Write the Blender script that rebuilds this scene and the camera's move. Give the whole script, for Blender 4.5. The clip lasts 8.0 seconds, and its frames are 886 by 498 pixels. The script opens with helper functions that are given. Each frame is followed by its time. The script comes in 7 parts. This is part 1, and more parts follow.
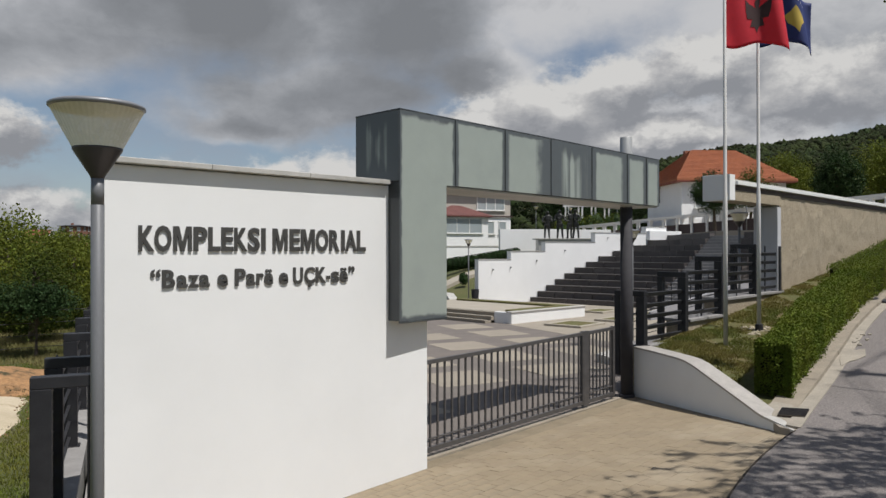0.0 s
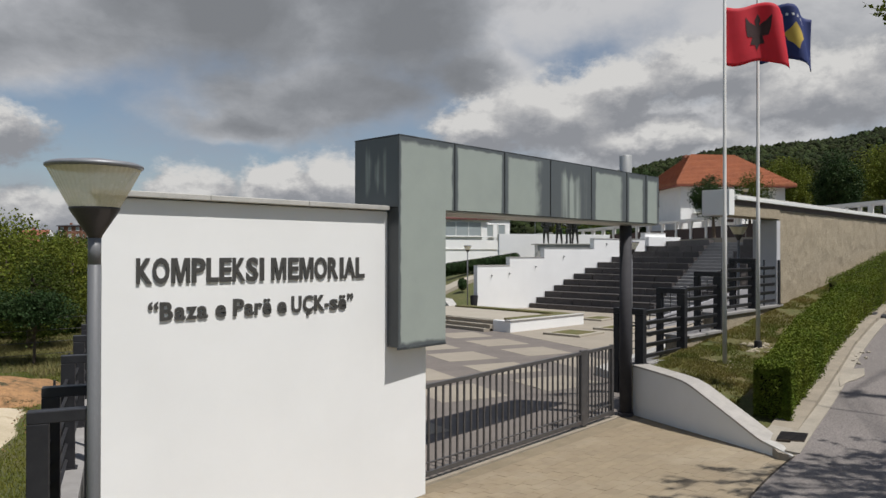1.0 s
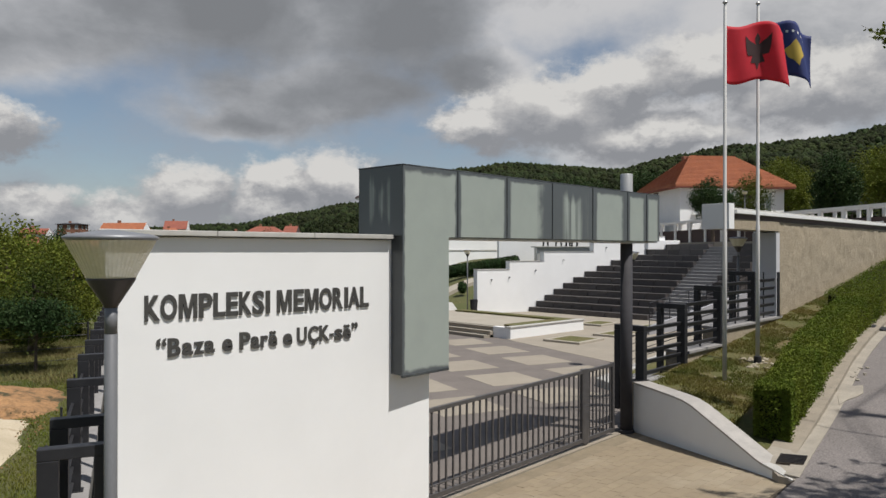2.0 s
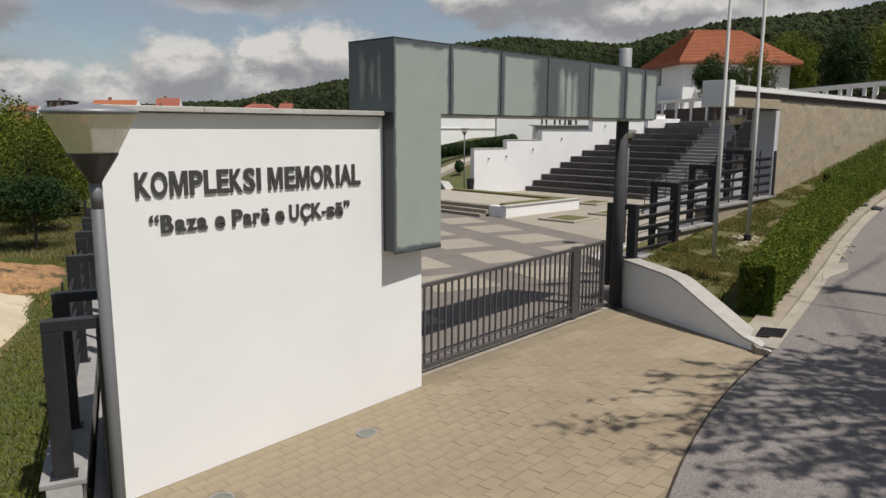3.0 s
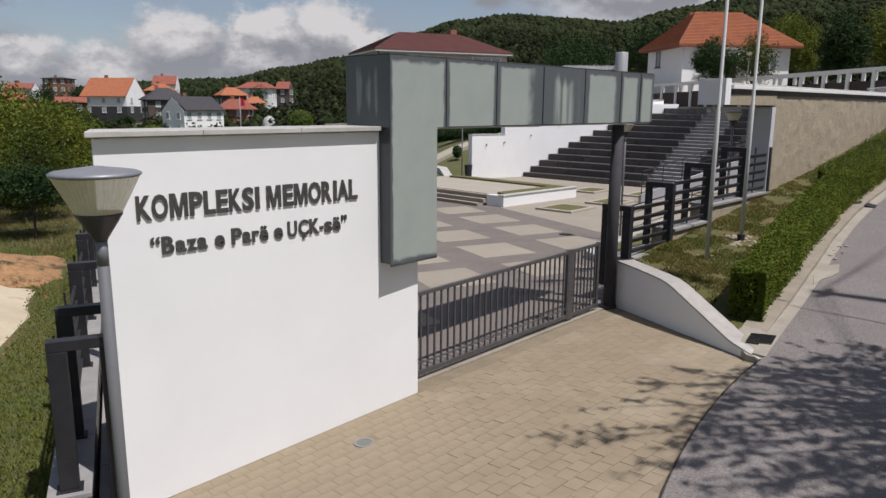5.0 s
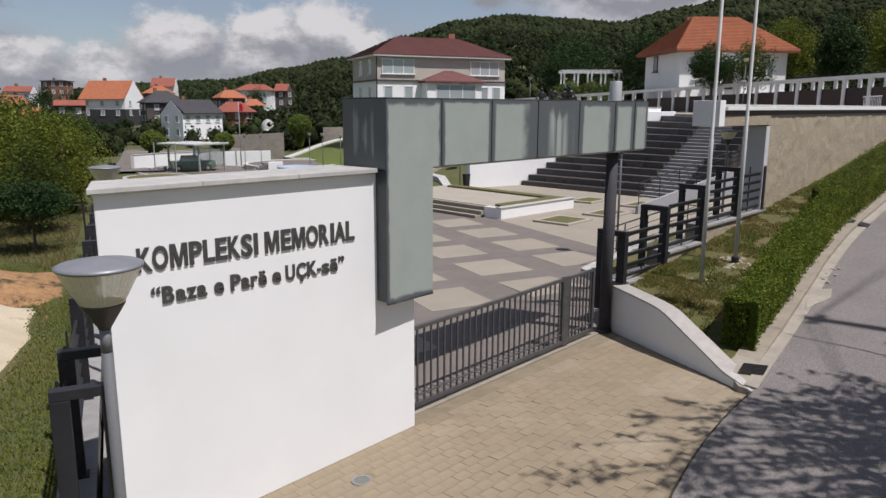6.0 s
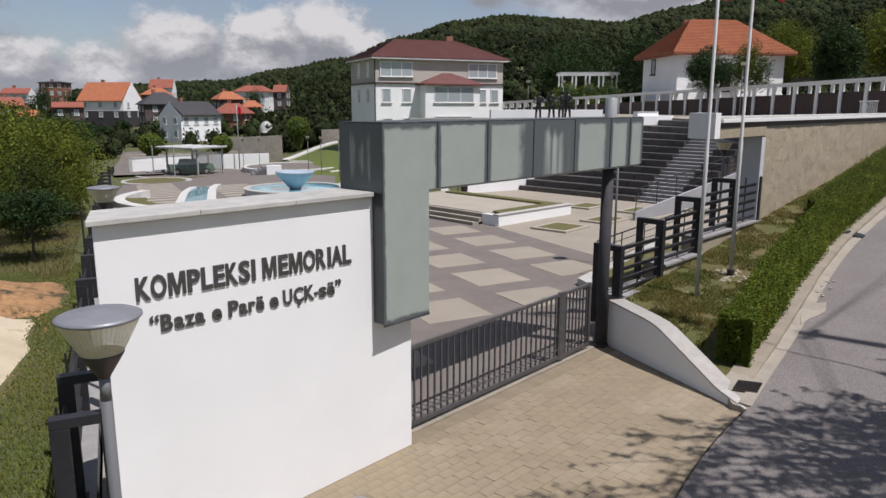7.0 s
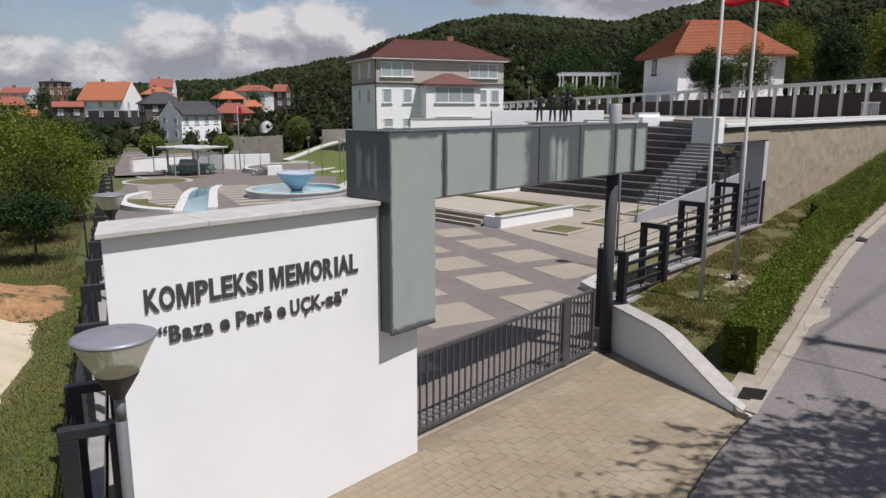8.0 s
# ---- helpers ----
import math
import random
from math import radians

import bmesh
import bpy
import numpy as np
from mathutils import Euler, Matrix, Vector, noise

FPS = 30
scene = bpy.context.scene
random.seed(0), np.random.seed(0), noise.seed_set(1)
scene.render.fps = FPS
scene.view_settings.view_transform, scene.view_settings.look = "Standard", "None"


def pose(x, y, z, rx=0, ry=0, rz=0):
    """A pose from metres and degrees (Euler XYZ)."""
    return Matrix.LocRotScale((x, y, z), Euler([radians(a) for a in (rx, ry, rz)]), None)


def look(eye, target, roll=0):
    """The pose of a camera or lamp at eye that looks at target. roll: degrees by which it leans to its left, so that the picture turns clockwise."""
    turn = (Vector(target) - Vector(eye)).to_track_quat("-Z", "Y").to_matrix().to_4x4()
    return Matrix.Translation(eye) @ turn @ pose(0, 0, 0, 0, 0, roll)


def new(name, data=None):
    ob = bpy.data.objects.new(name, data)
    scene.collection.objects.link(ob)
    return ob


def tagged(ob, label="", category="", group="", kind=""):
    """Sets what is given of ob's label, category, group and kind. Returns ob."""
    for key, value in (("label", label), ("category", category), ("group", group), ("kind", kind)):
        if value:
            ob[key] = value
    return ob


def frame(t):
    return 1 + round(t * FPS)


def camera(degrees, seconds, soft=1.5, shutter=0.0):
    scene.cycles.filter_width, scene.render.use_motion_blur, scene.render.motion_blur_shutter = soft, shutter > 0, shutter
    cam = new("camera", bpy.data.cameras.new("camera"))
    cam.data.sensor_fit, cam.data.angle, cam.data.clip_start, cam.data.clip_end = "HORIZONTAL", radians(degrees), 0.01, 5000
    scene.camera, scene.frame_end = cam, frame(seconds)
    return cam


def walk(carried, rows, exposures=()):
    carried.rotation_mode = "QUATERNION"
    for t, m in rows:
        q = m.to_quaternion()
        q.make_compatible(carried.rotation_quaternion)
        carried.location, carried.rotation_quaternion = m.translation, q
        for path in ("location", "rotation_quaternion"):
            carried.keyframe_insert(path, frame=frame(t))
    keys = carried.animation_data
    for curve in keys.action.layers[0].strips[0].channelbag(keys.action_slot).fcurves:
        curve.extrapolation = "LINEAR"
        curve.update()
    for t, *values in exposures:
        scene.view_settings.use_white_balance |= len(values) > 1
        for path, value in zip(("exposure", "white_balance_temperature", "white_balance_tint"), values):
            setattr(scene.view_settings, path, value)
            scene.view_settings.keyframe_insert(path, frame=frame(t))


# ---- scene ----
cam = camera(63.5, 8.0)
PATH = [
    (0, (0.077, 0.093, 2.514), (1.451, 1.547, 2.523), -0.1),
    (0.5, (0.093, 0.101, 2.594), (1.468, 1.553, 2.604), 0.0),
    (1, (0.089, 0.107, 2.799), (1.465, 1.559, 2.809), 0.1),
    (2.3, (-0.009, 0.069, 3.169), (1.371, 1.516, 3.163), 0.1),
    (2.5, (-0.001, 0.051, 3.147), (1.378, 1.497, 3.073), 0.2),
    (3, (0.04, 0.027, 3.127), (1.404, 1.453, 2.795), 0.2),
    (3.5, (0.055, 0.031, 3.124), (1.413, 1.446, 2.732), 0.3),
    (4, (0.037, 0.031, 3.217), (1.396, 1.445, 2.825), 0.3),
    (4.5, (0.017, -0.004, 3.339), (1.376, 1.41, 2.948), 0.4),
    (6, (0.007, -0.1, 3.998), (1.368, 1.312, 3.607), 0.2),
    (6.5, (0.026, -0.127, 4.154), (1.388, 1.284, 3.764), 0.1),
    (7, (0.014, -0.136, 4.267), (1.378, 1.274, 3.876), 0.1),
    (7.5, (-0.014, -0.099, 4.32), (1.35, 1.311, 3.929), 0.1),
    (8, (-0.029, -0.072, 4.378), (1.334, 1.337, 3.985), 0.1),
]
# the picture turns a little warmer, then cooler again, as the camera tilts down
TONE = [(0, 0.33, 6480, 10), (2.5, 0.37, 6620, 10), (3.5, 0.33, 6740, 11), (4.2, 0.33, 6480, 13), (6, 0.38, 6360, 15), (8, 0.43, 6330, 15)]
walk(cam, [(t, look(eye, target, roll)) for t, eye, target, roll in PATH], TONE)

# ---- sun and sky ----
SUN_AZ, SUN_EL = 171.0, 62.5          # azimuth clockwise from +y, elevation, degrees
sun_way = Vector((math.sin(radians(SUN_AZ)) * math.cos(radians(SUN_EL)),
                  math.cos(radians(SUN_AZ)) * math.cos(radians(SUN_EL)), math.sin(radians(SUN_EL))))
sun = new("sun", bpy.data.lights.new("sun", "SUN"))
sun.data.energy, sun.data.angle, sun.data.color = 3.75, radians(0.6), (1.0, 0.97, 0.925)
sun.matrix_world = look(sun_way * 60, (0, 0, 0))


def build_sky():
    """Nishita blue with broken cumulus cloud all round."""
    w = bpy.data.worlds.new("sky")
    scene.world = w
    w.use_nodes = True
    nt = w.node_tree
    nt.nodes.clear()
    N, L = nt.nodes.new, nt.links.new
    out, bg = N("ShaderNodeOutputWorld"), N("ShaderNodeBackground")
    sky = N("ShaderNodeTexSky")
    sky.sky_type, sky.sun_disc = "NISHITA", False
    sky.sun_elevation, sky.sun_rotation = radians(SUN_EL), radians(SUN_AZ)
    sky.air_density, sky.dust_density, sky.ozone_density = 1.0, 0.6, 1.2
    co = N("ShaderNodeTexCoord")

    def val(op, a, b=None, clamp=False):
        n = N("ShaderNodeMath")
        n.operation, n.use_clamp = op, clamp
        for i, v in enumerate((a, b)):
            if v is None:
                continue
            if isinstance(v, (int, float)):
                n.inputs[i].default_value = v
            else:
                L(v, n.inputs[i])
        return n.outputs[0]

    def noise3(scale, detail, rough, stretch, shift=(0, 0, 0), dist=0.0):
        m = N("ShaderNodeMapping")
        m.inputs["Scale"].default_value = stretch
        m.inputs["Location"].default_value = shift
        L(co.outputs["Generated"], m.inputs["Vector"])
        n = N("ShaderNodeTexNoise")
        n.inputs["Scale"].default_value, n.inputs["Detail"].default_value = scale, detail
        n.inputs["Roughness"].default_value, n.inputs["Distortion"].default_value = rough, dist
        L(m.outputs[0], n.inputs["Vector"])
        return n.outputs["Fac"]

    def ramp(fac, stops):
        r = N("ShaderNodeValToRGB")
        els = r.color_ramp.elements
        while len(els) < len(stops):
            els.new(0.5)
        for e, (p, c) in zip(els, stops):
            e.position, e.color = p, (*c, 1) if isinstance(c, tuple) else (c, c, c, 1)
        L(fac, r.inputs[0])
        return r.outputs[0]

    def mix(fac, a, b):
        m = N("ShaderNodeMix")
        m.data_type = "RGBA"
        L(fac, m.inputs[0])
        for s, v in ((m.inputs[6], a), (m.inputs[7], b)):
            if isinstance(v, tuple):
                s.default_value = (*v, 1)
            else:
                L(v, s)
        return m.outputs[2]

    def toward(az, el, wide):
        """1 in that direction of the sky, 0 at the given angle from it."""
        d = N("ShaderNodeVectorMath")
        d.operation = "DOT_PRODUCT"
        L(co.outputs["Generated"], d.inputs[0])
        a, e = radians(az), radians(el)
        d.inputs[1].default_value = (math.sin(a) * math.cos(e), math.cos(a) * math.cos(e), math.sin(e))
        mr = N("ShaderNodeMapRange")
        mr.interpolation_type = "SMOOTHSTEP"
        mr.inputs["From Min"].default_value = math.cos(radians(wide))
        mr.inputs["From Max"].default_value = 1.0
        L(d.outputs["Value"], mr.inputs["Value"])
        return mr.outputs[0]

    def vec(op, a, b=None, c=None):
        n = N("ShaderNodeVectorMath")
        n.operation = op
        for i, v in enumerate((a, b, c)):
            if v is None:
                continue
            if isinstance(v, tuple):
                n.inputs[i].default_value = v
            else:
                L(v, n.inputs[i])
        return n.outputs["Value" if op in ("LENGTH", "DOT_PRODUCT") else "Vector"]

    def smooth(v, lo, hi):
        m = N("ShaderNodeMapRange")
        m.interpolation_type = "SMOOTHSTEP"
        m.inputs["From Min"].default_value, m.inputs["From Max"].default_value = lo, hi
        L(v, m.inputs["Value"])
        return m.outputs[0]

    def churn(at, scale, detail, rough, seed):
        """Noise over the sky's bearing and height in degrees: value and colour."""
        n = N("ShaderNodeTexNoise")
        n.inputs["Scale"].default_value, n.inputs["Detail"].default_value = scale, detail
        n.inputs["Roughness"].default_value = rough
        L(vec("ADD", vec("MULTIPLY", at, (1.0, 1.5, 1.0)), (0.0, 0.0, seed)), n.inputs["Vector"])
        return n.outputs["Fac"], n.outputs["Color"]

    # bearing clockwise from +y and height over the horizon, both in degrees
    xyz, place = N("ShaderNodeSeparateXYZ"), N("ShaderNodeCombineXYZ")
    L(co.outputs["Generated"], xyz.inputs[0])
    L(val("MULTIPLY", val("ARCTAN2", xyz.outputs["X"], xyz.outputs["Y"]), 180 / math.pi), place.inputs[0])
    height = val("MULTIPLY", val("ARCSINE", xyz.outputs["Z"]), 180 / math.pi)
    L(height, place.inputs[1])
    here = place.outputs[0]

    def heaps(at, banks):
        """Distance into the nearest of some cloud banks: 1 in its middle, 0 at its rim."""
        near = None
        for az, el, wide, tall in banks:
            d = vec("LENGTH", vec("MULTIPLY_ADD", at, (1 / wide, 1 / tall, 0.0), (-az / wide, -el / tall, 0.0)))
            if near is None:
                near = d
            else:
                k = N("ShaderNodeMath")
                k.operation = "SMOOTH_MIN"
                L(near, k.inputs[0])
                L(d, k.inputs[1])
                k.inputs[2].default_value = 0.25
                near = k.outputs[0]
        return val("SUBTRACT", 1.0, near)

    def warped(at, scale, amount, rough, seed):
        c = churn(at, scale, 8, rough, seed)[1]
        return vec("ADD", at, vec("MULTIPLY", vec("SUBTRACT", c, (0.5, 0.5, 0.5)), (amount, amount * 0.75, 0.0)))

    # high broken deck: grey, darkest in its middle, paler and torn along its rim
    drift = warped(here, 0.06, 13.0, 0.52, 3.0)
    deck = heaps(drift, DECK)
    deck_cover = smooth(val("ADD", deck, val("MULTIPLY", val("SUBTRACT", churn(here, 0.25, 8, 0.6, 37.0)[0], 0.5), 0.5)), -0.15, 0.50)
    folds = churn(warped(here, 0.05, 7.0, 0.5, 41.0), 0.085, 8, 0.57, 11.0)[0]
    murk = val("ADD", val("SUBTRACT", val("MULTIPLY", deck, 0.40), 0.16), val("MULTIPLY", folds, 1.25))
    for az, el, wide, gain in DECK_TONE:
        murk = val("ADD", murk, val("MULTIPLY", toward(az, el, wide), gain))
    deck_tone = ramp(murk, [(0.44, (0.74, 0.745, 0.765)), (0.62, (0.50, 0.517, 0.55)), (0.82, (0.345, 0.362, 0.39)), (1.0, (0.275, 0.289, 0.311))])
    # cumulus: billowing heaps, lit on top and grey beneath
    up = vec("ADD", here, (-0.25, 1.25, 0.0))
    puff = heaps(warped(here, 0.24, 5.6, 0.66, 7.0), CUMULUS)
    puff_up = heaps(warped(up, 0.24, 5.6, 0.66, 7.0), CUMULUS)
    puff_cover = smooth(val("ADD", puff, val("MULTIPLY", val("SUBTRACT", churn(here, 0.55, 8, 0.65, 23.0)[0], 0.5), 0.60)), -0.10, 0.38)
    lit = val("ADD", val("MULTIPLY", val("SUBTRACT", puff, puff_up), 0.95), val("MULTIPLY", churn(here, 0.30, 9, 0.62, 17.0)[0], 0.50))
    for az, el, wide, gain in PUFF_TONE:
        lit = val("ADD", lit, val("MULTIPLY", toward(az, el, wide), gain))
    puff_tone = ramp(lit, [(0.03, (0.36, 0.375, 0.405)), (0.20, (0.46, 0.47, 0.495)), (0.38, (0.61, 0.61, 0.62)), (0.60, (0.87, 0.86, 0.84))])
    blue = N("ShaderNodeMix")
    blue.data_type, blue.blend_type = "RGBA", "MULTIPLY"
    blue.inputs[0].default_value = 1.0
    L(sky.outputs[0], blue.inputs[6])
    blue.inputs[7].default_value = (SKY_GAIN, SKY_GAIN, SKY_GAIN, 1)
    # thin veil of high cloud over the blue
    veil = val("ADD", 0.15, val("MULTIPLY", smooth(churn(here, 0.09, 7, 0.6, 31.0)[0], 0.34, 0.66), 0.5))
    clear = mix(veil, blue.outputs[2], (0.43, 0.47, 0.545))
    near_sky = mix(puff_cover, mix(deck_cover, clear, deck_tone), puff_tone)
    near_sky = mix(val("MULTIPLY", smooth(height, 5.5, -0.5), 0.26), near_sky, (0.52, 0.555, 0.61))
    # the rest of the sky goes on as broken cloud
    body = noise3(4.2, 10, 0.60, (1, 1, 2.2), (1.3, 0.4, 0.2), 0.3)
    rest_cover = ramp(body, [(0.46, 0.0), (0.60, 1.0)])
    rest_tone = ramp(noise3(6.5, 9, 0.6, (1, 1, 2.4), (3.1, 0.9, 0.7), 0.4), [(0.34, (0.66, 0.66, 0.67)), (0.50, (0.40, 0.412, 0.445)), (0.68, (0.27, 0.28, 0.31))])
    rest = mix(rest_cover, blue.outputs[2], rest_tone)
    L(mix(smooth(vec("LENGTH", vec("MULTIPLY_ADD", here, (1 / 42, 1 / 32, 0.0), (-43 / 42, -8 / 32, 0.0))), 1.0, 1.45), near_sky, rest), bg.inputs["Color"])
    bg.inputs["Strength"].default_value = SKY_STRENGTH
    L(bg.outputs[0], out.inputs[0])


SKY_GAIN, SKY_STRENGTH = 0.108, 0.575
# cloud banks: bearing, height, half-width and half-height in degrees
DECK = [(36, 19.0, 18, 9.0), (22, 18.5, 16, 7.2), (13, 14.8, 11, 4.6), (33, 11.6, 12, 3.0), (52, 21, 14, 7.0), (70, 15, 13, 9.5), (64, 8.5, 14, 4.6), (27, 9.8, 7, 1.6), (46, 13.5, 6, 3.0)]
CUMULUS = [(52.5, 10.8, 6.8, 3.7), (46.4, 10.0, 4.0, 2.8), (57.5, 12.4, 5.2, 2.9), (64, 13.6, 6.0, 3.0), (60, 8.6, 9, 2.0), (71, 11.5, 7, 3.4),
           (34.8, 5.4, 3.6, 3.1), (37.4, 4.4, 2.6, 2.0), (30.2, 3.2, 4.0, 2.5), (24.2, 4.2, 4.4, 2.9), (30.6, 5.2, 3.4, 2.4), (19.5, 1.8, 5.2, 2.4), (13.6, 2.4, 4.0, 2.4),
           (10.6, 8.2, 5.0, 2.3), (6, 3.5, 5, 3.5)]
DECK_TONE = [(36, 15.0, 13, 0.16), (42, 12.5, 8, 0.08), (22, 17, 10, 0.20), (10, 14.5, 7, -0.10), (52, 19, 9, -0.28), (70, 14, 13, -0.22), (64, 7, 8, -0.08)]
PUFF_TONE = [(62, 8.2, 6, -0.12), (52, 8.2, 4.5, -0.10), (53, 12.8, 4.5, 0.10), (35.5, 6.6, 3, 0.12), (14, 3, 9, -0.17), (26, 2.0, 6, -0.13), (24, 5.9, 2.5, 0.14), (34.5, 7.2, 2.5, 0.08), (11, 8, 6, -0.15)]
build_sky()

# ---- materials ----
def srgb(r, g, b):
    f = lambda c: c / 12.92 if c <= 0.04045 else ((c + 0.055) / 1.055) ** 2.4
    return (f(r / 255), f(g / 255), f(b / 255))


def surface(name, a, b=None, scale=1.5, rough=0.6, metal=0.0, bump=0.0, grain=60.0, grain_mix=0.25, rnd=0.0, island=0.0,
            stretch=(1, 1, 1), stain=None, stain_at=(0.55, 0.7), stain_scale=0.7, coat=0.0, spec=0.5, through_light=0.0, alpha=1.0):
    """A material with two scales of colour change, fine relief, and piece-to-piece change where asked for."""
    m = bpy.data.materials.new(name)
    m.use_nodes = True
    nt = m.node_tree
    N, L = nt.nodes.new, nt.links.new
    p = nt.nodes["Principled BSDF"]
    b = b or tuple(c * 0.8 for c in a)
    co, mp = N("ShaderNodeTexCoord"), N("ShaderNodeMapping")
    mp.inputs["Scale"].default_value = stretch
    L(co.outputs["Object"], mp.inputs["Vector"])

    def tex(s, detail=6, ro=0.6):
        n = N("ShaderNodeTexNoise")
        n.inputs["Scale"].default_value, n.inputs["Detail"].default_value, n.inputs["Roughness"].default_value = s, detail, ro
        L(mp.outputs[0], n.inputs["Vector"])
        return n.outputs["Fac"]

    def mixc(fac, x, y, blend="MIX"):
        k = N("ShaderNodeMix")
        k.data_type, k.blend_type = "RGBA", blend
        if isinstance(fac, float):
            k.inputs[0].default_value = fac
        else:
            L(fac, k.inputs[0])
        for s, v in ((k.inputs[6], x), (k.inputs[7], y)):
            if isinstance(v, tuple):
                s.default_value = (*v[:3], 1)
            else:
                L(v, s)
        return k.outputs[2]

    def rng(v, lo, hi, to0=0.0, to1=1.0):
        k = N("ShaderNodeMapRange")
        for i, x in enumerate((lo, hi, to0, to1)):
            k.inputs[i + 1].default_value = x
        L(v, k.inputs[0])
        return k.outputs[0]

    col = mixc(rng(tex(scale), 0.35, 0.65), a, b)
    g = tex(grain, 4, 0.7)
    k = N("ShaderNodeHueSaturation")
    L(rng(g, 0.25, 0.75, 1 - grain_mix, 1 + grain_mix), k.inputs["Value"])
    L(col, k.inputs["Color"])
    col = k.outputs[0]
    if stain:
        col = mixc(rng(tex(stain_scale, 8, 0.65), *stain_at), col, stain)
    for amount, kind in ((rnd, "o"), (island, "i")):
        if amount:
            src = N("ShaderNodeObjectInfo").outputs["Random"] if kind == "o" else N("ShaderNodeNewGeometry").outputs["Random Per Island"]
            k = N("ShaderNodeHueSaturation")
            L(rng(src, 0, 1, 1 - amount, 1 + amount), k.inputs["Value"])
            L(rng(src, 0, 1, 0.5 - 0.03 * amount, 0.5 + 0.03 * amount), k.inputs["Hue"])
            L(col, k.inputs["Color"])
            col = k.outputs[0]
    L(col, p.inputs["Base Color"])
    p.inputs["Metallic"].default_value = metal
    L(rng(tex(scale * 3), 0.3, 0.7, max(rough - 0.08, 0.02), min(rough + 0.08, 1)), p.inputs["Roughness"])
    p.inputs["Coat Weight"].default_value = coat
    p.inputs["Alpha"].default_value = alpha
    p.inputs["Specular IOR Level"].default_value = spec
    if bump:
        bn = N("ShaderNodeBump")
        bn.inputs["Strength"].default_value = 0.6
        bn.inputs["Distance"].default_value = bump
        L(g, bn.inputs["Height"])
        L(bn.outputs[0], p.inputs["Normal"])
    if through_light:
        t, mx = N("ShaderNodeBsdfTranslucent"), N("ShaderNodeMixShader")
        L(col, t.inputs["Color"])
        mx.inputs[0].default_value = through_light
        L(p.outputs[0], mx.inputs[1])
        L(t.outputs[0], mx.inputs[2])
        L(mx.outputs[0], nt.nodes["Material Output"].inputs["Surface"])
    return m


def glass_mat(name, tint, rough=0.05):
    m = bpy.data.materials.new(name)
    m.use_nodes = True
    p = m.node_tree.nodes["Principled BSDF"]
    p.inputs["Base Color"].default_value = (*tint, 1)
    p.inputs["Roughness"].default_value = rough
    p.inputs["Specular IOR Level"].default_value = 0.9
    return m


def cladding_mat():
    """Grey-green coated sheet: darker weathering creeping in from the upper and side edges, paler washed middles."""
    m = surface("weathered_panel", (0.335, 0.372, 0.340), (0.308, 0.342, 0.315), 2.5, 0.38, 0.1, 0.0, 90, 0.05)
    nt = m.node_tree
    N, L = nt.nodes.new, nt.links.new
    p = nt.nodes["Principled BSDF"]
    src = p.inputs["Base Color"].links[0].from_socket
    co = N("ShaderNodeTexCoord")

    def tex(scale, detail):
        mp, n = N("ShaderNodeMapping"), N("ShaderNodeTexNoise")
        mp.inputs["Scale"].default_value = scale
        L(co.outputs["Object"], mp.inputs["Vector"])
        n.inputs["Scale"].default_value, n.inputs["Detail"].default_value = 1.0, detail
        L(mp.outputs[0], n.inputs["Vector"])
        return n.outputs["Fac"]

    def mth(op, x, y):
        k = N("ShaderNodeMath")
        k.operation = op
        for i, v in enumerate((x, y)):
            if isinstance(v, (int, float)):
                k.inputs[i].default_value = v
            else:
                L(v, k.inputs[i])
        return k.outputs[0]
    streak, blotch = tex((7.0, 7.0, 0.30), 4), tex((6.0, 6.0, 6.0), 6)
    sep, sc = N("ShaderNodeSeparateXYZ"), N("ShaderNodeSeparateColor")
    L(co.outputs["Generated"], sep.inputs[0])
    L(N("ShaderNodeObjectInfo").outputs["Color"], sc.inputs[0])
    wear, lop, foot = sc.outputs[0], sc.outputs[1], sc.outputs[2]
    x, z = sep.outputs["X"], sep.outputs["Z"]
    right = mth("DIVIDE", mth("SUBTRACT", 1.0, x), mth("ADD", 1.0, mth("MULTIPLY", lop, 3.0)))
    edge = mth("MINIMUM", mth("MINIMUM", x, right), mth("MULTIPLY", mth("SUBTRACT", 1.0, z), 1.2))
    edge = mth("MINIMUM", edge, mth("DIVIDE", z, mth("ADD", mth("MULTIPLY", foot, 3.0), 0.001)))
    edge = mth("ADD", edge, mth("MULTIPLY", mth("SUBTRACT", streak, 0.5), mth("ADD", mth("MULTIPLY", mth("MULTIPLY", wear, wear), 1.2), 0.035)))
    edge = mth("ADD", edge, mth("MULTIPLY", mth("SUBTRACT", blotch, 0.5), 0.06))
    edge = mth("SUBTRACT", edge, mth("MULTIPLY", wear, 0.25))
    r = N("ShaderNodeMapRange")
    r.interpolation_type = "SMOOTHSTEP"
    # crisp edges on sound sheets, soft washed streaks on worn ones
    L(mth("ADD", 0.048, mth("MULTIPLY", mth("MULTIPLY", wear, wear), 0.26)), r.inputs[1])
    L(mth("SUBTRACT", 0.018, mth("MULTIPLY", wear, 0.05)), r.inputs[2])
    L(edge, r.inputs[0])
    k = N("ShaderNodeMix")
    k.data_type = "RGBA"
    L(r.outputs[0], k.inputs[0])
    L(src, k.inputs[6])
    k.inputs[7].default_value = (0.095, 0.106, 0.112, 1)
    L(k.outputs[2], p.inputs["Base Color"])
    return m


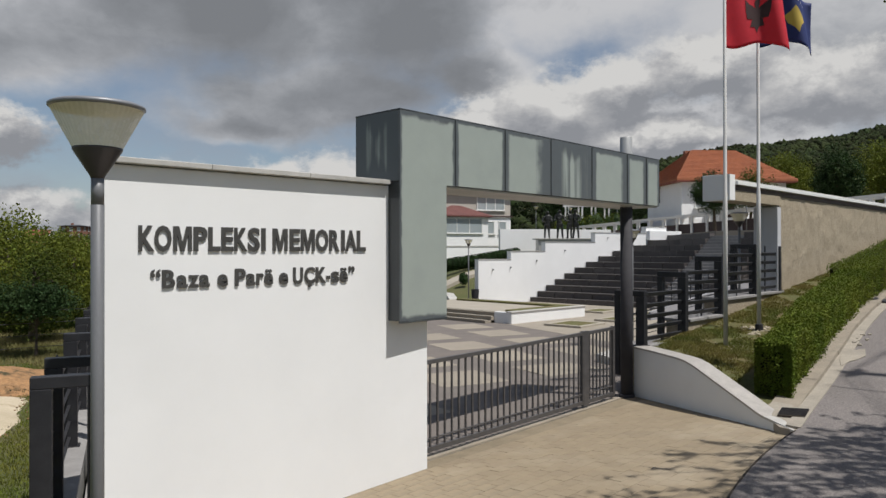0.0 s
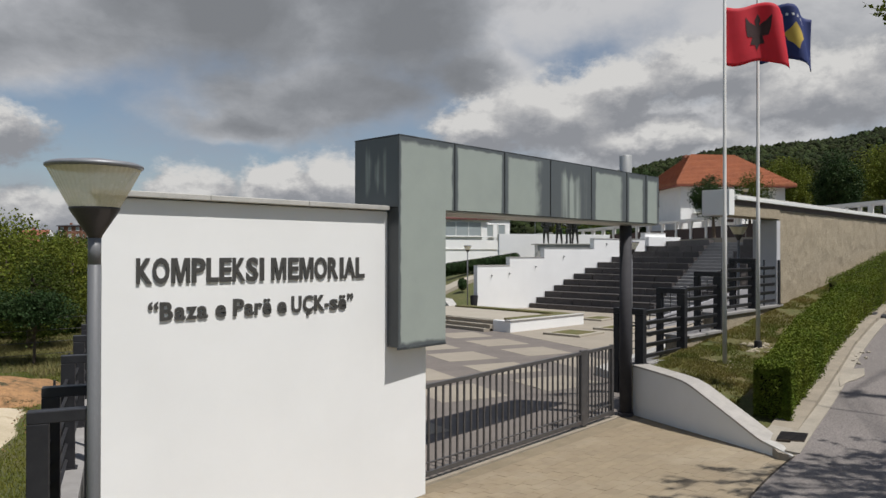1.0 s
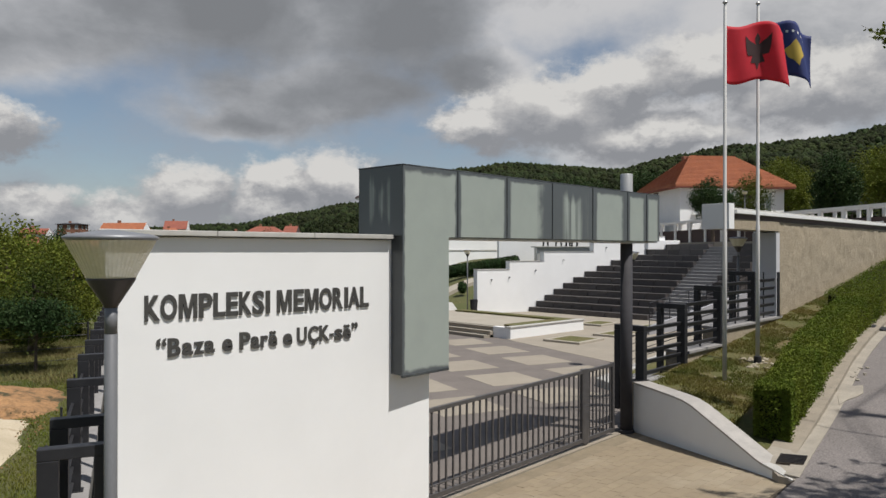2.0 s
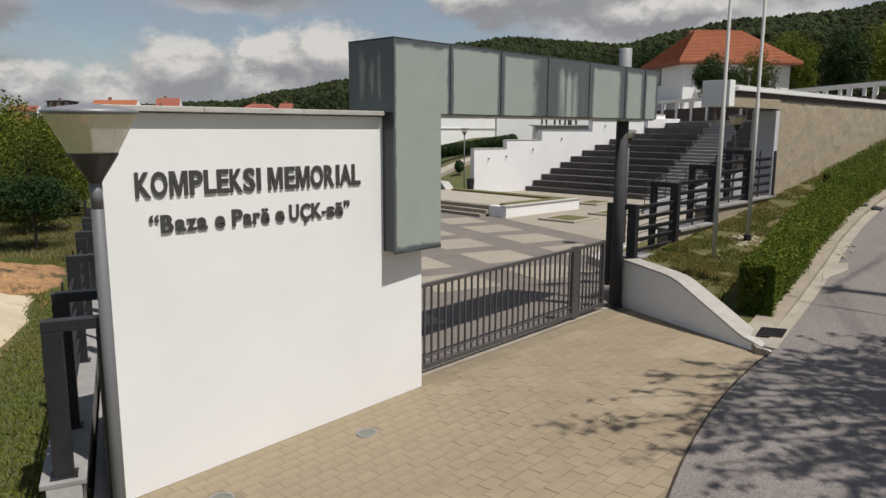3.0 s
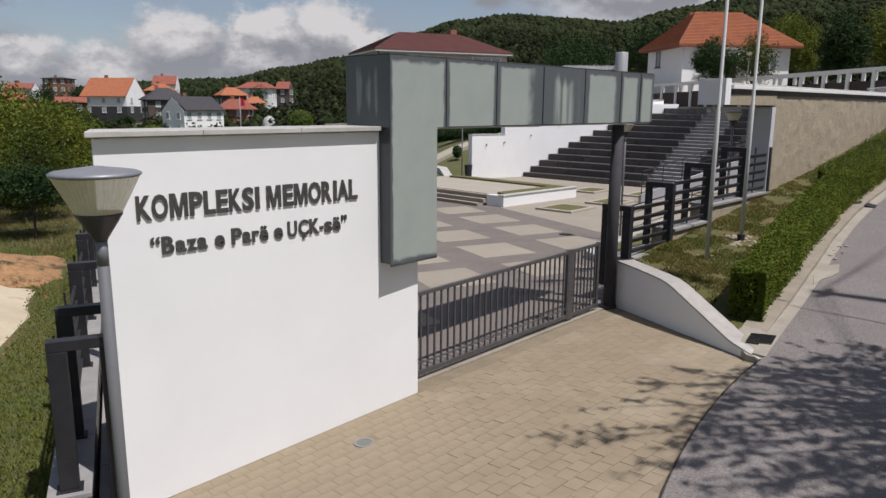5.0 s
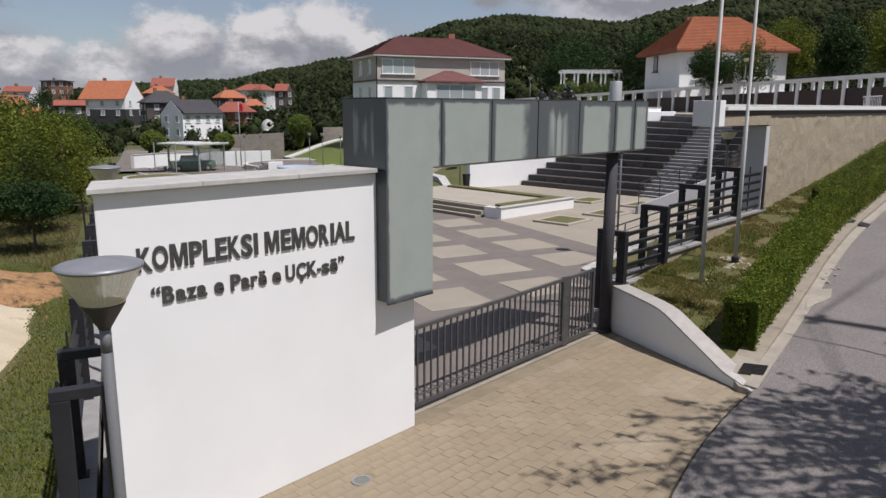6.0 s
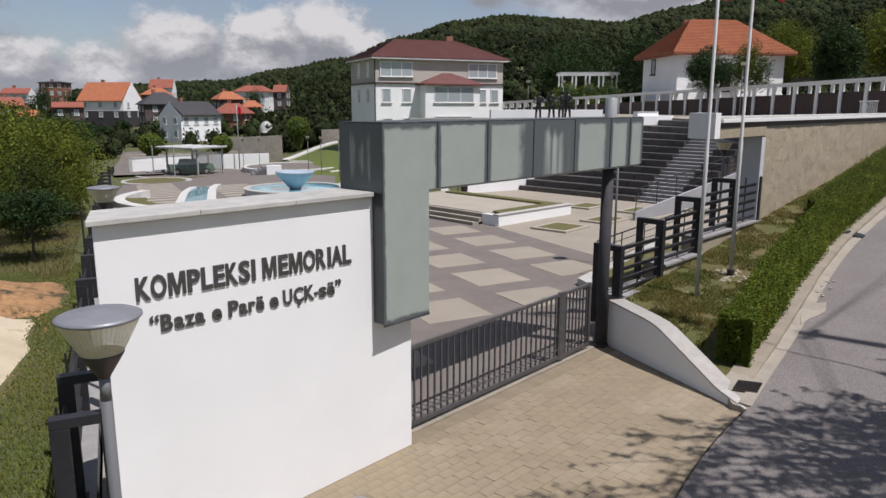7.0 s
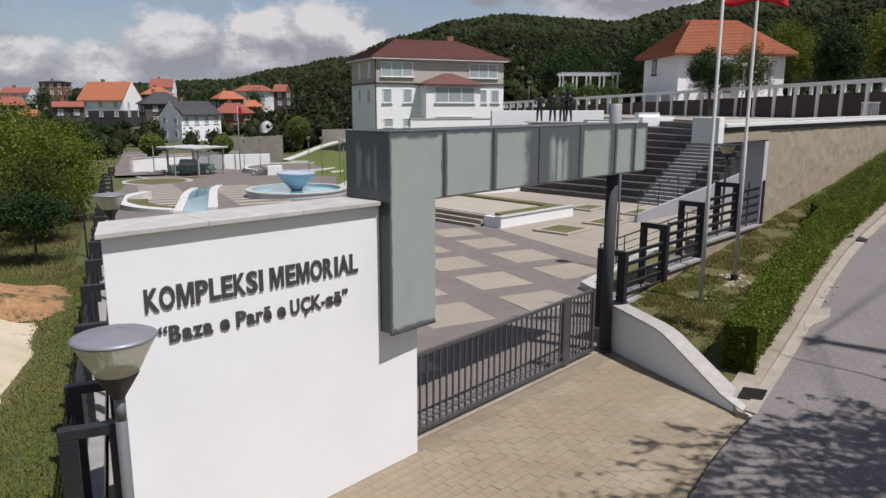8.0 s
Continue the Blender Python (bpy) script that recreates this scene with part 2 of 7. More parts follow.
MAT = dict(
    plaster=surface("white_plaster", (0.765, 0.765, 0.757), (0.73, 0.73, 0.722), 0.9, 0.75, 0, 0.0015, 220, 0.02, stain=(0.72, 0.715, 0.70), stain_at=(0.62, 0.8), stain_scale=0.8),
    marble=surface("grey_marble", (0.46, 0.45, 0.43), (0.36, 0.355, 0.34), 6, 0.35, 0, 0.0004, 120, 0.12, rnd=0.08),
    # this grey stands in for shade on the stair's string wall
    shade_grey=surface("shade_grey_plaster", (0.30, 0.30, 0.32), (0.27, 0.27, 0.285), 1.5, 0.85, 0, 0.001, 120, 0.06),
    wall_brown=surface("brown_grey_stone_wall", (0.33, 0.29, 0.25), (0.25, 0.22, 0.19), 1.2, 0.9, 0, 0.02, 8, 0.25),
    # the basin's own grey; on the stair end face it stands for shade
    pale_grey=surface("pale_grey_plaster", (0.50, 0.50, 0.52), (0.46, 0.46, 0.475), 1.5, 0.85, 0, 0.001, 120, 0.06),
    cap=surface("stone_coping", (0.47, 0.455, 0.425), (0.37, 0.36, 0.335), 5, 0.55, 0, 0.001, 150, 0.15, rnd=0.06, stain=(0.25, 0.24, 0.21), stain_at=(0.6, 0.75), stain_scale=3),
    plinth_cap=surface("grey_stone_coping", (0.30, 0.288, 0.278), (0.245, 0.235, 0.228), 5, 0.6, 0, 0.001, 150, 0.15, rnd=0.06, stain=(0.2, 0.19, 0.17), stain_at=(0.6, 0.75), stain_scale=3),
    coping=surface("pale_marble_coping", (0.40, 0.375, 0.345), (0.33, 0.31, 0.285), 7, 0.5, 0, 0.0006, 130, 0.14, stain=(0.30, 0.285, 0.25), stain_at=(0.6, 0.75), stain_scale=4),
    letter=surface("letter_face", (0.058, 0.056, 0.053), (0.045, 0.043, 0.04), 8, 0.5, 0.0, 0, 80, 0.15),
    letter_edge=surface("letter_side", (0.16, 0.155, 0.145), (0.1, 0.098, 0.09), 20, 0.4, 0.3, 0, 80, 0.2),
    panel=cladding_mat(),
    # dark trim sheet; on the leg's left side it stands for shade
    panel_dark=surface("dark_sheet", (0.05, 0.055, 0.06), (0.075, 0.082, 0.085), 2.2, 0.4, 0.3, 0, 80, 0.08, stretch=(1, 1, 0.3), stain=(0.16, 0.18, 0.178), stain_at=(0.53, 0.64), stain_scale=1.9),
    soffit=surface("soffit_sheet", (0.55, 0.54, 0.50), (0.45, 0.44, 0.41), 1.5, 0.5, 0.1, 0, 60, 0.08),
    black=surface("black_painted_steel", (0.017, 0.017, 0.02), (0.025, 0.025, 0.028), 6, 0.45, 0.0, 0.0003, 200, 0.2, spec=0.35),
    gate=surface("grey_painted_steel", (0.088, 0.083, 0.082), (0.066, 0.062, 0.061), 9, 0.42, 0.1, 0.0003, 180, 0.15),
    flagpole=surface("pale_pole_paint", (0.62, 0.61, 0.59), (0.55, 0.54, 0.52), 5, 0.45, 0.0, 0, 120, 0.08, stretch=(1, 1, 0.2)),
    pole=surface("galvanised_steel", (0.42, 0.425, 0.425), (0.35, 0.355, 0.355), 5, 0.5, 0.3, 0, 120, 0.12, stretch=(1, 1, 0.2)),
    # dark tone holds the portal beam's shadow on the gate post
    post=surface("post_beam_shade", (0.052, 0.050, 0.055), (0.040, 0.039, 0.043), 3, 0.75, 0.0, 0, 120, 0.1, spec=0.25),
    post_low=surface("post_dark", (0.022, 0.022, 0.025), (0.03, 0.029, 0.031), 3, 0.75, 0.0, 0, 120, 0.15, spec=0.25),
    lamp_glass=surface("ribbed_lamp_glass", (0.88, 0.80, 0.56), (0.82, 0.74, 0.50), 4, 0.25, 0, 0.0, 80, 0.05, alpha=0.6),
    lamp_cone=surface("brown_lamp_cone", (0.06, 0.05, 0.045), (0.05, 0.042, 0.038), 6, 0.45, 0.1, 0, 80, 0.08),
    lamp_lid=surface("lamp_lid", (0.23, 0.235, 0.25), (0.19, 0.195, 0.21), 5, 0.45, 0.2, 0, 80, 0.1),
    lamp_post=surface("lamp_post", (0.19, 0.192, 0.198), (0.155, 0.157, 0.162), 3, 0.45, 0.2, 0.0002, 150, 0.1, stretch=(1, 1, 0.2)),
    paver=surface("ochre_paver", (0.268, 0.213, 0.140), (0.240, 0.192, 0.128), 4, 0.9, 0, 0.0015, 160, 0.12, rnd=0.04, stain=(0.215, 0.18, 0.132), stain_at=(0.50, 0.72), stain_scale=0.9),
    paver_rest=surface("ochre_paver_field", (0.258, 0.204, 0.134), (0.235, 0.187, 0.124), 2.5, 0.9, 0, 0.0015, 160, 0.12, island=0.05, stain=(0.292, 0.240, 0.168), stain_at=(0.47, 0.62), stain_scale=0.7),
    joint=surface("joint_sand", (0.235, 0.19, 0.128), (0.185, 0.15, 0.10), 4, 0.95, 0, 0.002, 120, 0.3),
    asphalt=surface("asphalt", (0.180, 0.160, 0.149), (0.150, 0.134, 0.124), 0.8, 0.9, 0, 0.004, 42, 0.55, stain=(0.185, 0.175, 0.17), stain_at=(0.55, 0.75), stain_scale=0.5),
    concrete=surface("kerb_concrete", (0.285, 0.245, 0.19), (0.235, 0.202, 0.157), 3, 0.9, 0, 0.003, 110, 0.2, rnd=0.03, stain=(0.20, 0.175, 0.14), stain_at=(0.56, 0.7), stain_scale=2.5),
    gutter=surface("pale_gutter_concrete", (0.33, 0.295, 0.24), (0.26, 0.232, 0.19), 3, 0.9, 0, 0.003, 110, 0.2, stain=(0.24, 0.215, 0.18), stain_at=(0.58, 0.7), stain_scale=3),
    plaza_dark=surface("brown_grey_paving", (0.165, 0.142, 0.125), (0.14, 0.121, 0.107), 1.2, 0.85, 0, 0.002, 60, 0.10),
    plaza_light=surface("beige_paving", (0.295, 0.258, 0.205), (0.265, 0.232, 0.185), 1.0, 0.85, 0, 0.002, 60, 0.10, rnd=0.05),
    plaza_pale=surface("pale_terrace_paving", (0.355, 0.318, 0.258), (0.32, 0.287, 0.233), 1.0, 0.8, 0, 0.001, 60, 0.08),
    granite=surface("dark_granite", (0.072, 0.062, 0.060), (0.058, 0.050, 0.048), 2.5, 0.55, 0, 0.001, 90, 0.2, rnd=0.25, stain=(0.07, 0.06, 0.056), stain_at=(0.6, 0.72), stain_scale=1.6),
    granite_tread=surface("granite_tread", (0.075, 0.066, 0.062), (0.058, 0.051, 0.048), 2.5, 0.55, 0, 0.001, 90, 0.2, rnd=0.2),
    stair_light=surface("pale_stair_tread", (0.29, 0.28, 0.275), (0.24, 0.235, 0.23), 3, 0.6, 0, 0.001, 90, 0.1, rnd=0.08),
    stair=surface("grey_stair_stone", (0.22, 0.215, 0.218), (0.18, 0.177, 0.178), 3, 0.6, 0, 0.001, 90, 0.15, rnd=0.1),
    white_stone=surface("whitish_cast_stone", (0.58, 0.565, 0.54), (0.50, 0.49, 0.47), 2.5, 0.7, 0, 0.001, 80, 0.08, stain=(0.40, 0.385, 0.36), stain_at=(0.6, 0.75), stain_scale=1.5),
    stone=surface("rough_stone_facing", (0.352, 0.294, 0.210), (0.315, 0.262, 0.187), 7, 0.92, 0, 0.045, 24, 0.26, stain=(0.415, 0.355, 0.265), stain_at=(0.57, 0.72), stain_scale=12),
    soil=surface("orange_soil", (0.34, 0.19, 0.085), (0.20, 0.115, 0.055), 1.6, 0.95, 0, 0.06, 9, 0.4, stain=(0.05, 0.045, 0.02), stain_at=(0.53, 0.62), stain_scale=1.6),
    # earth of the paver joint; in the drain it stands for the hole's shade
    soil_dark=surface("earth_and_drain_shade", (0.045, 0.033, 0.022), (0.03, 0.022, 0.015), 9, 0.95, 0, 0.01, 40, 0.4),
    sand=surface("cream_sand", (0.53, 0.455, 0.335), (0.44, 0.37, 0.26), 0.9, 0.95, 0, 0.025, 25, 0.14, stain=(0.26, 0.19, 0.11), stain_at=(0.60, 0.70), stain_scale=1.6),
    meadow=surface("meadow_ground", (0.06, 0.075, 0.019), (0.095, 0.09, 0.03), 0.35, 0.95, 0, 0.04, 14, 0.4, stain=(0.12, 0.10, 0.045), stain_at=(0.58, 0.75), stain_scale=0.25),
    bank=surface("dry_grass_bank", (0.070, 0.080, 0.018), (0.118, 0.090, 0.036), 1.3, 0.95, 0, 0.03, 22, 0.4, stain=(0.20, 0.155, 0.09), stain_at=(0.64, 0.78), stain_scale=2.6),
    blade_field=surface("field_grass_blades", (0.100, 0.130, 0.012), (0.150, 0.148, 0.022), 0.8, 0.85, 0, 0, 30, 0.1, island=0.35, through_light=0.3),
    blade_tall=surface("tall_grass_blades", (0.13, 0.135, 0.035), (0.22, 0.18, 0.075), 0.5, 0.85, 0, 0, 30, 0.1, island=0.35, through_light=0.25),
    blade=surface("grass_blades", (0.105, 0.132, 0.018), (0.195, 0.155, 0.045), 1.1, 0.85, 0, 0, 30, 0.1, island=0.35, through_light=0.3),
    lawn=surface("lawn", (0.088, 0.092, 0.024), (0.118, 0.098, 0.036), 1.6, 0.95, 0, 0.02, 30, 0.4),
    lawn_bright=surface("mown_lawn", (0.098, 0.125, 0.018), (0.082, 0.104, 0.017), 0.5, 0.95, 0, 0.02, 14, 0.3),
    leaf=surface("hedge_leaves", (0.082, 0.118, 0.013), (0.128, 0.150, 0.019), 1.6, 0.65, 0, 0, 9, 0.2, island=0.35, through_light=0.12, spec=0.12),
    # near-black, so the twigs carry the shade deep in the hedge
    shade_core=surface("hedge_twigs_in_shade", (0.012, 0.014, 0.006), (0.02, 0.018, 0.009), 3, 0.9, 0, 0, 20, 0.2, spec=0.05),
    mortar=surface("spilled_mortar", (0.40, 0.35, 0.26), (0.31, 0.27, 0.20), 9, 0.95, 0, 0.004, 60, 0.2),
    leaf_mid=surface("tree_leaves", (0.062, 0.088, 0.012), (0.11, 0.128, 0.018), 0.5, 0.6, 0, 0, 10, 0.1, island=0.45, through_light=0.3, spec=0.15),
    leaf_field=surface("field_tree_leaves", (0.040, 0.060, 0.009), (0.080, 0.095, 0.014), 0.5, 0.6, 0, 0, 10, 0.1, island=0.5, through_light=0.25, spec=0.15),
    leaf_bush=surface("bright_bush_leaves", (0.15, 0.185, 0.03), (0.11, 0.145, 0.026), 0.5, 0.6, 0, 0, 10, 0.1, island=0.35, through_light=0.3, spec=0.15),
    leaf_willow=surface("willow_leaves", (0.155, 0.170, 0.022), (0.085, 0.11, 0.016), 0.5, 0.6, 0, 0, 10, 0.1, island=0.4, through_light=0.25, spec=0.15),
    leaf_dark=surface("dark_leaves", (0.022, 0.045, 0.014), (0.035, 0.06, 0.018), 0.5, 0.65, 0, 0, 10, 0.1, island=0.4, through_light=0.2, spec=0.15),
    forest=surface("forest_canopy", (0.015, 0.022, 0.008), (0.026, 0.032, 0.011), 0.02, 0.9, 0, 0.6, 0.9, 0.45, island=0.6, spec=0.1),
    forest_leaf=surface("woodland_leaves", (0.012, 0.019, 0.005), (0.023, 0.030, 0.008), 0.03, 0.8, 0, 0, 2, 0.2, island=0.65, through_light=0.2, spec=0.2),
    bark=surface("bark", (0.10, 0.075, 0.055), (0.07, 0.052, 0.04), 4, 0.9, 0, 0.01, 30, 0.3, stretch=(1, 1, 0.3)),
    tile_orange=surface("orange_clay_tiles", (0.37, 0.125, 0.055), (0.30, 0.10, 0.046), 1.2, 0.8, 0, 0.01, 5, 0.15, stain=(0.24, 0.085, 0.045), stain_at=(0.6, 0.8), stain_scale=0.5),
    tile_brown=surface("brown_roof_tiles", (0.13, 0.046, 0.04), (0.11, 0.04, 0.035), 1.0, 0.75, 0, 0.01, 5, 0.1),
    tile_dark=surface("dark_roof_tiles", (0.035, 0.034, 0.038), (0.045, 0.042, 0.045), 1.0, 0.7, 0, 0.01, 5, 0.15),
    tile_red=surface("red_roof_tiles", (0.27, 0.08, 0.05), (0.21, 0.065, 0.042), 1.0, 0.8, 0, 0.01, 5, 0.15),
    house_white=surface("house_plaster", (0.82, 0.82, 0.815), (0.77, 0.77, 0.765), 0.4, 0.85, 0, 0, 20, 0.03),
    house_beige=surface("beige_plaster", (0.46, 0.42, 0.37), (0.41, 0.375, 0.33), 0.5, 0.85, 0, 0, 20, 0.05),
    house_brown=surface("brown_plaster", (0.09, 0.07, 0.062), (0.075, 0.06, 0.054), 0.5, 0.85, 0, 0, 20, 0.05),
    brick=surface("bare_brick", (0.27, 0.12, 0.075), (0.22, 0.10, 0.065), 0.8, 0.9, 0, 0.01, 8, 0.15),
    frame_white=surface("white_window_frame", (0.72, 0.72, 0.70), (0.66, 0.66, 0.65), 2, 0.5, 0, 0, 50, 0.03),
    # pale grey-blue base colour puts the sky's reflection into the panes
    pane=glass_mat("sky_toned_glass", (0.32, 0.36, 0.37), 0.12),
    clear_pane=surface("clear_screen_glass", (0.62, 0.70, 0.68), (0.60, 0.68, 0.66), 2, 0.05, 0, 0, 20, 0.02, alpha=0.35),
    lens=glass_mat("dusty_lens", (0.12, 0.125, 0.10), 0.3),
    trim_brown=surface("brown_trim", (0.06, 0.035, 0.03), (0.05, 0.03, 0.026), 2, 0.6, 0, 0, 40, 0.1),
    panel_brown=surface("brown_fence_board", (0.042, 0.022, 0.021), (0.055, 0.028, 0.026), 2, 0.5, 0, 0, 40, 0.15, rnd=0.3),
    bronze=surface("dark_bronze", (0.035, 0.035, 0.034), (0.05, 0.05, 0.045), 4, 0.4, 0.6, 0.002, 30, 0.2),
    water=surface("pool_water", (0.16, 0.42, 0.50), (0.20, 0.46, 0.53), 0.8, 0.08, 0, 0.002, 6, 0.05, coat=0.5),
    bowl=surface("pale_blue_bowl", (0.36, 0.42, 0.49), (0.31, 0.37, 0.44), 1.5, 0.4, 0, 0, 60, 0.06),
    red=surface("red_flag_cloth", (0.80, 0.055, 0.085), (0.74, 0.048, 0.075), 3, 0.7, 0, 0, 300, 0.05, through_light=0.5),
    blue=surface("blue_flag_cloth", (0.035, 0.052, 0.19), (0.03, 0.045, 0.165), 3, 0.7, 0, 0, 300, 0.05, through_light=0.3),
    emblem=surface("emblem_black", (0.04, 0.012, 0.012), (0.03, 0.01, 0.01), 3, 0.7, 0, 0, 300, 0.05),
    gold=surface("emblem_gold", (0.50, 0.36, 0.06), (0.45, 0.32, 0.05), 3, 0.7, 0, 0, 300, 0.05),
    car=surface("green_car_paint", (0.11, 0.16, 0.105), (0.095, 0.14, 0.09), 1, 0.3, 0.1, 0, 60, 0.04, coat=0.5),
    rubber=surface("rubber", (0.02, 0.02, 0.02), (0.028, 0.028, 0.028), 5, 0.8, 0, 0, 60, 0.1),
    chrome=surface("chrome", (0.5, 0.5, 0.5), (0.45, 0.45, 0.45), 5, 0.2, 0.9, 0, 60, 0.05),
    cable=surface("cable_sheath", (0.03, 0.03, 0.03), (0.03, 0.03, 0.03), 5, 0.6),
    wood=surface("utility_pole_wood", (0.16, 0.11, 0.07), (0.12, 0.085, 0.055), 2, 0.85, 0, 0.004, 40, 0.2, stretch=(1, 1, 0.1)),
    bars=surface("louvre_dark", (0.02, 0.02, 0.023), (0.03, 0.03, 0.032), 6, 0.5, 0, 0, 200, 0.2, spec=0.3),
)


# ---- building helpers ----
def mesh_of(name, bm, material, smooth=False):
    me = bpy.data.meshes.new(name)
    bm.normal_update()
    bm.to_mesh(me)
    bm.free()
    if smooth:
        me.polygons.foreach_set("use_smooth", [True] * len(me.polygons))
    me.materials.append(MAT[material])
    return me


def thing(name, label, category, at=(0, 0, 0), turn=0.0, group="", kind=""):
    ob = tagged(new(name), label, category, group, kind)
    ob.matrix_basis = pose(*at, 0, 0, turn)
    return ob


def part(name, bm, material, parent=None, label="", smooth=False, at=None):
    ob = new(name, mesh_of(name, bm, material, smooth))
    if parent:
        ob.parent = parent
    if at:
        ob.location = at
    return tagged(ob, label)


def solid(name, bm, material, label, category, kind="", group="", smooth=False):
    ob = part(name, bm, material, None, "", smooth)
    return tagged(ob, label, category, group, kind)


def box(x0, x1, y0, y1, z0, z1, soft=0.0, bm=None):
    """A box, its edges rounded by soft."""
    own = bm is None
    b = bmesh.new()
    bmesh.ops.create_cube(b, size=1, matrix=Matrix.LocRotScale(((x0 + x1) / 2, (y0 + y1) / 2, (z0 + z1) / 2), None, (x1 - x0, y1 - y0, z1 - z0)))
    if soft:
        bmesh.ops.bevel(b, geom=b.edges[:], offset=soft, segments=2, affect="EDGES", profile=0.5)
    if own:
        return b
    return join(bm, b)


def join(bm, b, m=None):
    if m is not None:
        b.transform(m)
    me = bpy.data.meshes.new("tmp")
    b.to_mesh(me)
    b.free()
    bm.from_mesh(me)
    bpy.data.meshes.remove(me)
    return bm


def rod(a, b, r, sides=10, r2=None, bm=None):
    """A round bar from a to b."""
    a, b = Vector(a), Vector(b)
    d = b - a
    m = Matrix.Translation((a + b) / 2) @ d.to_track_quat("Z", "Y").to_matrix().to_4x4()
    k = bmesh.new()
    bmesh.ops.create_cone(k, cap_ends=True, segments=sides, radius1=r, radius2=r if r2 is None else r2, depth=d.length, matrix=m)
    return k if bm is None else join(bm, k)


def turned(profile, sides=32):
    """A surface of revolution from (radius, z) pairs, closed at both ends."""
    b = bmesh.new()
    rings = [[b.verts.new((r * math.cos(2 * math.pi * i / sides), r * math.sin(2 * math.pi * i / sides), z)) for i in range(sides)] for r, z in profile]
    for p, q in zip(rings, rings[1:]):
        for i in range(sides):
            b.faces.new((p[i], p[(i + 1) % sides], q[(i + 1) % sides], q[i]))
    b.faces.new(rings[0][::-1])
    b.faces.new(rings[-1])
    return b


def hoop(profile, sides=56):
    """A ring: a closed (radius, z) profile turned about the z axis."""
    b = bmesh.new()
    rings = [[b.verts.new((r * math.cos(2 * math.pi * i / sides), r * math.sin(2 * math.pi * i / sides), z)) for i in range(sides)] for r, z in profile]
    for p, q in zip(rings, rings[1:] + rings[:1]):
        for i in range(sides):
            b.faces.new((p[i], p[(i + 1) % sides], q[(i + 1) % sides], q[i]))
    bmesh.ops.recalc_face_normals(b, faces=b.faces[:])
    return b


def prism(outline, z0, z1, soft=0.0):
    """An upright prism over a plan outline; z0 and z1 are numbers or functions of x, y."""
    f0 = z0 if callable(z0) else (lambda x, y: z0)
    f1 = z1 if callable(z1) else (lambda x, y: z1)
    b = bmesh.new()
    lo = [b.verts.new((x, y, f0(x, y))) for x, y in outline]
    hi = [b.verts.new((x, y, f1(x, y))) for x, y in outline]
    n = len(outline)
    b.faces.new(lo[::-1])
    b.faces.new(hi)
    for i in range(n):
        b.faces.new((lo[i], lo[(i + 1) % n], hi[(i + 1) % n], hi[i]))
    bmesh.ops.recalc_face_normals(b, faces=b.faces[:])
    if soft:
        bmesh.ops.bevel(b, geom=b.edges[:], offset=soft, segments=2, affect="EDGES", profile=0.5)
    return b


def ring(cx, cy, r0, r1, a0, a1, z0, z1, steps=32):
    """A curved wall: part of a ring in plan, angles in degrees."""
    pts = [(cx + r1 * math.cos(radians(a0 + (a1 - a0) * i / steps)), cy + r1 * math.sin(radians(a0 + (a1 - a0) * i / steps))) for i in range(steps + 1)]
    pts += [(cx + r0 * math.cos(radians(a1 - (a1 - a0) * i / steps)), cy + r0 * math.sin(radians(a1 - (a1 - a0) * i / steps))) for i in range(steps + 1)]
    return prism(pts, z0, z1)


def raw(name, V, F, material, label, category, kind="stuff", group="", parent=None, smooth=False):
    me = bpy.data.meshes.new(name)
    me.from_pydata(V, [], F)
    me.materials.append(MAT[material])
    if smooth:
        me.polygons.foreach_set("use_smooth", [True] * len(me.polygons))
    ob = new(name, me)
    if parent:
        ob.parent = parent
        return tagged(ob, label)
    return tagged(ob, label, category, group, kind)


def leaves(points, size, rng, droop=0.0):
    """Small folded leaf shapes at the points; returns vertices and faces."""
    n = len(points)
    P = np.asarray(points, float)
    d = rng.normal(size=(n, 3))
    d[:, 2] = d[:, 2] * 0.6 - droop
    d /= np.linalg.norm(d, axis=1)[:, None]
    u = np.cross(d, rng.normal(size=(n, 3)))
    u /= np.linalg.norm(u, axis=1)[:, None]
    s = size * rng.uniform(0.6, 1.4, n)[:, None]
    a, b, c, e = P - d * s * 0.5, P + u * s * 0.32, P + d * s * 0.5, P - u * s * 0.32 + np.cross(d, u) * s * 0.15
    V = np.stack([a, b, c, e], 1).reshape(-1, 3)
    k = np.arange(n) * 4
    return V.tolist(), np.stack([k, k + 1, k + 2, k + 3], 1).tolist()


def polar(az, r):
    return (r * math.sin(radians(az)), r * math.cos(radians(az)))


def step(a, b, x):
    t = min(max((x - a) / (b - a), 0), 1)
    return t * t * (3 - 2 * t)

# ---- ground ----
def z_court(x, y):
    return (0.05 if x < 5.7 else 0.03) * (x - 5.7) - 0.075 * (y - 6.3)


def z_road(x, y):
    d = max(x - 9.0, 0.0)
    up = 0.102 * d + 0.0009 * min(d, 12.0) ** 2 + 0.0216 * max(d - 12.0, 0.0) + 0.033 * min(x - 9.0, 0.0)
    return 0.40 + up + 0.0187 * (y - 3.4)


def y_kerb(x):
    """The road's edge: the pale gutter's outer side."""
    if x > 9:
        bend = min(max(x - 14.0, 0.0), 5.0)
        return 3.38 + 0.178 * (x - 9.0) - 0.06 * step(9.0, 12.0, x) - 0.013 * bend * bend - 0.125 * max(x - 19.0, 0.0)
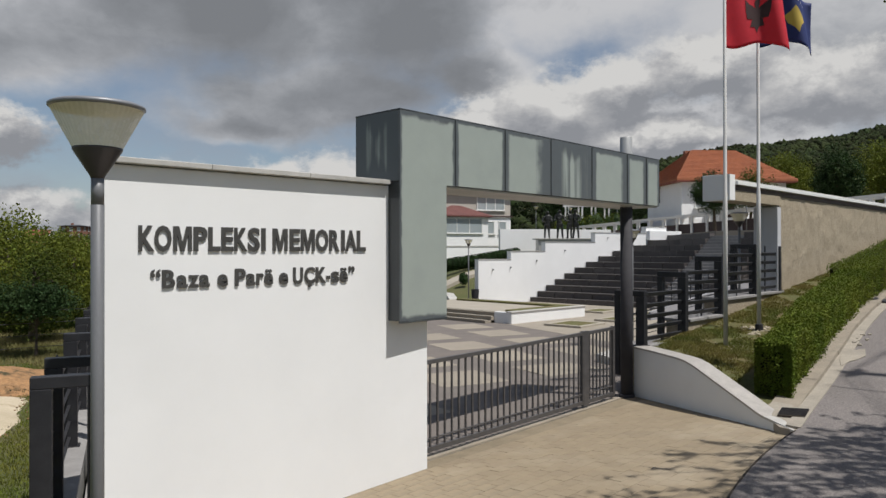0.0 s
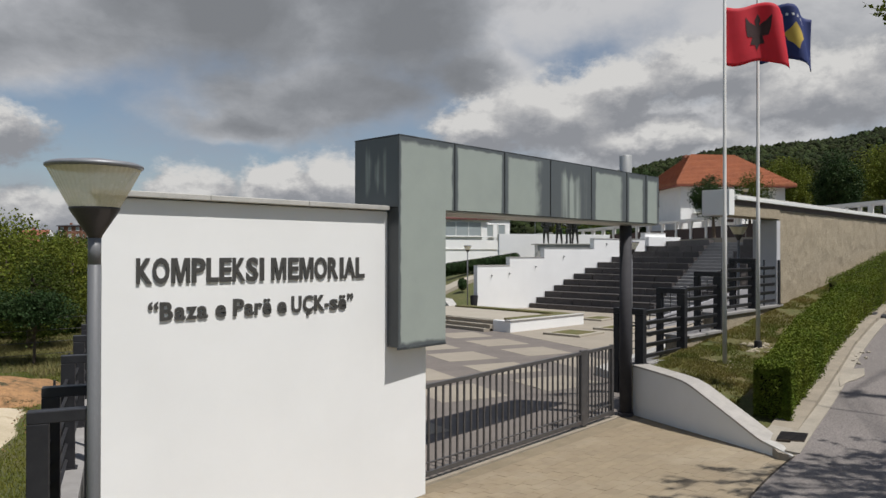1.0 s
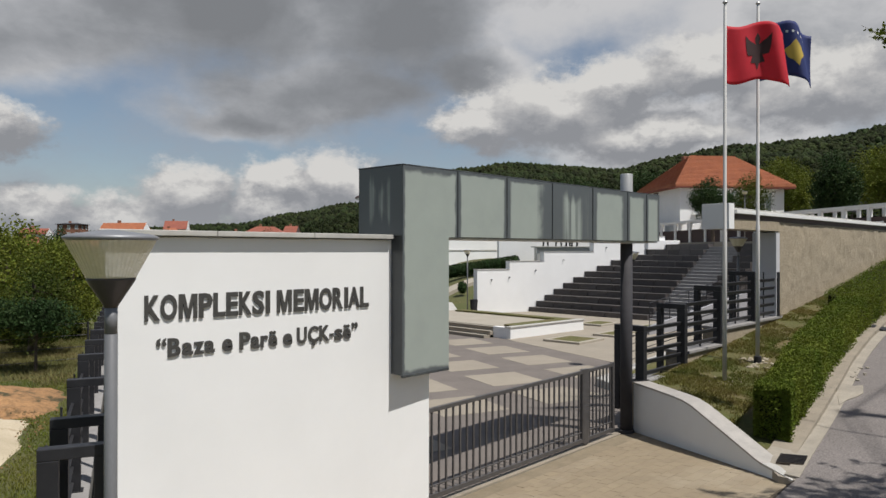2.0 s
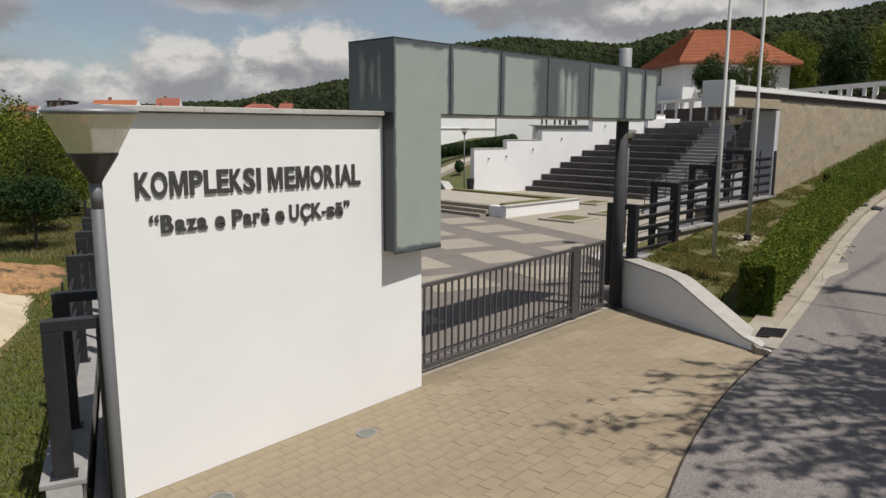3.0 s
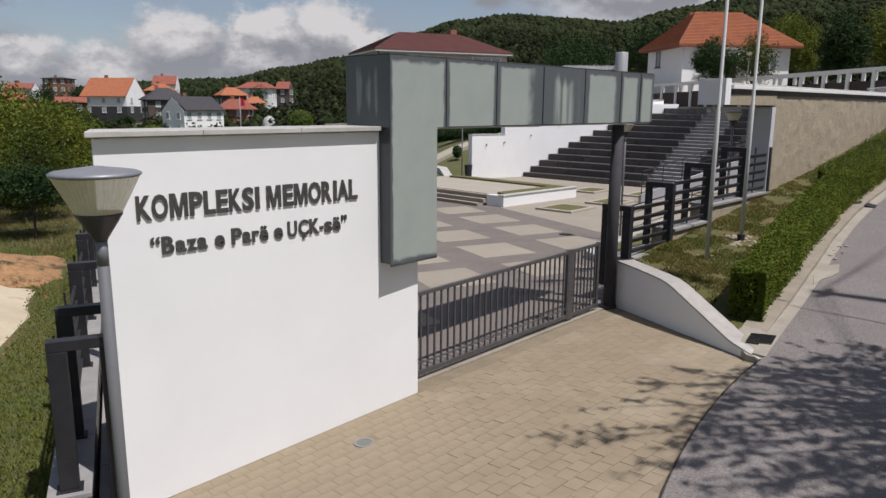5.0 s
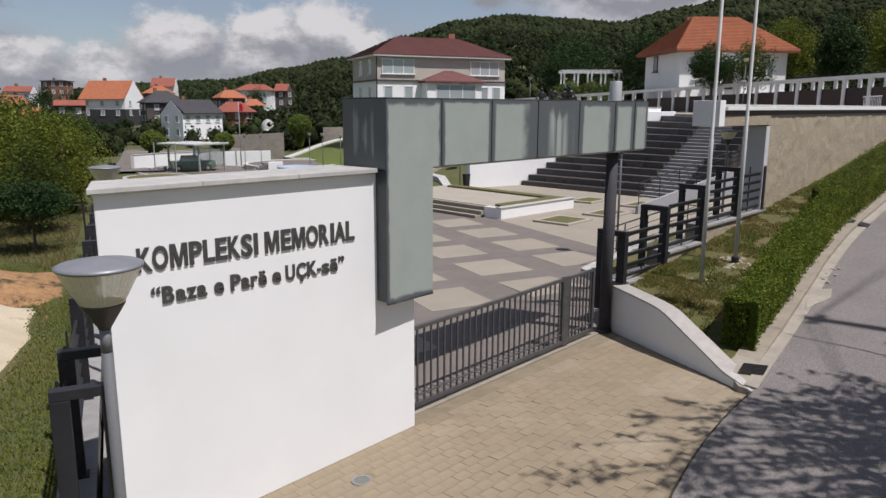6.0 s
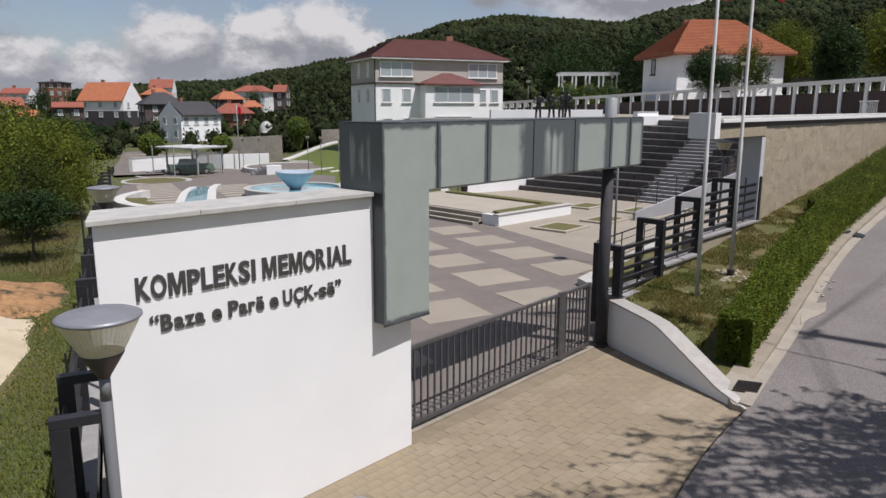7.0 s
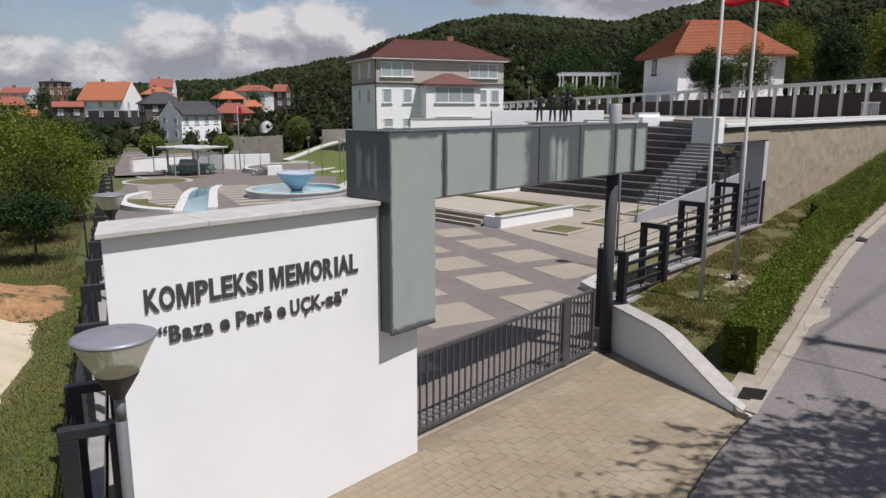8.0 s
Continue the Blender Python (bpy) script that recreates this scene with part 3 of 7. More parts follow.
    # the paved mouth swings out towards the road
    return 3.40 - 0.04 * (9.0 - x) - 0.0395 * (9.0 - x) ** 2 if x > 4 else 2.2125 - 0.3 * (4.0 - x)


def z_bank(x, y):
    return z_road(x, y) + 0.07 + 0.05 * max(0.0, y - y_kerb(x) - 0.4) + 0.02 * noise.noise((x * 1.3, y * 1.3, 0)) - 0.13 * (1 - step(9.7, 10.7, x))


def z_left(x, y):
    """The lower garden court beyond the sign wall."""
    return max(-0.1 - 0.036 * max(0.0, y - 20) - 0.02 * max(0.0, y - 40), -2.6)


def fence_x(y):
    return 1.52 + 0.353 * (y - 6.4)


HILL = [(-40, 1.5), (0, 1.0), (14, 0.9), (20, 1.7), (27, 2.3), (32, 3.2), (36, 4.1), (41, 5.6), (45, 6.8), (48.3, 7.2), (53, 6.75), (57, 6.6), (61, 7.3), (66, 8.0), (72, 8.2), (76, 8.8), (90, 8.5), (120, 4), (180, 2)]


def hill_el(az):
    for (a, e), (b, f) in zip(HILL, HILL[1:]):
        if a <= az <= b:
            return e + (f - e) * step(a, b, az)
    return 1.5


def z_land(x, y):
    """Natural ground far and near, below whatever is built on it."""
    r, az = math.hypot(x, y), math.degrees(math.atan2(x, y))
    low = max(-0.95 - 0.028 * max(0.0, r - 30), -4.2)
    low += 2.2 * step(31, 36.5, az) * step(62, 95, r)
    high = -0.3 + 2.3 * step(30, 54, r) + 0.02 * max(0.0, r - 58)
    near = low + (high - low) * step(35.5, 47.0, az) if az < 120 else -0.4
    if az > 75:
        near = min(near, z_road(x, y) - 0.25) if r < 60 else near
    if r < 20 and az > 25:
        near = min(near, -0.5)
    if y < 7.2 and x > 1.0:
        near = min(z_road(x, y), z_court(x, min(y, 6.4)), 8) - 0.16
    if x <= 1.0 and y < 6.0:
        near = min(-0.5, z_road(x, y) - 0.3)
    if x < 1.5 + 0.36 * (y - 6.4) and 6.0 <= y < 60:
        near = -0.62 - 0.3 * step(6, 14, y) + 0.06 * noise.noise((x * 0.4, y * 0.4, 2))
    w = y - (24.75 - 0.239 * (x - 29.45))
    if y > 6.6 and fence_x(y) + 0.3 < x < 40.0 and w < 3.0 and y < 30:
        near = -0.6 + (max(near, -0.6) + 0.6) * step(0.4, 3.0, w)
    if x > 36 and y < 8.5 and r < 60:
        near = min(near, z_road(x, y) - 0.25)
    if r > 90:
        top = math.tan(radians(hill_el(az))) * 640 - 3.0
        k = min(max((r - 100) / 540, 0), 1) ** 1.3
        near = near + (top - near) * k + 5 * k * noise.noise((x * 0.012, y * 0.012, 0))
        if r > 660:
            near -= (r - 660) * 0.10
    return near


def build_land():
    rs = [0.0, 1.5] + [2.5 + 0.55 * i for i in range(60)] + [36 * 1.075 ** i for i in range(1, 50)] + [1600, 2600, 4200]
    az = []
    a = -180.0
    while a < 180:
        az.append(a)
        a += 1.0 if -5 <= a < 100 else 6.0
    V, F = [], []
    for r in rs:
        for a in az:
            x, y = polar(a, r)
            V.append((x, y, z_land(x, y) if r < 1500 else -30.0))
    n = len(az)
    for j in range(len(rs) - 1):
        for i in range(n):
            k = (i + 1) % n
            F.append((j * n + i, j * n + k, (j + 1) * n + k, (j + 1) * n + i))
    raw("ground", V, F, "meadow", "uneven green and dry meadow ground rising to hills", "ground", "structure", smooth=True)


build_land()

# road and its edges
def build_road():
    xs = [-40 + 1.5 * i for i in range(28)] + [2 + 0.5 * i for i in range(26)] + [15 + 2.5 * i for i in range(25)]
    V, F = [], []
    for x in xs:
        for k in range(7):
            y = y_kerb(x) - 6.2 * k / 6
            V.append((x, y, z_road(x, y) + 0.025 * math.sin(math.pi * k / 6)))
    for i in range(len(xs) - 1):
        for k in range(6):
            a = i * 7 + k
            F.append((a, a + 1, a + 8, a + 7))
    raw("road", V, F, "asphalt", "worn grey asphalt village road climbing past the gate", "road", "structure", smooth=True)
    # gutter strip and kerb blocks along the grass bank
    xs = [9.05 + 0.75 * i for i in range(50)]
    gut = thing("gutter", "pale concrete gutter strip along the road", "gutter", kind="structure")
    kerb = thing("kerb", "weathered concrete kerb blocks along the hedge", "kerb", kind="structure")
    rnd = random.Random(3)
    for a, b in zip(xs, xs[1:]):
        w = 0.16 + 0.012 * rnd.random()
        pts = [(a, y_kerb(a) - 0.01), (b, y_kerb(b) - 0.01), (b, y_kerb(b) + w), (a, y_kerb(a) + w)]
        part("slab", prism(pts, lambda x, y: z_road(x, y) - 0.1, lambda x, y: z_road(x, y) + 0.012), "gutter", gut)
        if a > 9.7:
            pts = [(a, y_kerb(a) + w + 0.003), (b - 0.002, y_kerb(b) + w + 0.003), (b - 0.002, y_kerb(b) + 0.52), (a, y_kerb(a) + 0.52)]
            part("block", prism(pts, lambda x, y: z_road(x, y) - 0.1, lambda x, y: z_road(x, y) + 0.078 * (0.12 + 0.88 * step(9.6, 11.4, x))), "concrete", kerb)
    # broken pale repair at the gutter
    b = prism([(12.10, 3.90), (12.45, 3.89), (12.62, 3.83), (12.93, 3.80), (13.36, 3.93), (13.22, 4.06), (13.50, 4.15), (13.46, 4.24), (12.95, 4.16), (12.5, 4.05)], lambda x, y: z_road(x, y) + 0.006, lambda x, y: z_road(x, y) + 0.022, 0.004)
    part("repair_patch", b, "gutter", gut, "pale mortar repair beside the gutter")
    # drain grate in the gutter's head
    g = thing("drain_grate", "rusty dark drain grate set in concrete at the gutter head", "drain", (0, 0, 0))
    pts = [(9.44, 3.47), (9.75, 3.53), (9.63, 3.82), (9.32, 3.76)]
    # solid dark block, its colour standing for the shaded hole under the bars
    part("recess", prism(pts, lambda x, y: z_road(x, y) - 0.08, lambda x, y: z_road(x, y) + 0.020), "soil_dark", g)
    for i in range(7):
        k = (i + 0.5) / 7
        a = Vector((9.44 + 0.31 * k, 3.47 + 0.06 * k, 0))
        c = a + Vector((-0.12, 0.29, 0))
        za, zc = z_road(a.x, a.y) + 0.03, z_road(c.x, c.y) + 0.03
        part("bar", rod((a.x, a.y, za), (c.x, c.y, zc), 0.006, 6), "post_low", g)
    pts = [(9.0, 3.33), (9.95, y_kerb(9.95) + 0.17), (9.92, 4.02), (9.45, 4.02), (9.02, 3.62)]
    part("apron", prism(pts, lambda x, y: z_road(x, y) - 0.12, lambda x, y: z_road(x, y) + 0.014 - 0.04 * (1 - step(8.93, 9.3, x))), "gutter", g, "pale concrete apron")
    # dark inlet further up the gutter, and crumbs of mortar past the repair
    g = thing("drain_inlet", "small dark drain inlet cut through the gutter", "drain")
    pts = [(17.70, y_kerb(17.7) - 0.03), (17.98, y_kerb(17.98) - 0.03), (17.92, y_kerb(17.92) + 0.34), (17.66, y_kerb(17.66) + 0.34)]
    # solid black block in place of the inlet's shaded opening
    part("recess", prism(pts, lambda x, y: z_road(x, y) - 0.08, lambda x, y: z_road(x, y) + (0.095 if y > y_kerb(x) + 0.2 else 0.02)), "black", g)
    for i in range(14):
        x = 13.45 + 1.1 * rnd.random()
        y = y_kerb(x) + rnd.uniform(-0.12, 0.06)
        r = rnd.uniform(0.012, 0.04)
        q = prism([(x + r * math.cos(k) * rnd.uniform(0.6, 1.2), y + r * math.sin(k)) for k in [j * 1.05 for j in range(6)]], lambda u, v: z_road(u, v) + 0.004, lambda u, v: z_road(u, v) + 0.012 + 0.4 * r, 0.003)
        part("mortar_crumb", q, "gutter", gut)


build_road()


def build_bank():
    xs = [9.62 + 0.35 * i for i in range(69)]
    V, F = [], []
    m = 12
    for x in xs:
        y0, y1 = y_kerb(x) + 0.46, 6.75 + 0.045 * max(0, x - 10.9)
        if x < 11:
            y1 = min(y1, 3.06 + (x - 8.96) * 2.0256)
        for k in range(m):
            y = y0 + (max(y1, y0 + 0.02) - y0) * k / (m - 1)
            V.append((x, y, z_bank(x, y)))
    for i in range(len(xs) - 1):
        for k in range(m - 1):
            a = i * m + k
            F.append((a, a + m, a + m + 1, a + 1))
    raw("bank", V, F, "bank", "patchy dry grass bank between hedge and fence", "grass bank", "structure", smooth=True)
    rng = np.random.default_rng(5)
    pts = []
    while len(pts) < 52000:
        x = 9.66 + 17 * rng.random() ** 1.5
        y = y_kerb(x) + 1.1 + rng.random() * 2.2
        lim = 2.84 + (x - 8.96) * 2.0256 if x < 10.75 else 6.6 + 0.045 * (x - 10.9)
        if y < lim and noise.noise((x * 1.5, y * 1.5, 4)) + 0.5 * noise.noise((x * 5, y * 5, 1)) > -0.35 + 0.5 * rng.random():
            pts.append((x, y, z_bank(x, y)))
    tufts("bank_grass", pts, 0.032, 0.042, rng, "short patchy grass tufts on the bank")


def tufts(name, pts, width, height, rng, label, mat="blade"):
    P = np.asarray(pts, float)
    n = len(P)
    a = rng.uniform(0, 2 * np.pi, n)
    w = width * rng.uniform(0.4, 1.0, n) * 0.35
    h = height * rng.uniform(0.4, 1.2, n)
    d = np.stack([np.cos(a) * w, np.sin(a) * w, np.zeros(n)], 1)
    tip = P + np.stack([rng.normal(0, 0.4, n) * h, rng.normal(0, 0.4, n) * h, h], 1)
    V = np.stack([P - d, P + d, tip], 1).reshape(-1, 3).tolist()
    k = np.arange(n) * 3
    raw(name, V, np.stack([k, k + 1, k + 2], 1).tolist(), mat, label, "grass")


build_bank()

# ---- plaza floor ----
PL = -0.10
TILT_P = radians(-17.3)


def build_plaza():
    # main floor: a dark sheet, sloping up to the gate sill
    def f(x, y):
        g = z_court(x, 6.65) - 0.015
        return g + (PL - g) * step(6.7, 10.0, y)
    ys = [6.62 + 0.55 * i for i in range(34)]
    b = bmesh.new()
    grid = []
    for y in ys:
        x0 = fence_x(y) + 0.45
        grid.append([b.verts.new((x, y, f(x, y))) for x in [x0 + (38.0 - x0) * i / 40 for i in range(41)]])
    for p, q in zip(grid, grid[1:]):
        for i in range(40):
            b.faces.new((p[i], p[i + 1], q[i + 1], q[i]))
    solid("plaza_floor", b, "plaza_dark", "brown-grey paved plaza floor behind the gate", "paving", "structure")
    # beige patches in a turned grid, each a field of its own
    e1, e2 = Vector((math.cos(TILT_P), math.sin(TILT_P))), Vector((-math.sin(TILT_P), math.cos(TILT_P)))
    patches = thing("beige_paving", "beige rectangular paving fields set in the plaza", "paving", kind="structure")
    o = Vector((16.31, 15.19))
    for i in range(-5, 2):
        for j in range(-4, 4):
            if i == 1 and j > -3:
                continue
            c = o + e1 * (2.46 * i) + e2 * (2.27 * j)
            q = [c, c + e1 * 1.51, c + e1 * 1.51 + e2 * 1.54, c + e2 * 1.54]
            if min(p.y for p in q) < 7.6 or min(p.x for p in q) < 4.5 + 0.36 * (min(p.y for p in q) - 6) or max(p.x for p in q) > 19.3:
                continue
            part("field", prism([(p.x, p.y) for p in q], lambda x, y: f(x, y) - 0.02, lambda x, y: f(x, y) + 0.005), "plaza_light", patches)
    # wide beige apron toward the terraces
    pts = [(19.35, 16.75), (17.79, 11.67), (16.55, 7.6), (34, 7.6), (34, 26), (24.5, 26), (23.2, 22.6), (19.9, 17.9)]
    solid("plaza_apron", prism(pts, PL - 0.03, PL + 0.006), "plaza_light", "beige stone paving in front of the stepped seats", "paving", "structure")
    # raised terrace with steps and grass edge
    t = thing("raised_terrace", "low white-walled terrace with grass border and broad steps", "terrace")
    part("deck", prism([(20.15, 17.9), (24.0, 17.9), (24.0, 24.6), (20.15, 24.6)], PL - 0.05, 0.27), "plaza_pale", t, "pale paved deck")
    part("front_wall", prism([(19.7, 17.25), (24.2, 17.25), (24.2, 17.45), (19.7, 17.45)], PL - 0.05, 0.31, 0.01), "plaster", t)
    part("side_wall", prism([(19.7, 17.45), (19.9, 17.45), (19.9, 18.1), (19.7, 18.1)], PL - 0.05, 0.31, 0.01), "plaster", t)
    part("back_kerb", prism([(24.0, 17.45), (24.2, 17.45), (24.2, 24.4), (24.0, 24.4)], PL - 0.05, 0.30, 0.01), "cap", t)
    part("coping", prism([(19.66, 17.21), (24.24, 17.21), (24.24, 17.5), (19.66, 17.5)], 0.312, 0.345, 0.008), "cap", t)
    part("grass_border", prism([(20.1, 17.5), (24.0, 17.5), (24.0, 24.0), (23.5, 24.0), (23.5, 18.1), (20.3, 18.1)], 0.2, 0.35, 0.02), "lawn", t)
    for i in range(3):
        x = 19.2 + 0.33 * i
        part("step", prism([(x, 18.1), (20.2, 18.1), (20.2, 25.2), (x, 25.2)], PL - 0.05, PL + 0.005 + 0.125 * (i + 1) - 0.04), "plaza_light", t)
        part("nosing", prism([(x - 0.02, 18.1), (x + 0.12, 18.1), (x + 0.12, 25.2), (x - 0.02, 25.2)], PL + 0.125 * (i + 1) - 0.033, PL + 0.125 * (i + 1), 0.005), "plaza_pale", t, "pale stone nosing")
    # square grass beds with pale kerbs
    for cx, cy, w, d in ((21.02, 15.42, 1.70, 1.50), (23.7, 15.3, 1.7, 1.25), (26.5, 18.1, 1.65, 1.2), (26.9, 15.8, 1.8, 1.0), (29.0, 14.2, 1.2, 0.9)):
        k = thing("grass_bed", "square grass bed with a pale stone kerb", "flower bed", (cx, cy, PL), 5, "grass beds in the plaza")
        hw, hd = w / 2, d / 2
        for n, q in enumerate(((-hw, hw, -hd, -hd + 0.16), (-hw, hw, hd - 0.16, hd), (-hw, -hw + 0.16, -hd + 0.162, hd - 0.162), (hw - 0.16, hw, -hd + 0.162, hd - 0.162))):
            part("kerb", box(*q, -0.05, 0.085, 0.012), "plaza_pale", k)
        part("turf", box(-hw + 0.15, hw - 0.15, -hd + 0.15, hd - 0.15, -0.05, 0.075, 0.02), "lawn", k)
    # long bed beside the side stair
    k = thing("side_bed", "long lawn bed with pale kerb beside the fence", "flower bed")
    part("turf", prism([(14.7, 9.75), (20.5, 11.0), (20.5, 8.2), (13.6, 8.2)], PL - 0.05, 0.05), "lawn", k)
    part("kerb", prism([(14.5, 10.0), (20.6, 11.3), (20.6, 11.0), (14.72, 9.78)], PL - 0.05, 0.09, 0.01), "cap", k)
    part("kerb", prism([(13.35, 8.0), (14.48, 10.0), (14.70, 9.76), (13.62, 8.0)], PL - 0.05, 0.09, 0.01), "cap", k)


build_plaza()

# ---- sign wall ----
def build_sign_wall():
    w = thing("sign_wall", "white rendered entrance wall with raised dark lettering", "wall")
    part("body", prism([(2.05, 6.29), (5.68, 6.29), (5.68, 6.78), (2.26, 6.78)], -0.5, 3.255, 0.012), "plaster", w)
    xs = [1.975, 3.0, 4.04, 5.07]
    for a, b in zip(xs, xs[1:]):
        k = 0.26 if a < 2 else 0.0
        part("coping_slab", prism([(a + 0.0015, 6.212), (b - 0.0015, 6.212), (b - 0.0015, 6.88), (a + k + 0.0015, 6.88)], 3.262, 3.312, 0.006), "cap", w)
    # lettering
    def words(text, x0, x1, z0, high):
        cu = bpy.data.curves.new("words", "FONT")
        cu.body, cu.size, cu.extrude, cu.offset, cu.resolution_u = text, 1.0, 0.0075, 0.030, 3
        tmp = new("words", cu)
        dg = bpy.context.evaluated_depsgraph_get()
        me = bpy.data.meshes.new_from_object(tmp.evaluated_get(dg))
        bpy.data.objects.remove(tmp)
        bpy.data.curves.remove(cu)
        b = bmesh.new()
        b.from_mesh(me)
        bpy.data.meshes.remove(me)
        lx = [v.co.x for v in b.verts]
        sx = (x1 - x0) / (max(lx) - min(lx))
        sz = high / 0.73
        o = min(lx)
        b.transform(Matrix(((sx, 0, 0, x0 - sx * o), (0, 0, -1, 6.2815), (0, sz, 0, z0), (0, 0, 0, 1))))
        return b
    # each row: text, foot, cap height, and the left edge and width of every letter
    first = ((2.37, 0.133), (2.506, 0.148), (2.671, 0.167), (2.856, 0.127), (2.994, 0.115), (3.12, 0.117), (3.249, 0.129), (3.387, 0.124), (3.529, 0.043),
             (3.651, 0.163), (3.84, 0.116), (3.969, 0.16), (4.143, 0.151), (4.308, 0.124), (4.457, 0.043), (4.507, 0.147), (4.662, 0.113))
    second = ((2.47, 0.038), (2.519, 0.038), (2.572, 0.114), (2.701, 0.098), (2.804, 0.099), (2.908, 0.097), (3.081, 0.1), (3.254, 0.11), (3.369, 0.094), (3.475, 0.078),
              (3.559, 0.092), (3.719, 0.101), (3.878, 0.111), (4.008, 0.121), (4.142, 0.124), (4.269, 0.045), (4.328, 0.099), (4.435, 0.101), (4.55, 0.033), (4.591, 0.033))
    rows = (("KOMPLEKSI MEMORIAL", 2.535, 0.218, first), ("\u201cBaza e Par\u00eb e U\u00c7K-s\u00eb\u201d", 2.208, 0.161, second))
    for text, z0, high, spans in rows:
        x0, x1 = spans[0][0], spans[-1][0] + spans[-1][1]
        b = words(text, x0, x1, z0, high)
        # each letter is a part of its own
        isl = islands(b)
        V = [v.co.copy() for v in b.verts]
        for keep, (left, wide) in zip(isl, spans if len(spans) == len(isl) else ()):
            lo, hi = min(V[i].x for i in keep), max(V[i].x for i in keep)
            for i in keep:
                V[i].x = left + (V[i].x - lo) * wide / (hi - lo)
        polys = [[v.index for v in f.verts] for f in b.faces]
        b.free()
        chars = [c for c in text if c != " "]
        for num, keep in enumerate(isl):
            ks = set(keep)
            n = bmesh.new()
            if len(chars) == len(isl) and chars[num] == "M":
                lx, rx = min(V[i].x for i in keep), max(V[i].x for i in keep)
                lz, hz = min(V[i].z for i in keep), max(V[i].z for i in keep)
                shape = [(0, 0), (0.2, 0), (0.2, 0.68), (0.41, 0), (0.59, 0), (0.8, 0.68), (0.8, 0), (1, 0), (1, 1), (0.70, 1), (0.5, 0.34), (0.30, 1), (0, 1)]
                y0, y1 = min(V[i].y for i in keep), max(V[i].y for i in keep)
                rows = [[n.verts.new((lx + (rx - lx) * u, y, lz + (hz - lz) * v)) for u, v in shape] for y in (y0, y1)]
                n.faces.new(rows[0])
                n.faces.new(rows[1][::-1])
                for i in range(len(shape)):
                    n.faces.new((rows[0][i], rows[0][i - 1], rows[1][i - 1], rows[1][i]))
                bmesh.ops.recalc_face_normals(n, faces=n.faces[:])
            else:
                ids = {i: n.verts.new(V[i]) for i in keep}
                for q in polys:
                    if q[0] in ks:
                        n.faces.new([ids[i] for i in q])
            ob = part("letter", n, "letter", w)
            ob.data.materials.append(MAT["letter_edge"])
            for p in ob.data.polygons:
                if abs(p.normal.y) < 0.5:
                    p.material_index = 1


def islands(b):
    """Vertex sets of the letters: pieces whose spans along x overlap belong together."""
    b.verts.ensure_lookup_table()
    b.verts.index_update()
    seen, out = set(), []
    for v in b.verts:
        if v.index in seen:
            continue
        stack, got = [v], set()
        while stack:
            k = stack.pop()
            if k.index in got:
                continue
            got.add(k.index)
            stack += [e.other_vert(k) for e in k.link_edges]
        seen |= got
        xs = [b.verts[i].co.x for i in got]
        out.append([min(xs), max(xs), got])
    out.sort(key=lambda g: g[0])
    merged = []
    for g in out:
        if merged and g[0] < merged[-1][1] - 0.02:
            merged[-1][1] = max(merged[-1][1], g[1])
            merged[-1][2] = merged[-1][2] | g[2]
        else:
            merged.append(g)
    return [sorted(g[2]) for g in merged]


build_sign_wall()

# ---- gate portal ----
def build_portal():
    p = thing("gate_portal", "grey-green weathered sheet-metal gate portal beam with one hanging leg", "gate portal", (5.098, 6.095, -0.01), 3.4)
    # core, leg and beam; local x along the beam, y inward
    part("beam_core", box(0.012, 6.09, 0.012, 0.74, 3.30, 4.088, 0.004), "panel_dark", p)
    # the dark core colour gives the leg's left side its shade
    part("leg_core", box(0.012, 0.74, 0.012, 0.72, 1.765, 3.298, 0.004), "panel_dark", p)
    part("soffit", box(0.75, 6.08, 0.03, 0.72, 3.280, 3.2985), "soffit", p, "pale soffit sheet")
    part("top_flashing", box(0.0, 6.10, -0.004, 0.75, 4.089, 4.104, 0.003), "panel_dark", p)
    joints = [0.90, 1.85, 2.87, 3.93, 4.99, 5.63, 6.10]
    # front sheets; origins on the top edge
    def front(x0, x1, z0, z1, wear):
        ob = part("front_sheet", box(x0, x1, 0.0, 0.014, z0 - z1, 0, 0.003), "panel", p, at=(0, -0.006, z1))
        ob.color = (*wear, 1)
    lsh = [(0.0, 1.76), (0.745, 1.76), (0.745, 3.302), (0.893, 3.302), (0.893, 4.086), (0.0, 4.086)]
    b = prism([(x, 4.086 - z) for x, z in lsh], 0.0, 0.014)
    b.transform(Matrix(((1, 0, 0, 0), (0, 0, 1, 0), (0, -1, 0, 0), (0, 0, 0, 1))))
    bmesh.ops.recalc_face_normals(b, faces=b.faces[:])
    part("front_sheet", b, "panel", p, at=(0, -0.006, 4.086)).color = (0.0, 0.1, 0.25, 1)
    for (a, b), wear in zip(zip(joints, joints[1:]), ((0.10, 0.0, 0), (0.18, 0.9, 0), (0.95, 0.0, 0), (0.30, 0.1, 0), (0.32, 0.1, 0), (0.34, 0.1, 0))):
        front(a + 0.007, b - 0.007, 3.305, 4.086, wear)
    for x in joints[:-1]:
        part("joint_strip", box(x - 0.006, x + 0.006, -0.016, -0.004, 3.31, 4.083), "panel_dark", p)
    # high wear value darkens this sheet to stand for the unlit side
    sd = part("side_sheet", box(0.0, 0.723, 0.0, 0.014, -0.774, 0, 0.002), "panel", p, "side sheet darkened for its shade, with a pale washed streak")
    sd.matrix_basis = pose(-0.004, 0.735, 4.084, 0, 0, -90)
    sd.color = (1.19, 0.0, 0.3, 1)
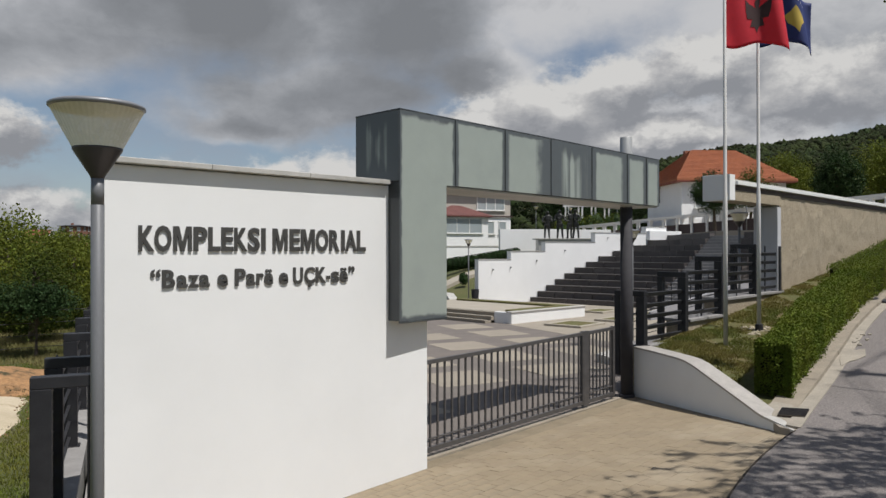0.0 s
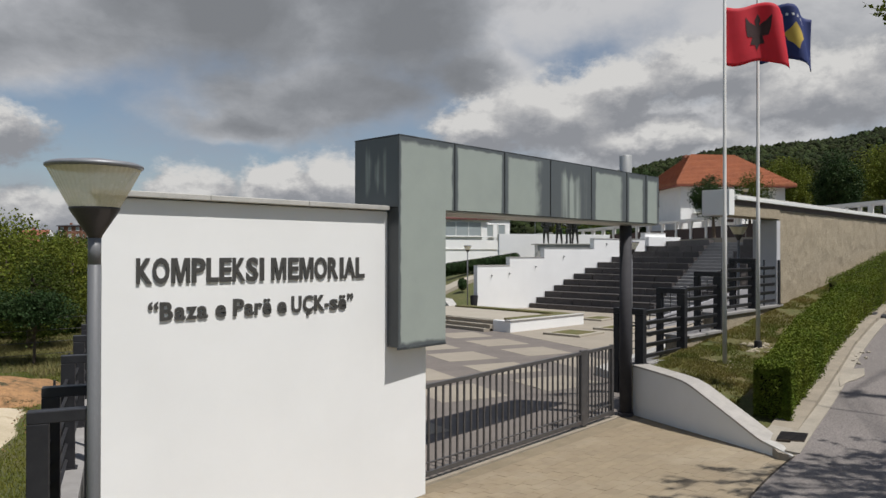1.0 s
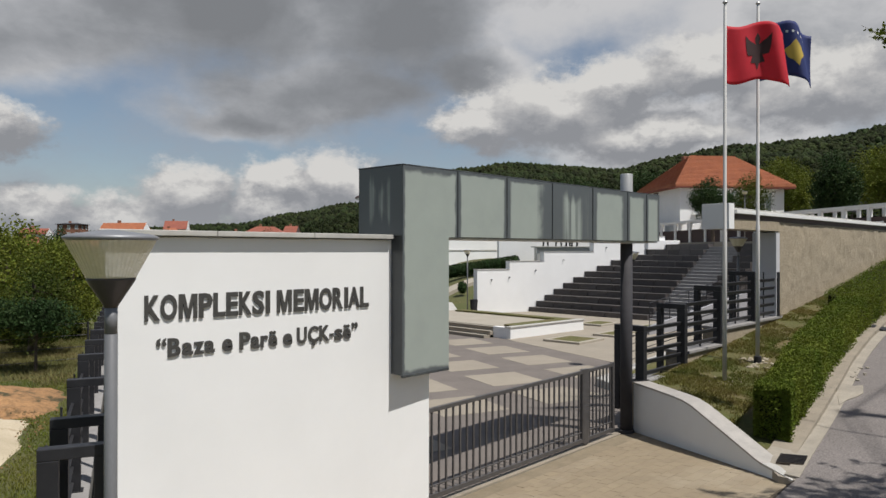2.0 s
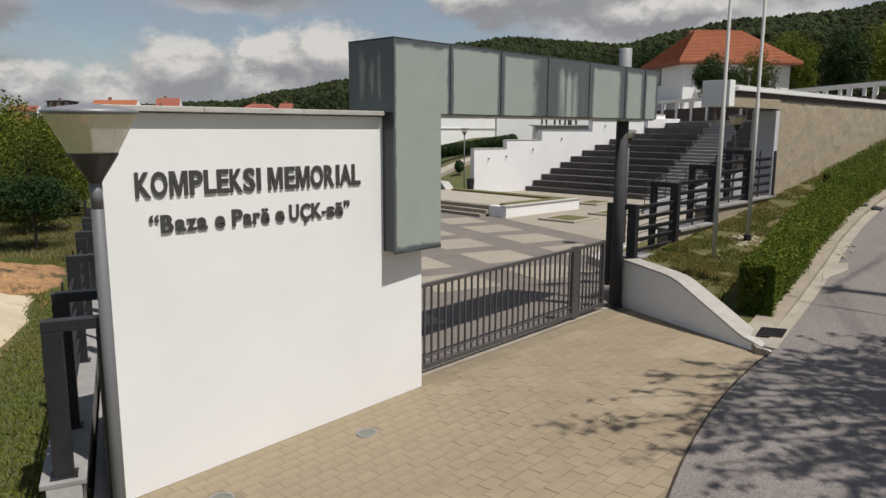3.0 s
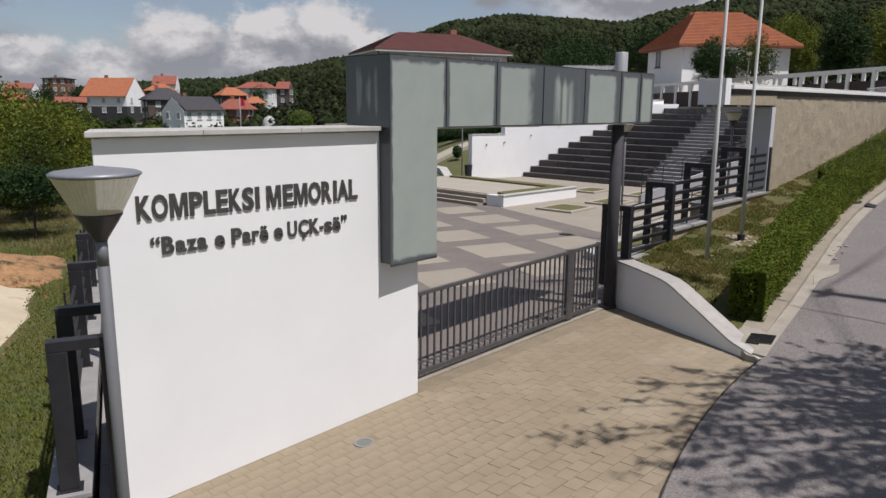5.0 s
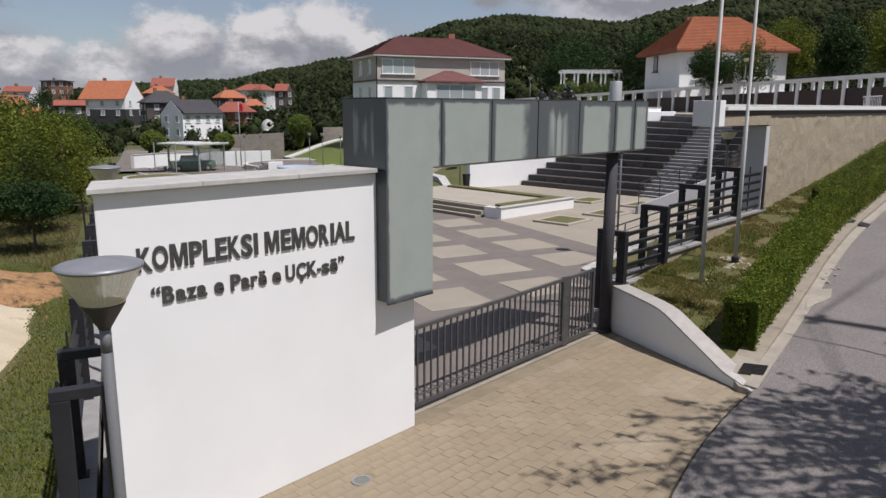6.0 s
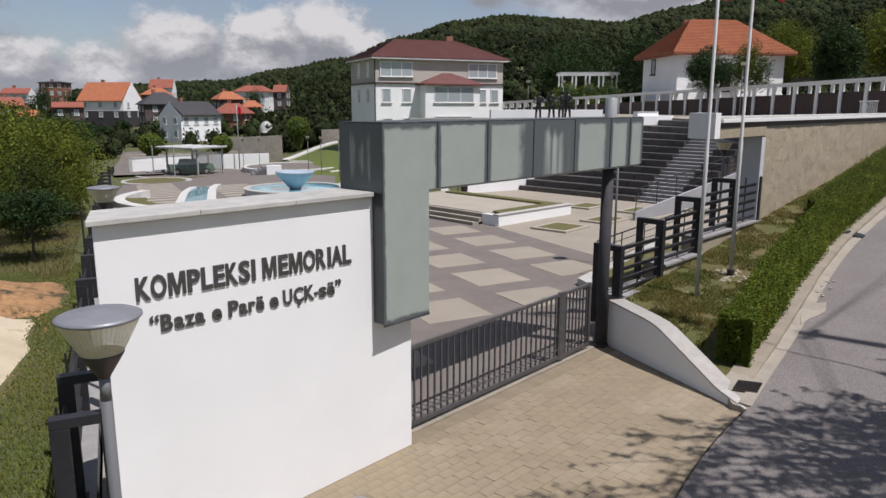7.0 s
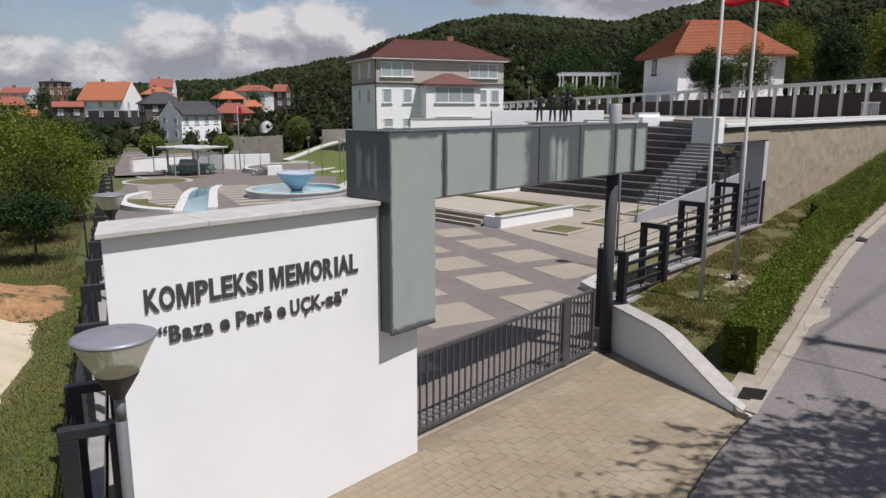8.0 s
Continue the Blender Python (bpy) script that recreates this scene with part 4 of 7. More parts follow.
    part("bottom_trim", box(-0.004, 0.75, -0.012, 0.02, 1.745, 1.775, 0.004), "panel_dark", p)
    q = thing("gate_post", "round grey steel gate post standing through the portal", "post", (10.42, 6.62, 0))
    part("upper_tube", turned([(0.098, 3.25), (0.1, 3.26), (0.1, 4.40), (0.094, 4.41)], 28), "pole", q, "bare grey upper tube", True)
    # same grey steel as above; the beam's shadow is put into its colour
    part("lower_tube", turned([(0.10, 0.0), (0.10, 3.25)], 28), "post", q, "lower tube, coloured dark for the beam's shadow", True)
    part("base_collar", turned([(0.13, 0.0), (0.13, 0.16), (0.125, 0.17), (0.10, 0.17)], 28), "post", q)


build_portal()


def build_gate():
    def sill(x):
        return 0.02 + 0.022 * (x - 6.0)
    g = thing("sliding_gate", "closed grey steel gate with close upright bars", "gate")
    yl = lambda x: 6.56 + 0.032 * (x - 5.7)
    def rail(x0, x1, z, h, d=0.045, name="rail"):
        b = bmesh.new()
        n = [(x0, yl(x0) - d / 2), (x1, yl(x1) - d / 2), (x1, yl(x1) + d / 2), (x0, yl(x0) + d / 2)]
        part(name, prism(n, lambda x, y: z(x), lambda x, y: z(x) + h, 0.004), "gate", g)
    for x0, x1, count in ((5.72, 9.285, 27), (9.355, 10.16, 7)):
        rail(x0, x1, lambda x: sill(x) + 0.06, 0.06, 0.05, "bottom_rail")
        rail(x0, x1, lambda x: sill(x) + 1.13, 0.05, 0.05, "top_rail")
        rail(x0, x1, lambda x: sill(x) + 0.21, 0.018, 0.03, "lower_bar")
        for x in (x0 + 0.025, x1 - 0.025):
            part("stile", box(x - 0.03, x + 0.03, yl(x) - 0.028, yl(x) + 0.028, sill(x) + 0.05, sill(x) + 1.19, 0.004), "gate", g)
        for i in range(count):
            x = x0 + (x1 - x0) * (i + 1) / (count + 1)
            part("bar", box(x - 0.011, x + 0.011, yl(x) - 0.011, yl(x) + 0.011, sill(x) + 0.11, sill(x) + 1.135), "gate", g)
    part("meeting_stile", box(9.255, 9.385, yl(9.32) - 0.034, yl(9.32) + 0.034, sill(9.32) + 0.03, sill(9.32) + 1.195, 0.006), "gate", g)
    n = [(5.7, 6.50), (10.3, 6.64), (10.3, 6.76), (5.7, 6.62)]
    t = solid("gate_sill", prism(n, lambda x, y: sill(x) - 0.1, lambda x, y: sill(x) + 0.004, 0.004), "concrete", "grey concrete sill with the gate's ground rail", "sill", "structure")


build_gate()


def build_wing():
    """The low side wall that sweeps down to the road."""
    a, b = Vector((10.52, 6.52)), Vector((8.96, 3.36))
    w = thing("wing_wall", "white rendered wing wall sweeping down to the road with pale coping", "wall")
    prof = [(-0.01, 0.945), (0.15, 0.94), (0.30, 0.93), (0.37, 0.915), (0.43, 0.875), (0.53, 0.765), (0.63, 0.655), (0.72, 0.555), (0.80, 0.465), (0.835, 0.437), (0.87, 0.425), (1.0, 0.365)]
    d = (b - a).normalized()
    n = Vector((-d.y, d.x))
    def slab(o0, o1, lo, hi, name, mat, soft=0.0, s0=0, s1=99):
        k = bmesh.new()
        pr = prof[s0:s1]
        rings = []
        for s, z in pr:
            c = a + (b - a) * s
            zl, zh = lo(s, z, c), hi(s, z)
            rings.append([k.verts.new((c.x + n.x * o0, c.y + n.y * o0, zl)), k.verts.new((c.x + n.x * o1, c.y + n.y * o1, zl)),
                          k.verts.new((c.x + n.x * o1, c.y + n.y * o1, zh)), k.verts.new((c.x + n.x * o0, c.y + n.y * o0, zh))])
        for p, q in zip(rings, rings[1:]):
            for i in range(4):
                k.faces.new((p[i], p[(i + 1) % 4], q[(i + 1) % 4], q[i]))
        k.faces.new(rings[0][::-1])
        k.faces.new(rings[-1])
        bmesh.ops.recalc_face_normals(k, faces=k.faces[:])
        part(name, k, mat, w)
    slab(0.0, 0.24, lambda s, z, c: z_court(c.x, c.y) - 0.2, lambda s, z: z - 0.026, "body", "plaster")
    slab(-0.012, 0.29, lambda s, z, c: z - 0.0245, lambda s, z: z + 0.004, "coping", "coping", 0, 0, 10)
    slab(-0.012, 0.252, lambda s, z, c: z - 0.0245, lambda s, z: z + 0.004, "end_coping", "cap", 0, 9, 12)


build_wing()

# ---- fences of black steel frames ----
def fence_frame(f, at, turn, outer_high, inner_low, wide=0.45):
    """A portal of two flat legs and a head: the outer leg stands on the wall's coping, the inner one reaches lower."""
    m = pose(*at, 0, 0, turn)
    def put(name, b, parent):
        b.transform(m)
        return part(name, b, "black", parent)
    head = put("frame_head", box(-0.06, 0.06, -0.06, wide + 0.06, outer_high - 0.098, outer_high, 0.006), f)
    put("outer_leg", box(-0.06, 0.06, -0.06, 0.10, 0.0, outer_high - 0.10, 0.006), head)
    put("inner_leg", box(-0.06, 0.06, wide - 0.04, wide + 0.06, -inner_low, outer_high - 0.10, 0.006), head)
    put("foot_plate", box(-0.09, 0.09, -0.09, 0.13, 0.0, 0.012), head)


def fence_bay(f, a, b, z0, rows, gap):
    """Flat louvre slats from a to b (plan points), with a stiffener in the middle."""
    a, b = Vector(a), Vector(b)
    d = (b - a).normalized()
    m = pose(a.x, a.y, z0, 0, 0, math.degrees(math.atan2(d.y, d.x)))
    long = (b - a).length
    for i in range(rows):
        s = box(0.0, long, -0.018, 0.018, -0.036, 0.036, 0.006)
        s.transform(m @ pose(0, 0, 0.10 + gap * i, 18, 0, 0))
        part("slat", s, "bars", f)
    s = box(long / 2 - 0.012, long / 2 + 0.012, 0.03, 0.055, 0.0, 0.1 + gap * rows)
    s.transform(m)
    part("stiffener", s, "black", f)


def build_right_fence():
    yl = lambda x: 6.60 + 0.045 * (x - 10.9)
    bays = [(10.95, 12.55, 0.92), (12.55, 14.2, 1.26), (14.2, 16.0, 1.58), (16.0, 17.45, 1.60)]
    f = thing("steel_fence", "black steel louvre fence stepping up beside the road", "fence")
    for i, (a, b, z) in enumerate(bays):
        w = thing("plinth_wall", "low stone-faced fence plinth with pale coping", "wall", group="stepped fence plinths")
        n = [(a, yl(a) - 0.02), (b, yl(b) - 0.02), (b, yl(b) + 0.42), (a, yl(a) + 0.42)]
        part("body", prism(n, -0.3, z - 0.055), "stone", w)
        n = [(a - 0.0, yl(a) - 0.07), (b + 0.05, yl(b) - 0.07), (b + 0.05, yl(b) + 0.46), (a - 0.0, yl(a) + 0.46)]
        part("coping", prism(n, z - 0.053, z, 0.006), "plinth_cap", w)
        fence_bay(f, (a + 0.08, yl(a) + 0.05), (b - 0.10, yl(b) + 0.05), z, 5, 0.19)
    for x, z, h in ((10.92, 0.92, 0.93), (12.47, 0.92, 1.22), (14.08, 1.26, 1.16), (15.88, 1.58, 1.10), (17.34, 1.60, 1.04)):
        fence_frame(f, (x, yl(x) + 0.02, z), 2.5, h, 0.55)


build_right_fence()


def build_left_fence():
    d = Vector((0.333, 0.943)).normalized()
    o = Vector((1.70, 6.64))
    turn = math.degrees(math.atan2(d.y, d.x))
    ks = [0.0, 1.15, 3.45, 5.8, 8.15, 10.5, 12.85, 15.2, 17.6, 20.0, 22.4, 24.8, 27.2, 29.6, 32.0, 34.4]
    n = Vector((d.y, -d.x))
    drop = lambda s: -0.022 * max(0.0, s - 6.0)
    w = thing("garden_plinth", "grey stone fence plinth with pale coping along the lawn", "wall")
    for s0, s1 in zip([-0.15] + ks[1:], ks[1:] + [37.0]):
        a, b = o + d * (s0 + 0.002), o + d * (s1 - 0.002)
        zb = 0.08 + drop(s0)
        q = [a - n * 0.12, b - n * 0.12, b + n * 0.16, a + n * 0.16]
        part("body", prism([(p.x, p.y) for p in q], -1.6, zb - 0.05), "marble", w)
        q = [a - n * 0.17, b - n * 0.17, b + n * 0.20, a + n * 0.20]
        part("coping", prism([(p.x, p.y) for p in q], zb - 0.048, zb, 0.006), "plinth_cap", w)
        q = [a + n * 0.22, b + n * 0.22, b + n * 0.62, a + n * 0.62]
        part("inner_step", prism([(p.x, p.y) for p in q], -1.5, -0.30 + drop(s0), 0.006), "plinth_cap", w)
    f = thing("steel_fence", "black steel louvre fence beside the lawn", "fence")
    for i, s in enumerate(ks):
        c = o + d * s
        # frame's inner leg lies toward the court
        fence_frame(f, (c.x, c.y, 0.08 + drop(s)), turn + 180, 1.42, 0.40, 0.40)
        if i + 1 < len(ks):
            a, b = o + d * (s + 0.08), o + d * (ks[i + 1] - 0.08)
            fence_bay(f, (a.x, a.y), (b.x, b.y), 0.08 + drop(s), 6, 0.2)


build_left_fence()

# ---- lamps with conical heads ----
def cone_lamp(at, high, group="cone-headed park lamps", scale=1.0, detail=True):
    k = thing("park_lamp", "grey park lamp post with an inverted-cone glass head", "street lamp", at, 0, group)
    h, s = high, scale
    part("lid", turned([(0.204 * s, h - 0.022), (0.212 * s, h - 0.016), (0.212 * s, h - 0.006), (0.19 * s, h + 0.004), (0.02 * s, h + 0.028 * s)], 40), "lamp_lid", k, "grey metal lid", True)
    prof = [(0.108 * s, h - 0.205 * s), (0.202 * s, h - 0.024)]
    if detail:
        b = turned(prof, 96)
        for i, v in enumerate(b.verts):
            if i % 2:
                v.co.x *= 0.987
                v.co.y *= 0.987
        part("glass", b, "lamp_glass", k, "ribbed yellowish glass cone")
    else:
        part("glass", turned(prof, 20), "lamp_glass", k, "yellowish glass cone")
    part("cone", turned([(0.03 * s, h - 0.345 * s), (0.033 * s, h - 0.335 * s), (0.11 * s, h - 0.212 * s), (0.11 * s, h - 0.203 * s)], 32), "lamp_cone", k, "brown lower cone", True)
    part("neck", turned([(0.029 * s, h - 0.47 * s), (0.029 * s, h - 0.34 * s)], 16), "lamp_post", k, "", True)
    part("post", turned([(0.03 * s, 0.0), (0.03 * s, h - 0.471 * s), (0.0295 * s, h - 0.4705 * s)], 16), "lamp_post", k, "", True)
    part("base_flange", turned([(0.09 * s, 0.0), (0.09 * s, 0.015), (0.04 * s, 0.02)], 16), "lamp_post", k)
    return k


cone_lamp((1.21, 3.66, -0.12), 3.33)
cone_lamp((3.48, 10.17, -0.30), 3.47)
cone_lamp((17.05, 10.62, -0.1), 3.2, detail=False)
cone_lamp((17.1, 7.72, -0.1), 3.55)

# ---- flag poles and flags ----
def cloth(width, high, phase, amp):
    """Waving cloth: returns a function from cloth u, v in metres to a point; u away from the pole."""
    def f(u, v, off=0.0):
        k = u / width
        wave = amp * (0.2 + k) * math.sin(5.2 * k + phase + 1.1 * v) + 0.35 * amp * math.sin(11 * k + 2 * phase + 2.0 * v)
        sag = -0.14 * k * k - 0.05 * math.sin(6 * k + phase)
        return Vector((u * (1 - 0.16 * k), wave + off, v + sag - 0.03 * math.sin(9 * k + phase)))
    return f


def flag(at, turn, width, high, phase, amp, mat, label):
    fl = thing("flag", label, "flag", at, turn)
    f = cloth(width, high, phase, amp)
    nu, nv = 34, 16
    b = bmesh.new()
    g = [[b.verts.new(f(width * i / nu, high * j / nv)) for i in range(nu + 1)] for j in range(nv + 1)]
    for j in range(nv):
        for i in range(nu):
            b.faces.new((g[j][i], g[j][i + 1], g[j + 1][i + 1], g[j + 1][i]))
    ob = part("cloth", b, mat, fl, "", True)
    md = ob.modifiers.new("thickness", "SOLIDIFY")
    md.thickness = 0.003
    return fl, f


def emblem(fl, f, outline, mat, name):
    """A plain cloth shape following the flag on both faces; outline in cloth metres."""
    for off in (-0.006, 0.006):
        b = bmesh.new()
        us, vs = [p[0] for p in outline], [p[1] for p in outline]
        face = b.faces.new([b.verts.new((u, v, 0)) for u, v in outline])
        bmesh.ops.triangulate(b, faces=[face])
        for _ in range(2):
            bmesh.ops.subdivide_edges(b, edges=b.edges[:], cuts=1, use_grid_fill=True)
        for v in b.verts:
            v.co = f(v.co.x, v.co.y, off)
        part(name, b, mat, fl, "", True)


def build_flags():
    for x, y, top, mortared in ((12.03, 5.69, 7.40, False), (13.45, 5.72, 7.73, True)):
        p = thing("flag_pole", "slim grey steel flag pole in the grass bank", "flag pole", (x, y, z_bank(x, y) - 0.03), 0, "two flag poles")
        h = top - z_bank(x, y)
        part("shaft", turned([(0.036, 0.0), (0.036, 2.6), (0.03, 2.62), (0.026, h), (0.015, h + 0.02)], 16), "flagpole", p, "", True)
        part("finial", turned([(0.02, h + 0.02), (0.045, h + 0.05), (0.02, h + 0.09)], 12), "pole", p)
        if mortared:
            part("socket", turned([(0.07, -0.02), (0.07, 0.15), (0.045, 0.16)], 14), "post_low", p, "black foot socket")
        rnd = random.Random(int(x * 10))
        b = bmesh.new()
        for i in range(70 if mortared else 30):
            a, r = rnd.uniform(0, 6.28), (0.34 if mortared else 0.30) * rnd.random() ** 0.6
            k = rnd.uniform(0.012, 0.06) * (1.0 if mortared else 0.7)
            bump = bmesh.new()
            bmesh.ops.create_icosphere(bump, subdivisions=1, radius=1)
            for v in bump.verts:
                v.co *= 0.8 + 0.4 * rnd.random()
            gx, gy = 1.2 * r * math.cos(a), r * math.sin(a)
            join(b, bump, Matrix.LocRotScale((gx, gy, z_bank(x + gx, y + gy) - z_bank(x, y) + 0.03), None, (k, k * rnd.uniform(0.6, 1.2), 0.4 * k)))
        part("mortar", b, "mortar", p, "pale mortar spilled round the foot", True)
    fl, f = flag((12.03, 5.69, 6.10), -40, 1.30, 0.98, 0.5, 0.13, "red", "waving red flag with a plain black emblem on its pole")
    c = (0.62, 0.50)
    half = [(0.0, 0.30), (0.05, 0.20), (0.03, 0.10), (0.16, 0.20), (0.24, 0.30), (0.23, 0.08), (0.20, -0.05), (0.10, -0.08), (0.14, -0.20), (0.04, -0.22), (0.0, -0.33)]
    emblem(fl, f, [(c[0] + u, c[1] + v) for u, v in half] + [(c[0] - u, c[1] + v) for u, v in reversed(half[1:-1])], "emblem", "emblem")
    fl, f = flag((13.54, 5.74, 6.40), -38, 1.35, 1.0, 1.7, 0.15, "blue", "waving dark blue flag with a plain gold patch and pale stars")
    pts = [(0.0, 0.24), (0.14, 0.12), (0.21, 0.0), (0.12, -0.10), (0.08, -0.24), (-0.02, -0.16), (-0.12, -0.12), (-0.20, 0.02), (-0.10, 0.10)]
    emblem(fl, f, [(0.70 + u, 0.45 + v) for u, v in pts], "gold", "emblem")
    for i in range(6):
        u, v = 0.42 + 0.11 * i, 0.78 + 0.035 * math.sin(math.pi * i / 5)
        star = [(u + (0.038 if k % 2 == 0 else 0.016) * math.sin(k * math.pi / 5), v + (0.038 if k % 2 == 0 else 0.016) * math.cos(k * math.pi / 5)) for k in range(10)]
        emblem(fl, f, star, "frame_white", "star")


build_flags()

# ---- hedge ----
def hedge_line(x):
    return y_kerb(x) + 0.35


def hedge_width(x):
    return 0.46 + 0.16 * step(10.2, 13.5, x) + 0.42 * step(17.7, 18.2, x)


def build_hedge():
    rng = np.random.default_rng(11)
    h = thing("hedge", "clipped green box hedge along the kerb", "hedge")
    # dark twiggy core, the hedge's inner shade put into its colour
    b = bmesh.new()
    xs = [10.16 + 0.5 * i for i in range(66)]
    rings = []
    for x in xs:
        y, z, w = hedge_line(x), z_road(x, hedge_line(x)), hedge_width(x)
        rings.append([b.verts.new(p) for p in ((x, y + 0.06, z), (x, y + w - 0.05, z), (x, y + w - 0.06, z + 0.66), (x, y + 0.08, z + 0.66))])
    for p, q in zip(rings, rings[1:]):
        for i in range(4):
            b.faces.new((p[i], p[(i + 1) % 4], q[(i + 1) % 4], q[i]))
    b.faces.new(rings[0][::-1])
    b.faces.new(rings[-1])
    part("core", b, "shade_core", h)
    pts = []
    for k in range(150000):
        x = 10.08 + 31 * rng.random() ** 2.0
        y0, w, side = hedge_line(x), hedge_width(x), rng.random()
        z = z_road(x, y0)
        lump = 0.055 * noise.noise((x * 1.3, side * 3, 0.5)) + 0.04 * noise.noise((x * 4.3, side * 7, 1.5))
        # the clipped face ripples in upright shoots
        shoot = 0.03 * math.sin(x * 26 + 3 * noise.noise((x * 2, 0, 0)))
        if side < 0.44:
            p = (x, y0 + 0.03 - lump + shoot + rng.normal(0, 0.018), z + 0.02 + 0.72 * rng.random())
        elif side < 0.90:
            p = (x, y0 + w * rng.random(), z + 0.70 + lump + 0.6 * shoot + rng.normal(0, 0.028))
        else:
            p = (x, y0 + w - 0.02 + lump, z + 0.02 + 0.7 * rng.random())
        pts.append(p)
    for k in range(2400):
        y0 = hedge_line(10.1)
        v, u = rng.random(), rng.random()
        pts.append((10.08 + 0.05 * abs(2 * u - 1) ** 3 + 0.03 * noise.noise((u * 5, v * 5, 9)) + rng.normal(0, 0.02), y0 + 0.46 * u, z_road(10.1, y0) + 0.02 + 0.71 * v))
    V, F = leaves(pts, 0.030, rng)
    raw("foliage", V, F, "leaf", "dense small green leaves", "", parent=h)


build_hedge()

# ---- stone-faced retaining wall, beam and side stair ----
def build_stone_wall():
    yl = lambda x: 6.90 + 0.02 * (x - 17.4)
    n = [(17.45, yl(17.45)), (62, yl(62)), (62, yl(62) + 0.5), (17.45, yl(17.45) + 0.5)]
    w = thing("wall_retaining", "tall rough beige stone-faced retaining wall with white-edged top", "wall", kind="structure")
    # rough facing: a displaced grid in front of the core
    part("core", prism([(17.452, yl(17.45) + 0.06), (62, yl(62) + 0.06), (62, yl(62) + 0.6), (17.452, yl(17.45) + 0.6)], 0.4, 3.82), "plaster", w)
    xs = [17.45 + 0.11 * i for i in range(130)] + [31.9 + 0.6 * i for i in range(51)]
    zs = [0.6 + 0.107 * i for i in range(31)]
    b = bmesh.new()
    g = []
    for z in zs:
        row = []
        for x in xs:
            k = 0.025 * noise.noise((x * 2.6, z * 2.2, 0)) + 0.038 * noise.noise((x * 8, z * 7, 3))
            row.append(b.verts.new((x, yl(x) - k + 0.02, z)))
        g.append(row)
    for p, q in zip(g, g[1:]):
        for i in range(len(xs) - 1):
            b.faces.new((p[i], p[i + 1], q[i + 1], q[i]))
    part("stone_facing", b, "stone", w, "rough hewn beige stone facing", True)
    # beam over the stair mouth, the same facing
    m = prism([(14.95, 6.86), (17.448, 6.89), (17.448, 7.40), (14.95, 7.37)], 3.60, 3.82)
    part("lintel_facing", m, "stone", w, "beige stone-faced lintel")
    part("lintel_end", prism([(14.70, 6.84), (14.945, 6.84), (14.945, 7.44), (14.70, 7.44)], 3.60, 4.14, 0.004), "plaster", w, "white plastered beam end")
    # brown strip colours in the shadow below the overhanging edge
    part("shadow_strip", prism([(14.95, 6.87), (62, 7.77), (62, 8.2), (14.95, 7.3)], 3.822, 3.93), "trim_brown", w, "dark brown strip in place of the shadow under the coping")
    part("edge_coping", prism([(14.95, 6.78), (62, 7.68), (62, 8.3), (14.95, 7.4)], 3.932, 4.01, 0.006), "frame_white", w, "white metal edge")
    part("upper_band", prism([(14.95, 6.90), (62, 7.8), (62, 8.4), (14.95, 7.5)], 4.012, 4.06, 0.006), "cap", w)
    # grey material puts the shade of this white end into its colour
    part("end_face", prism([(17.25, 6.88), (17.448, 6.88), (17.448, 7.44), (17.25, 7.44)], 0.3, 3.558, 0.004), "pale_grey", w, "white plastered end, greyed for its shade")
    # sloping white string wall of the side stair, coloured grey for its shade
    s = thing("string_wall", "sloping string wall beside the side stair, coloured grey for its shade", "wall")
    k = bmesh.new()
    vs = []
    for y in (14.5, 14.62):
        vs.append([k.verts.new(p) for p in ((24.6, y, PL - 0.1), (34.2, y, PL - 0.1), (34.2, y, 1.30), (24.6, y, 0.22))])
    k.faces.new(vs[0])
    k.faces.new(vs[1][::-1])
    for i in range(4):
        k.faces.new((vs[0][i], vs[0][(i + 1) % 4], vs[1][(i + 1) % 4], vs[1][i]))
    bmesh.ops.recalc_face_normals(k, faces=k.faces[:])
    part("body", k, "shade_grey", s)
    # handrails: one on the string wall, one on the near side of the side stair
    for a, c, foot in ((Vector((24.7, 14.56, 1.12)), Vector((34.0, 14.56, 2.18)), 0.90), (Vector((15.6, 10.2, 0.85)), Vector((22.5, 10.2, 1.35)), 0.92)):
        r = thing("handrail", "thin dark steel handrail with parallel rails", "handrail")
        for off in (0.0, -0.2, -0.4, -0.6):
            part("rail", rod(a + Vector((0, 0, off)), c + Vector((0, 0, off)), 0.02 if off == 0 else 0.011, 8), "black", r)
        for i in range(7):
            q = a.lerp(c, i / 6)
            part("baluster", rod(q + Vector((0, 0, -foot - (0.06 if foot < 0.91 else 0.075 * i))), q, 0.016, 8), "black", r)


build_stone_wall()

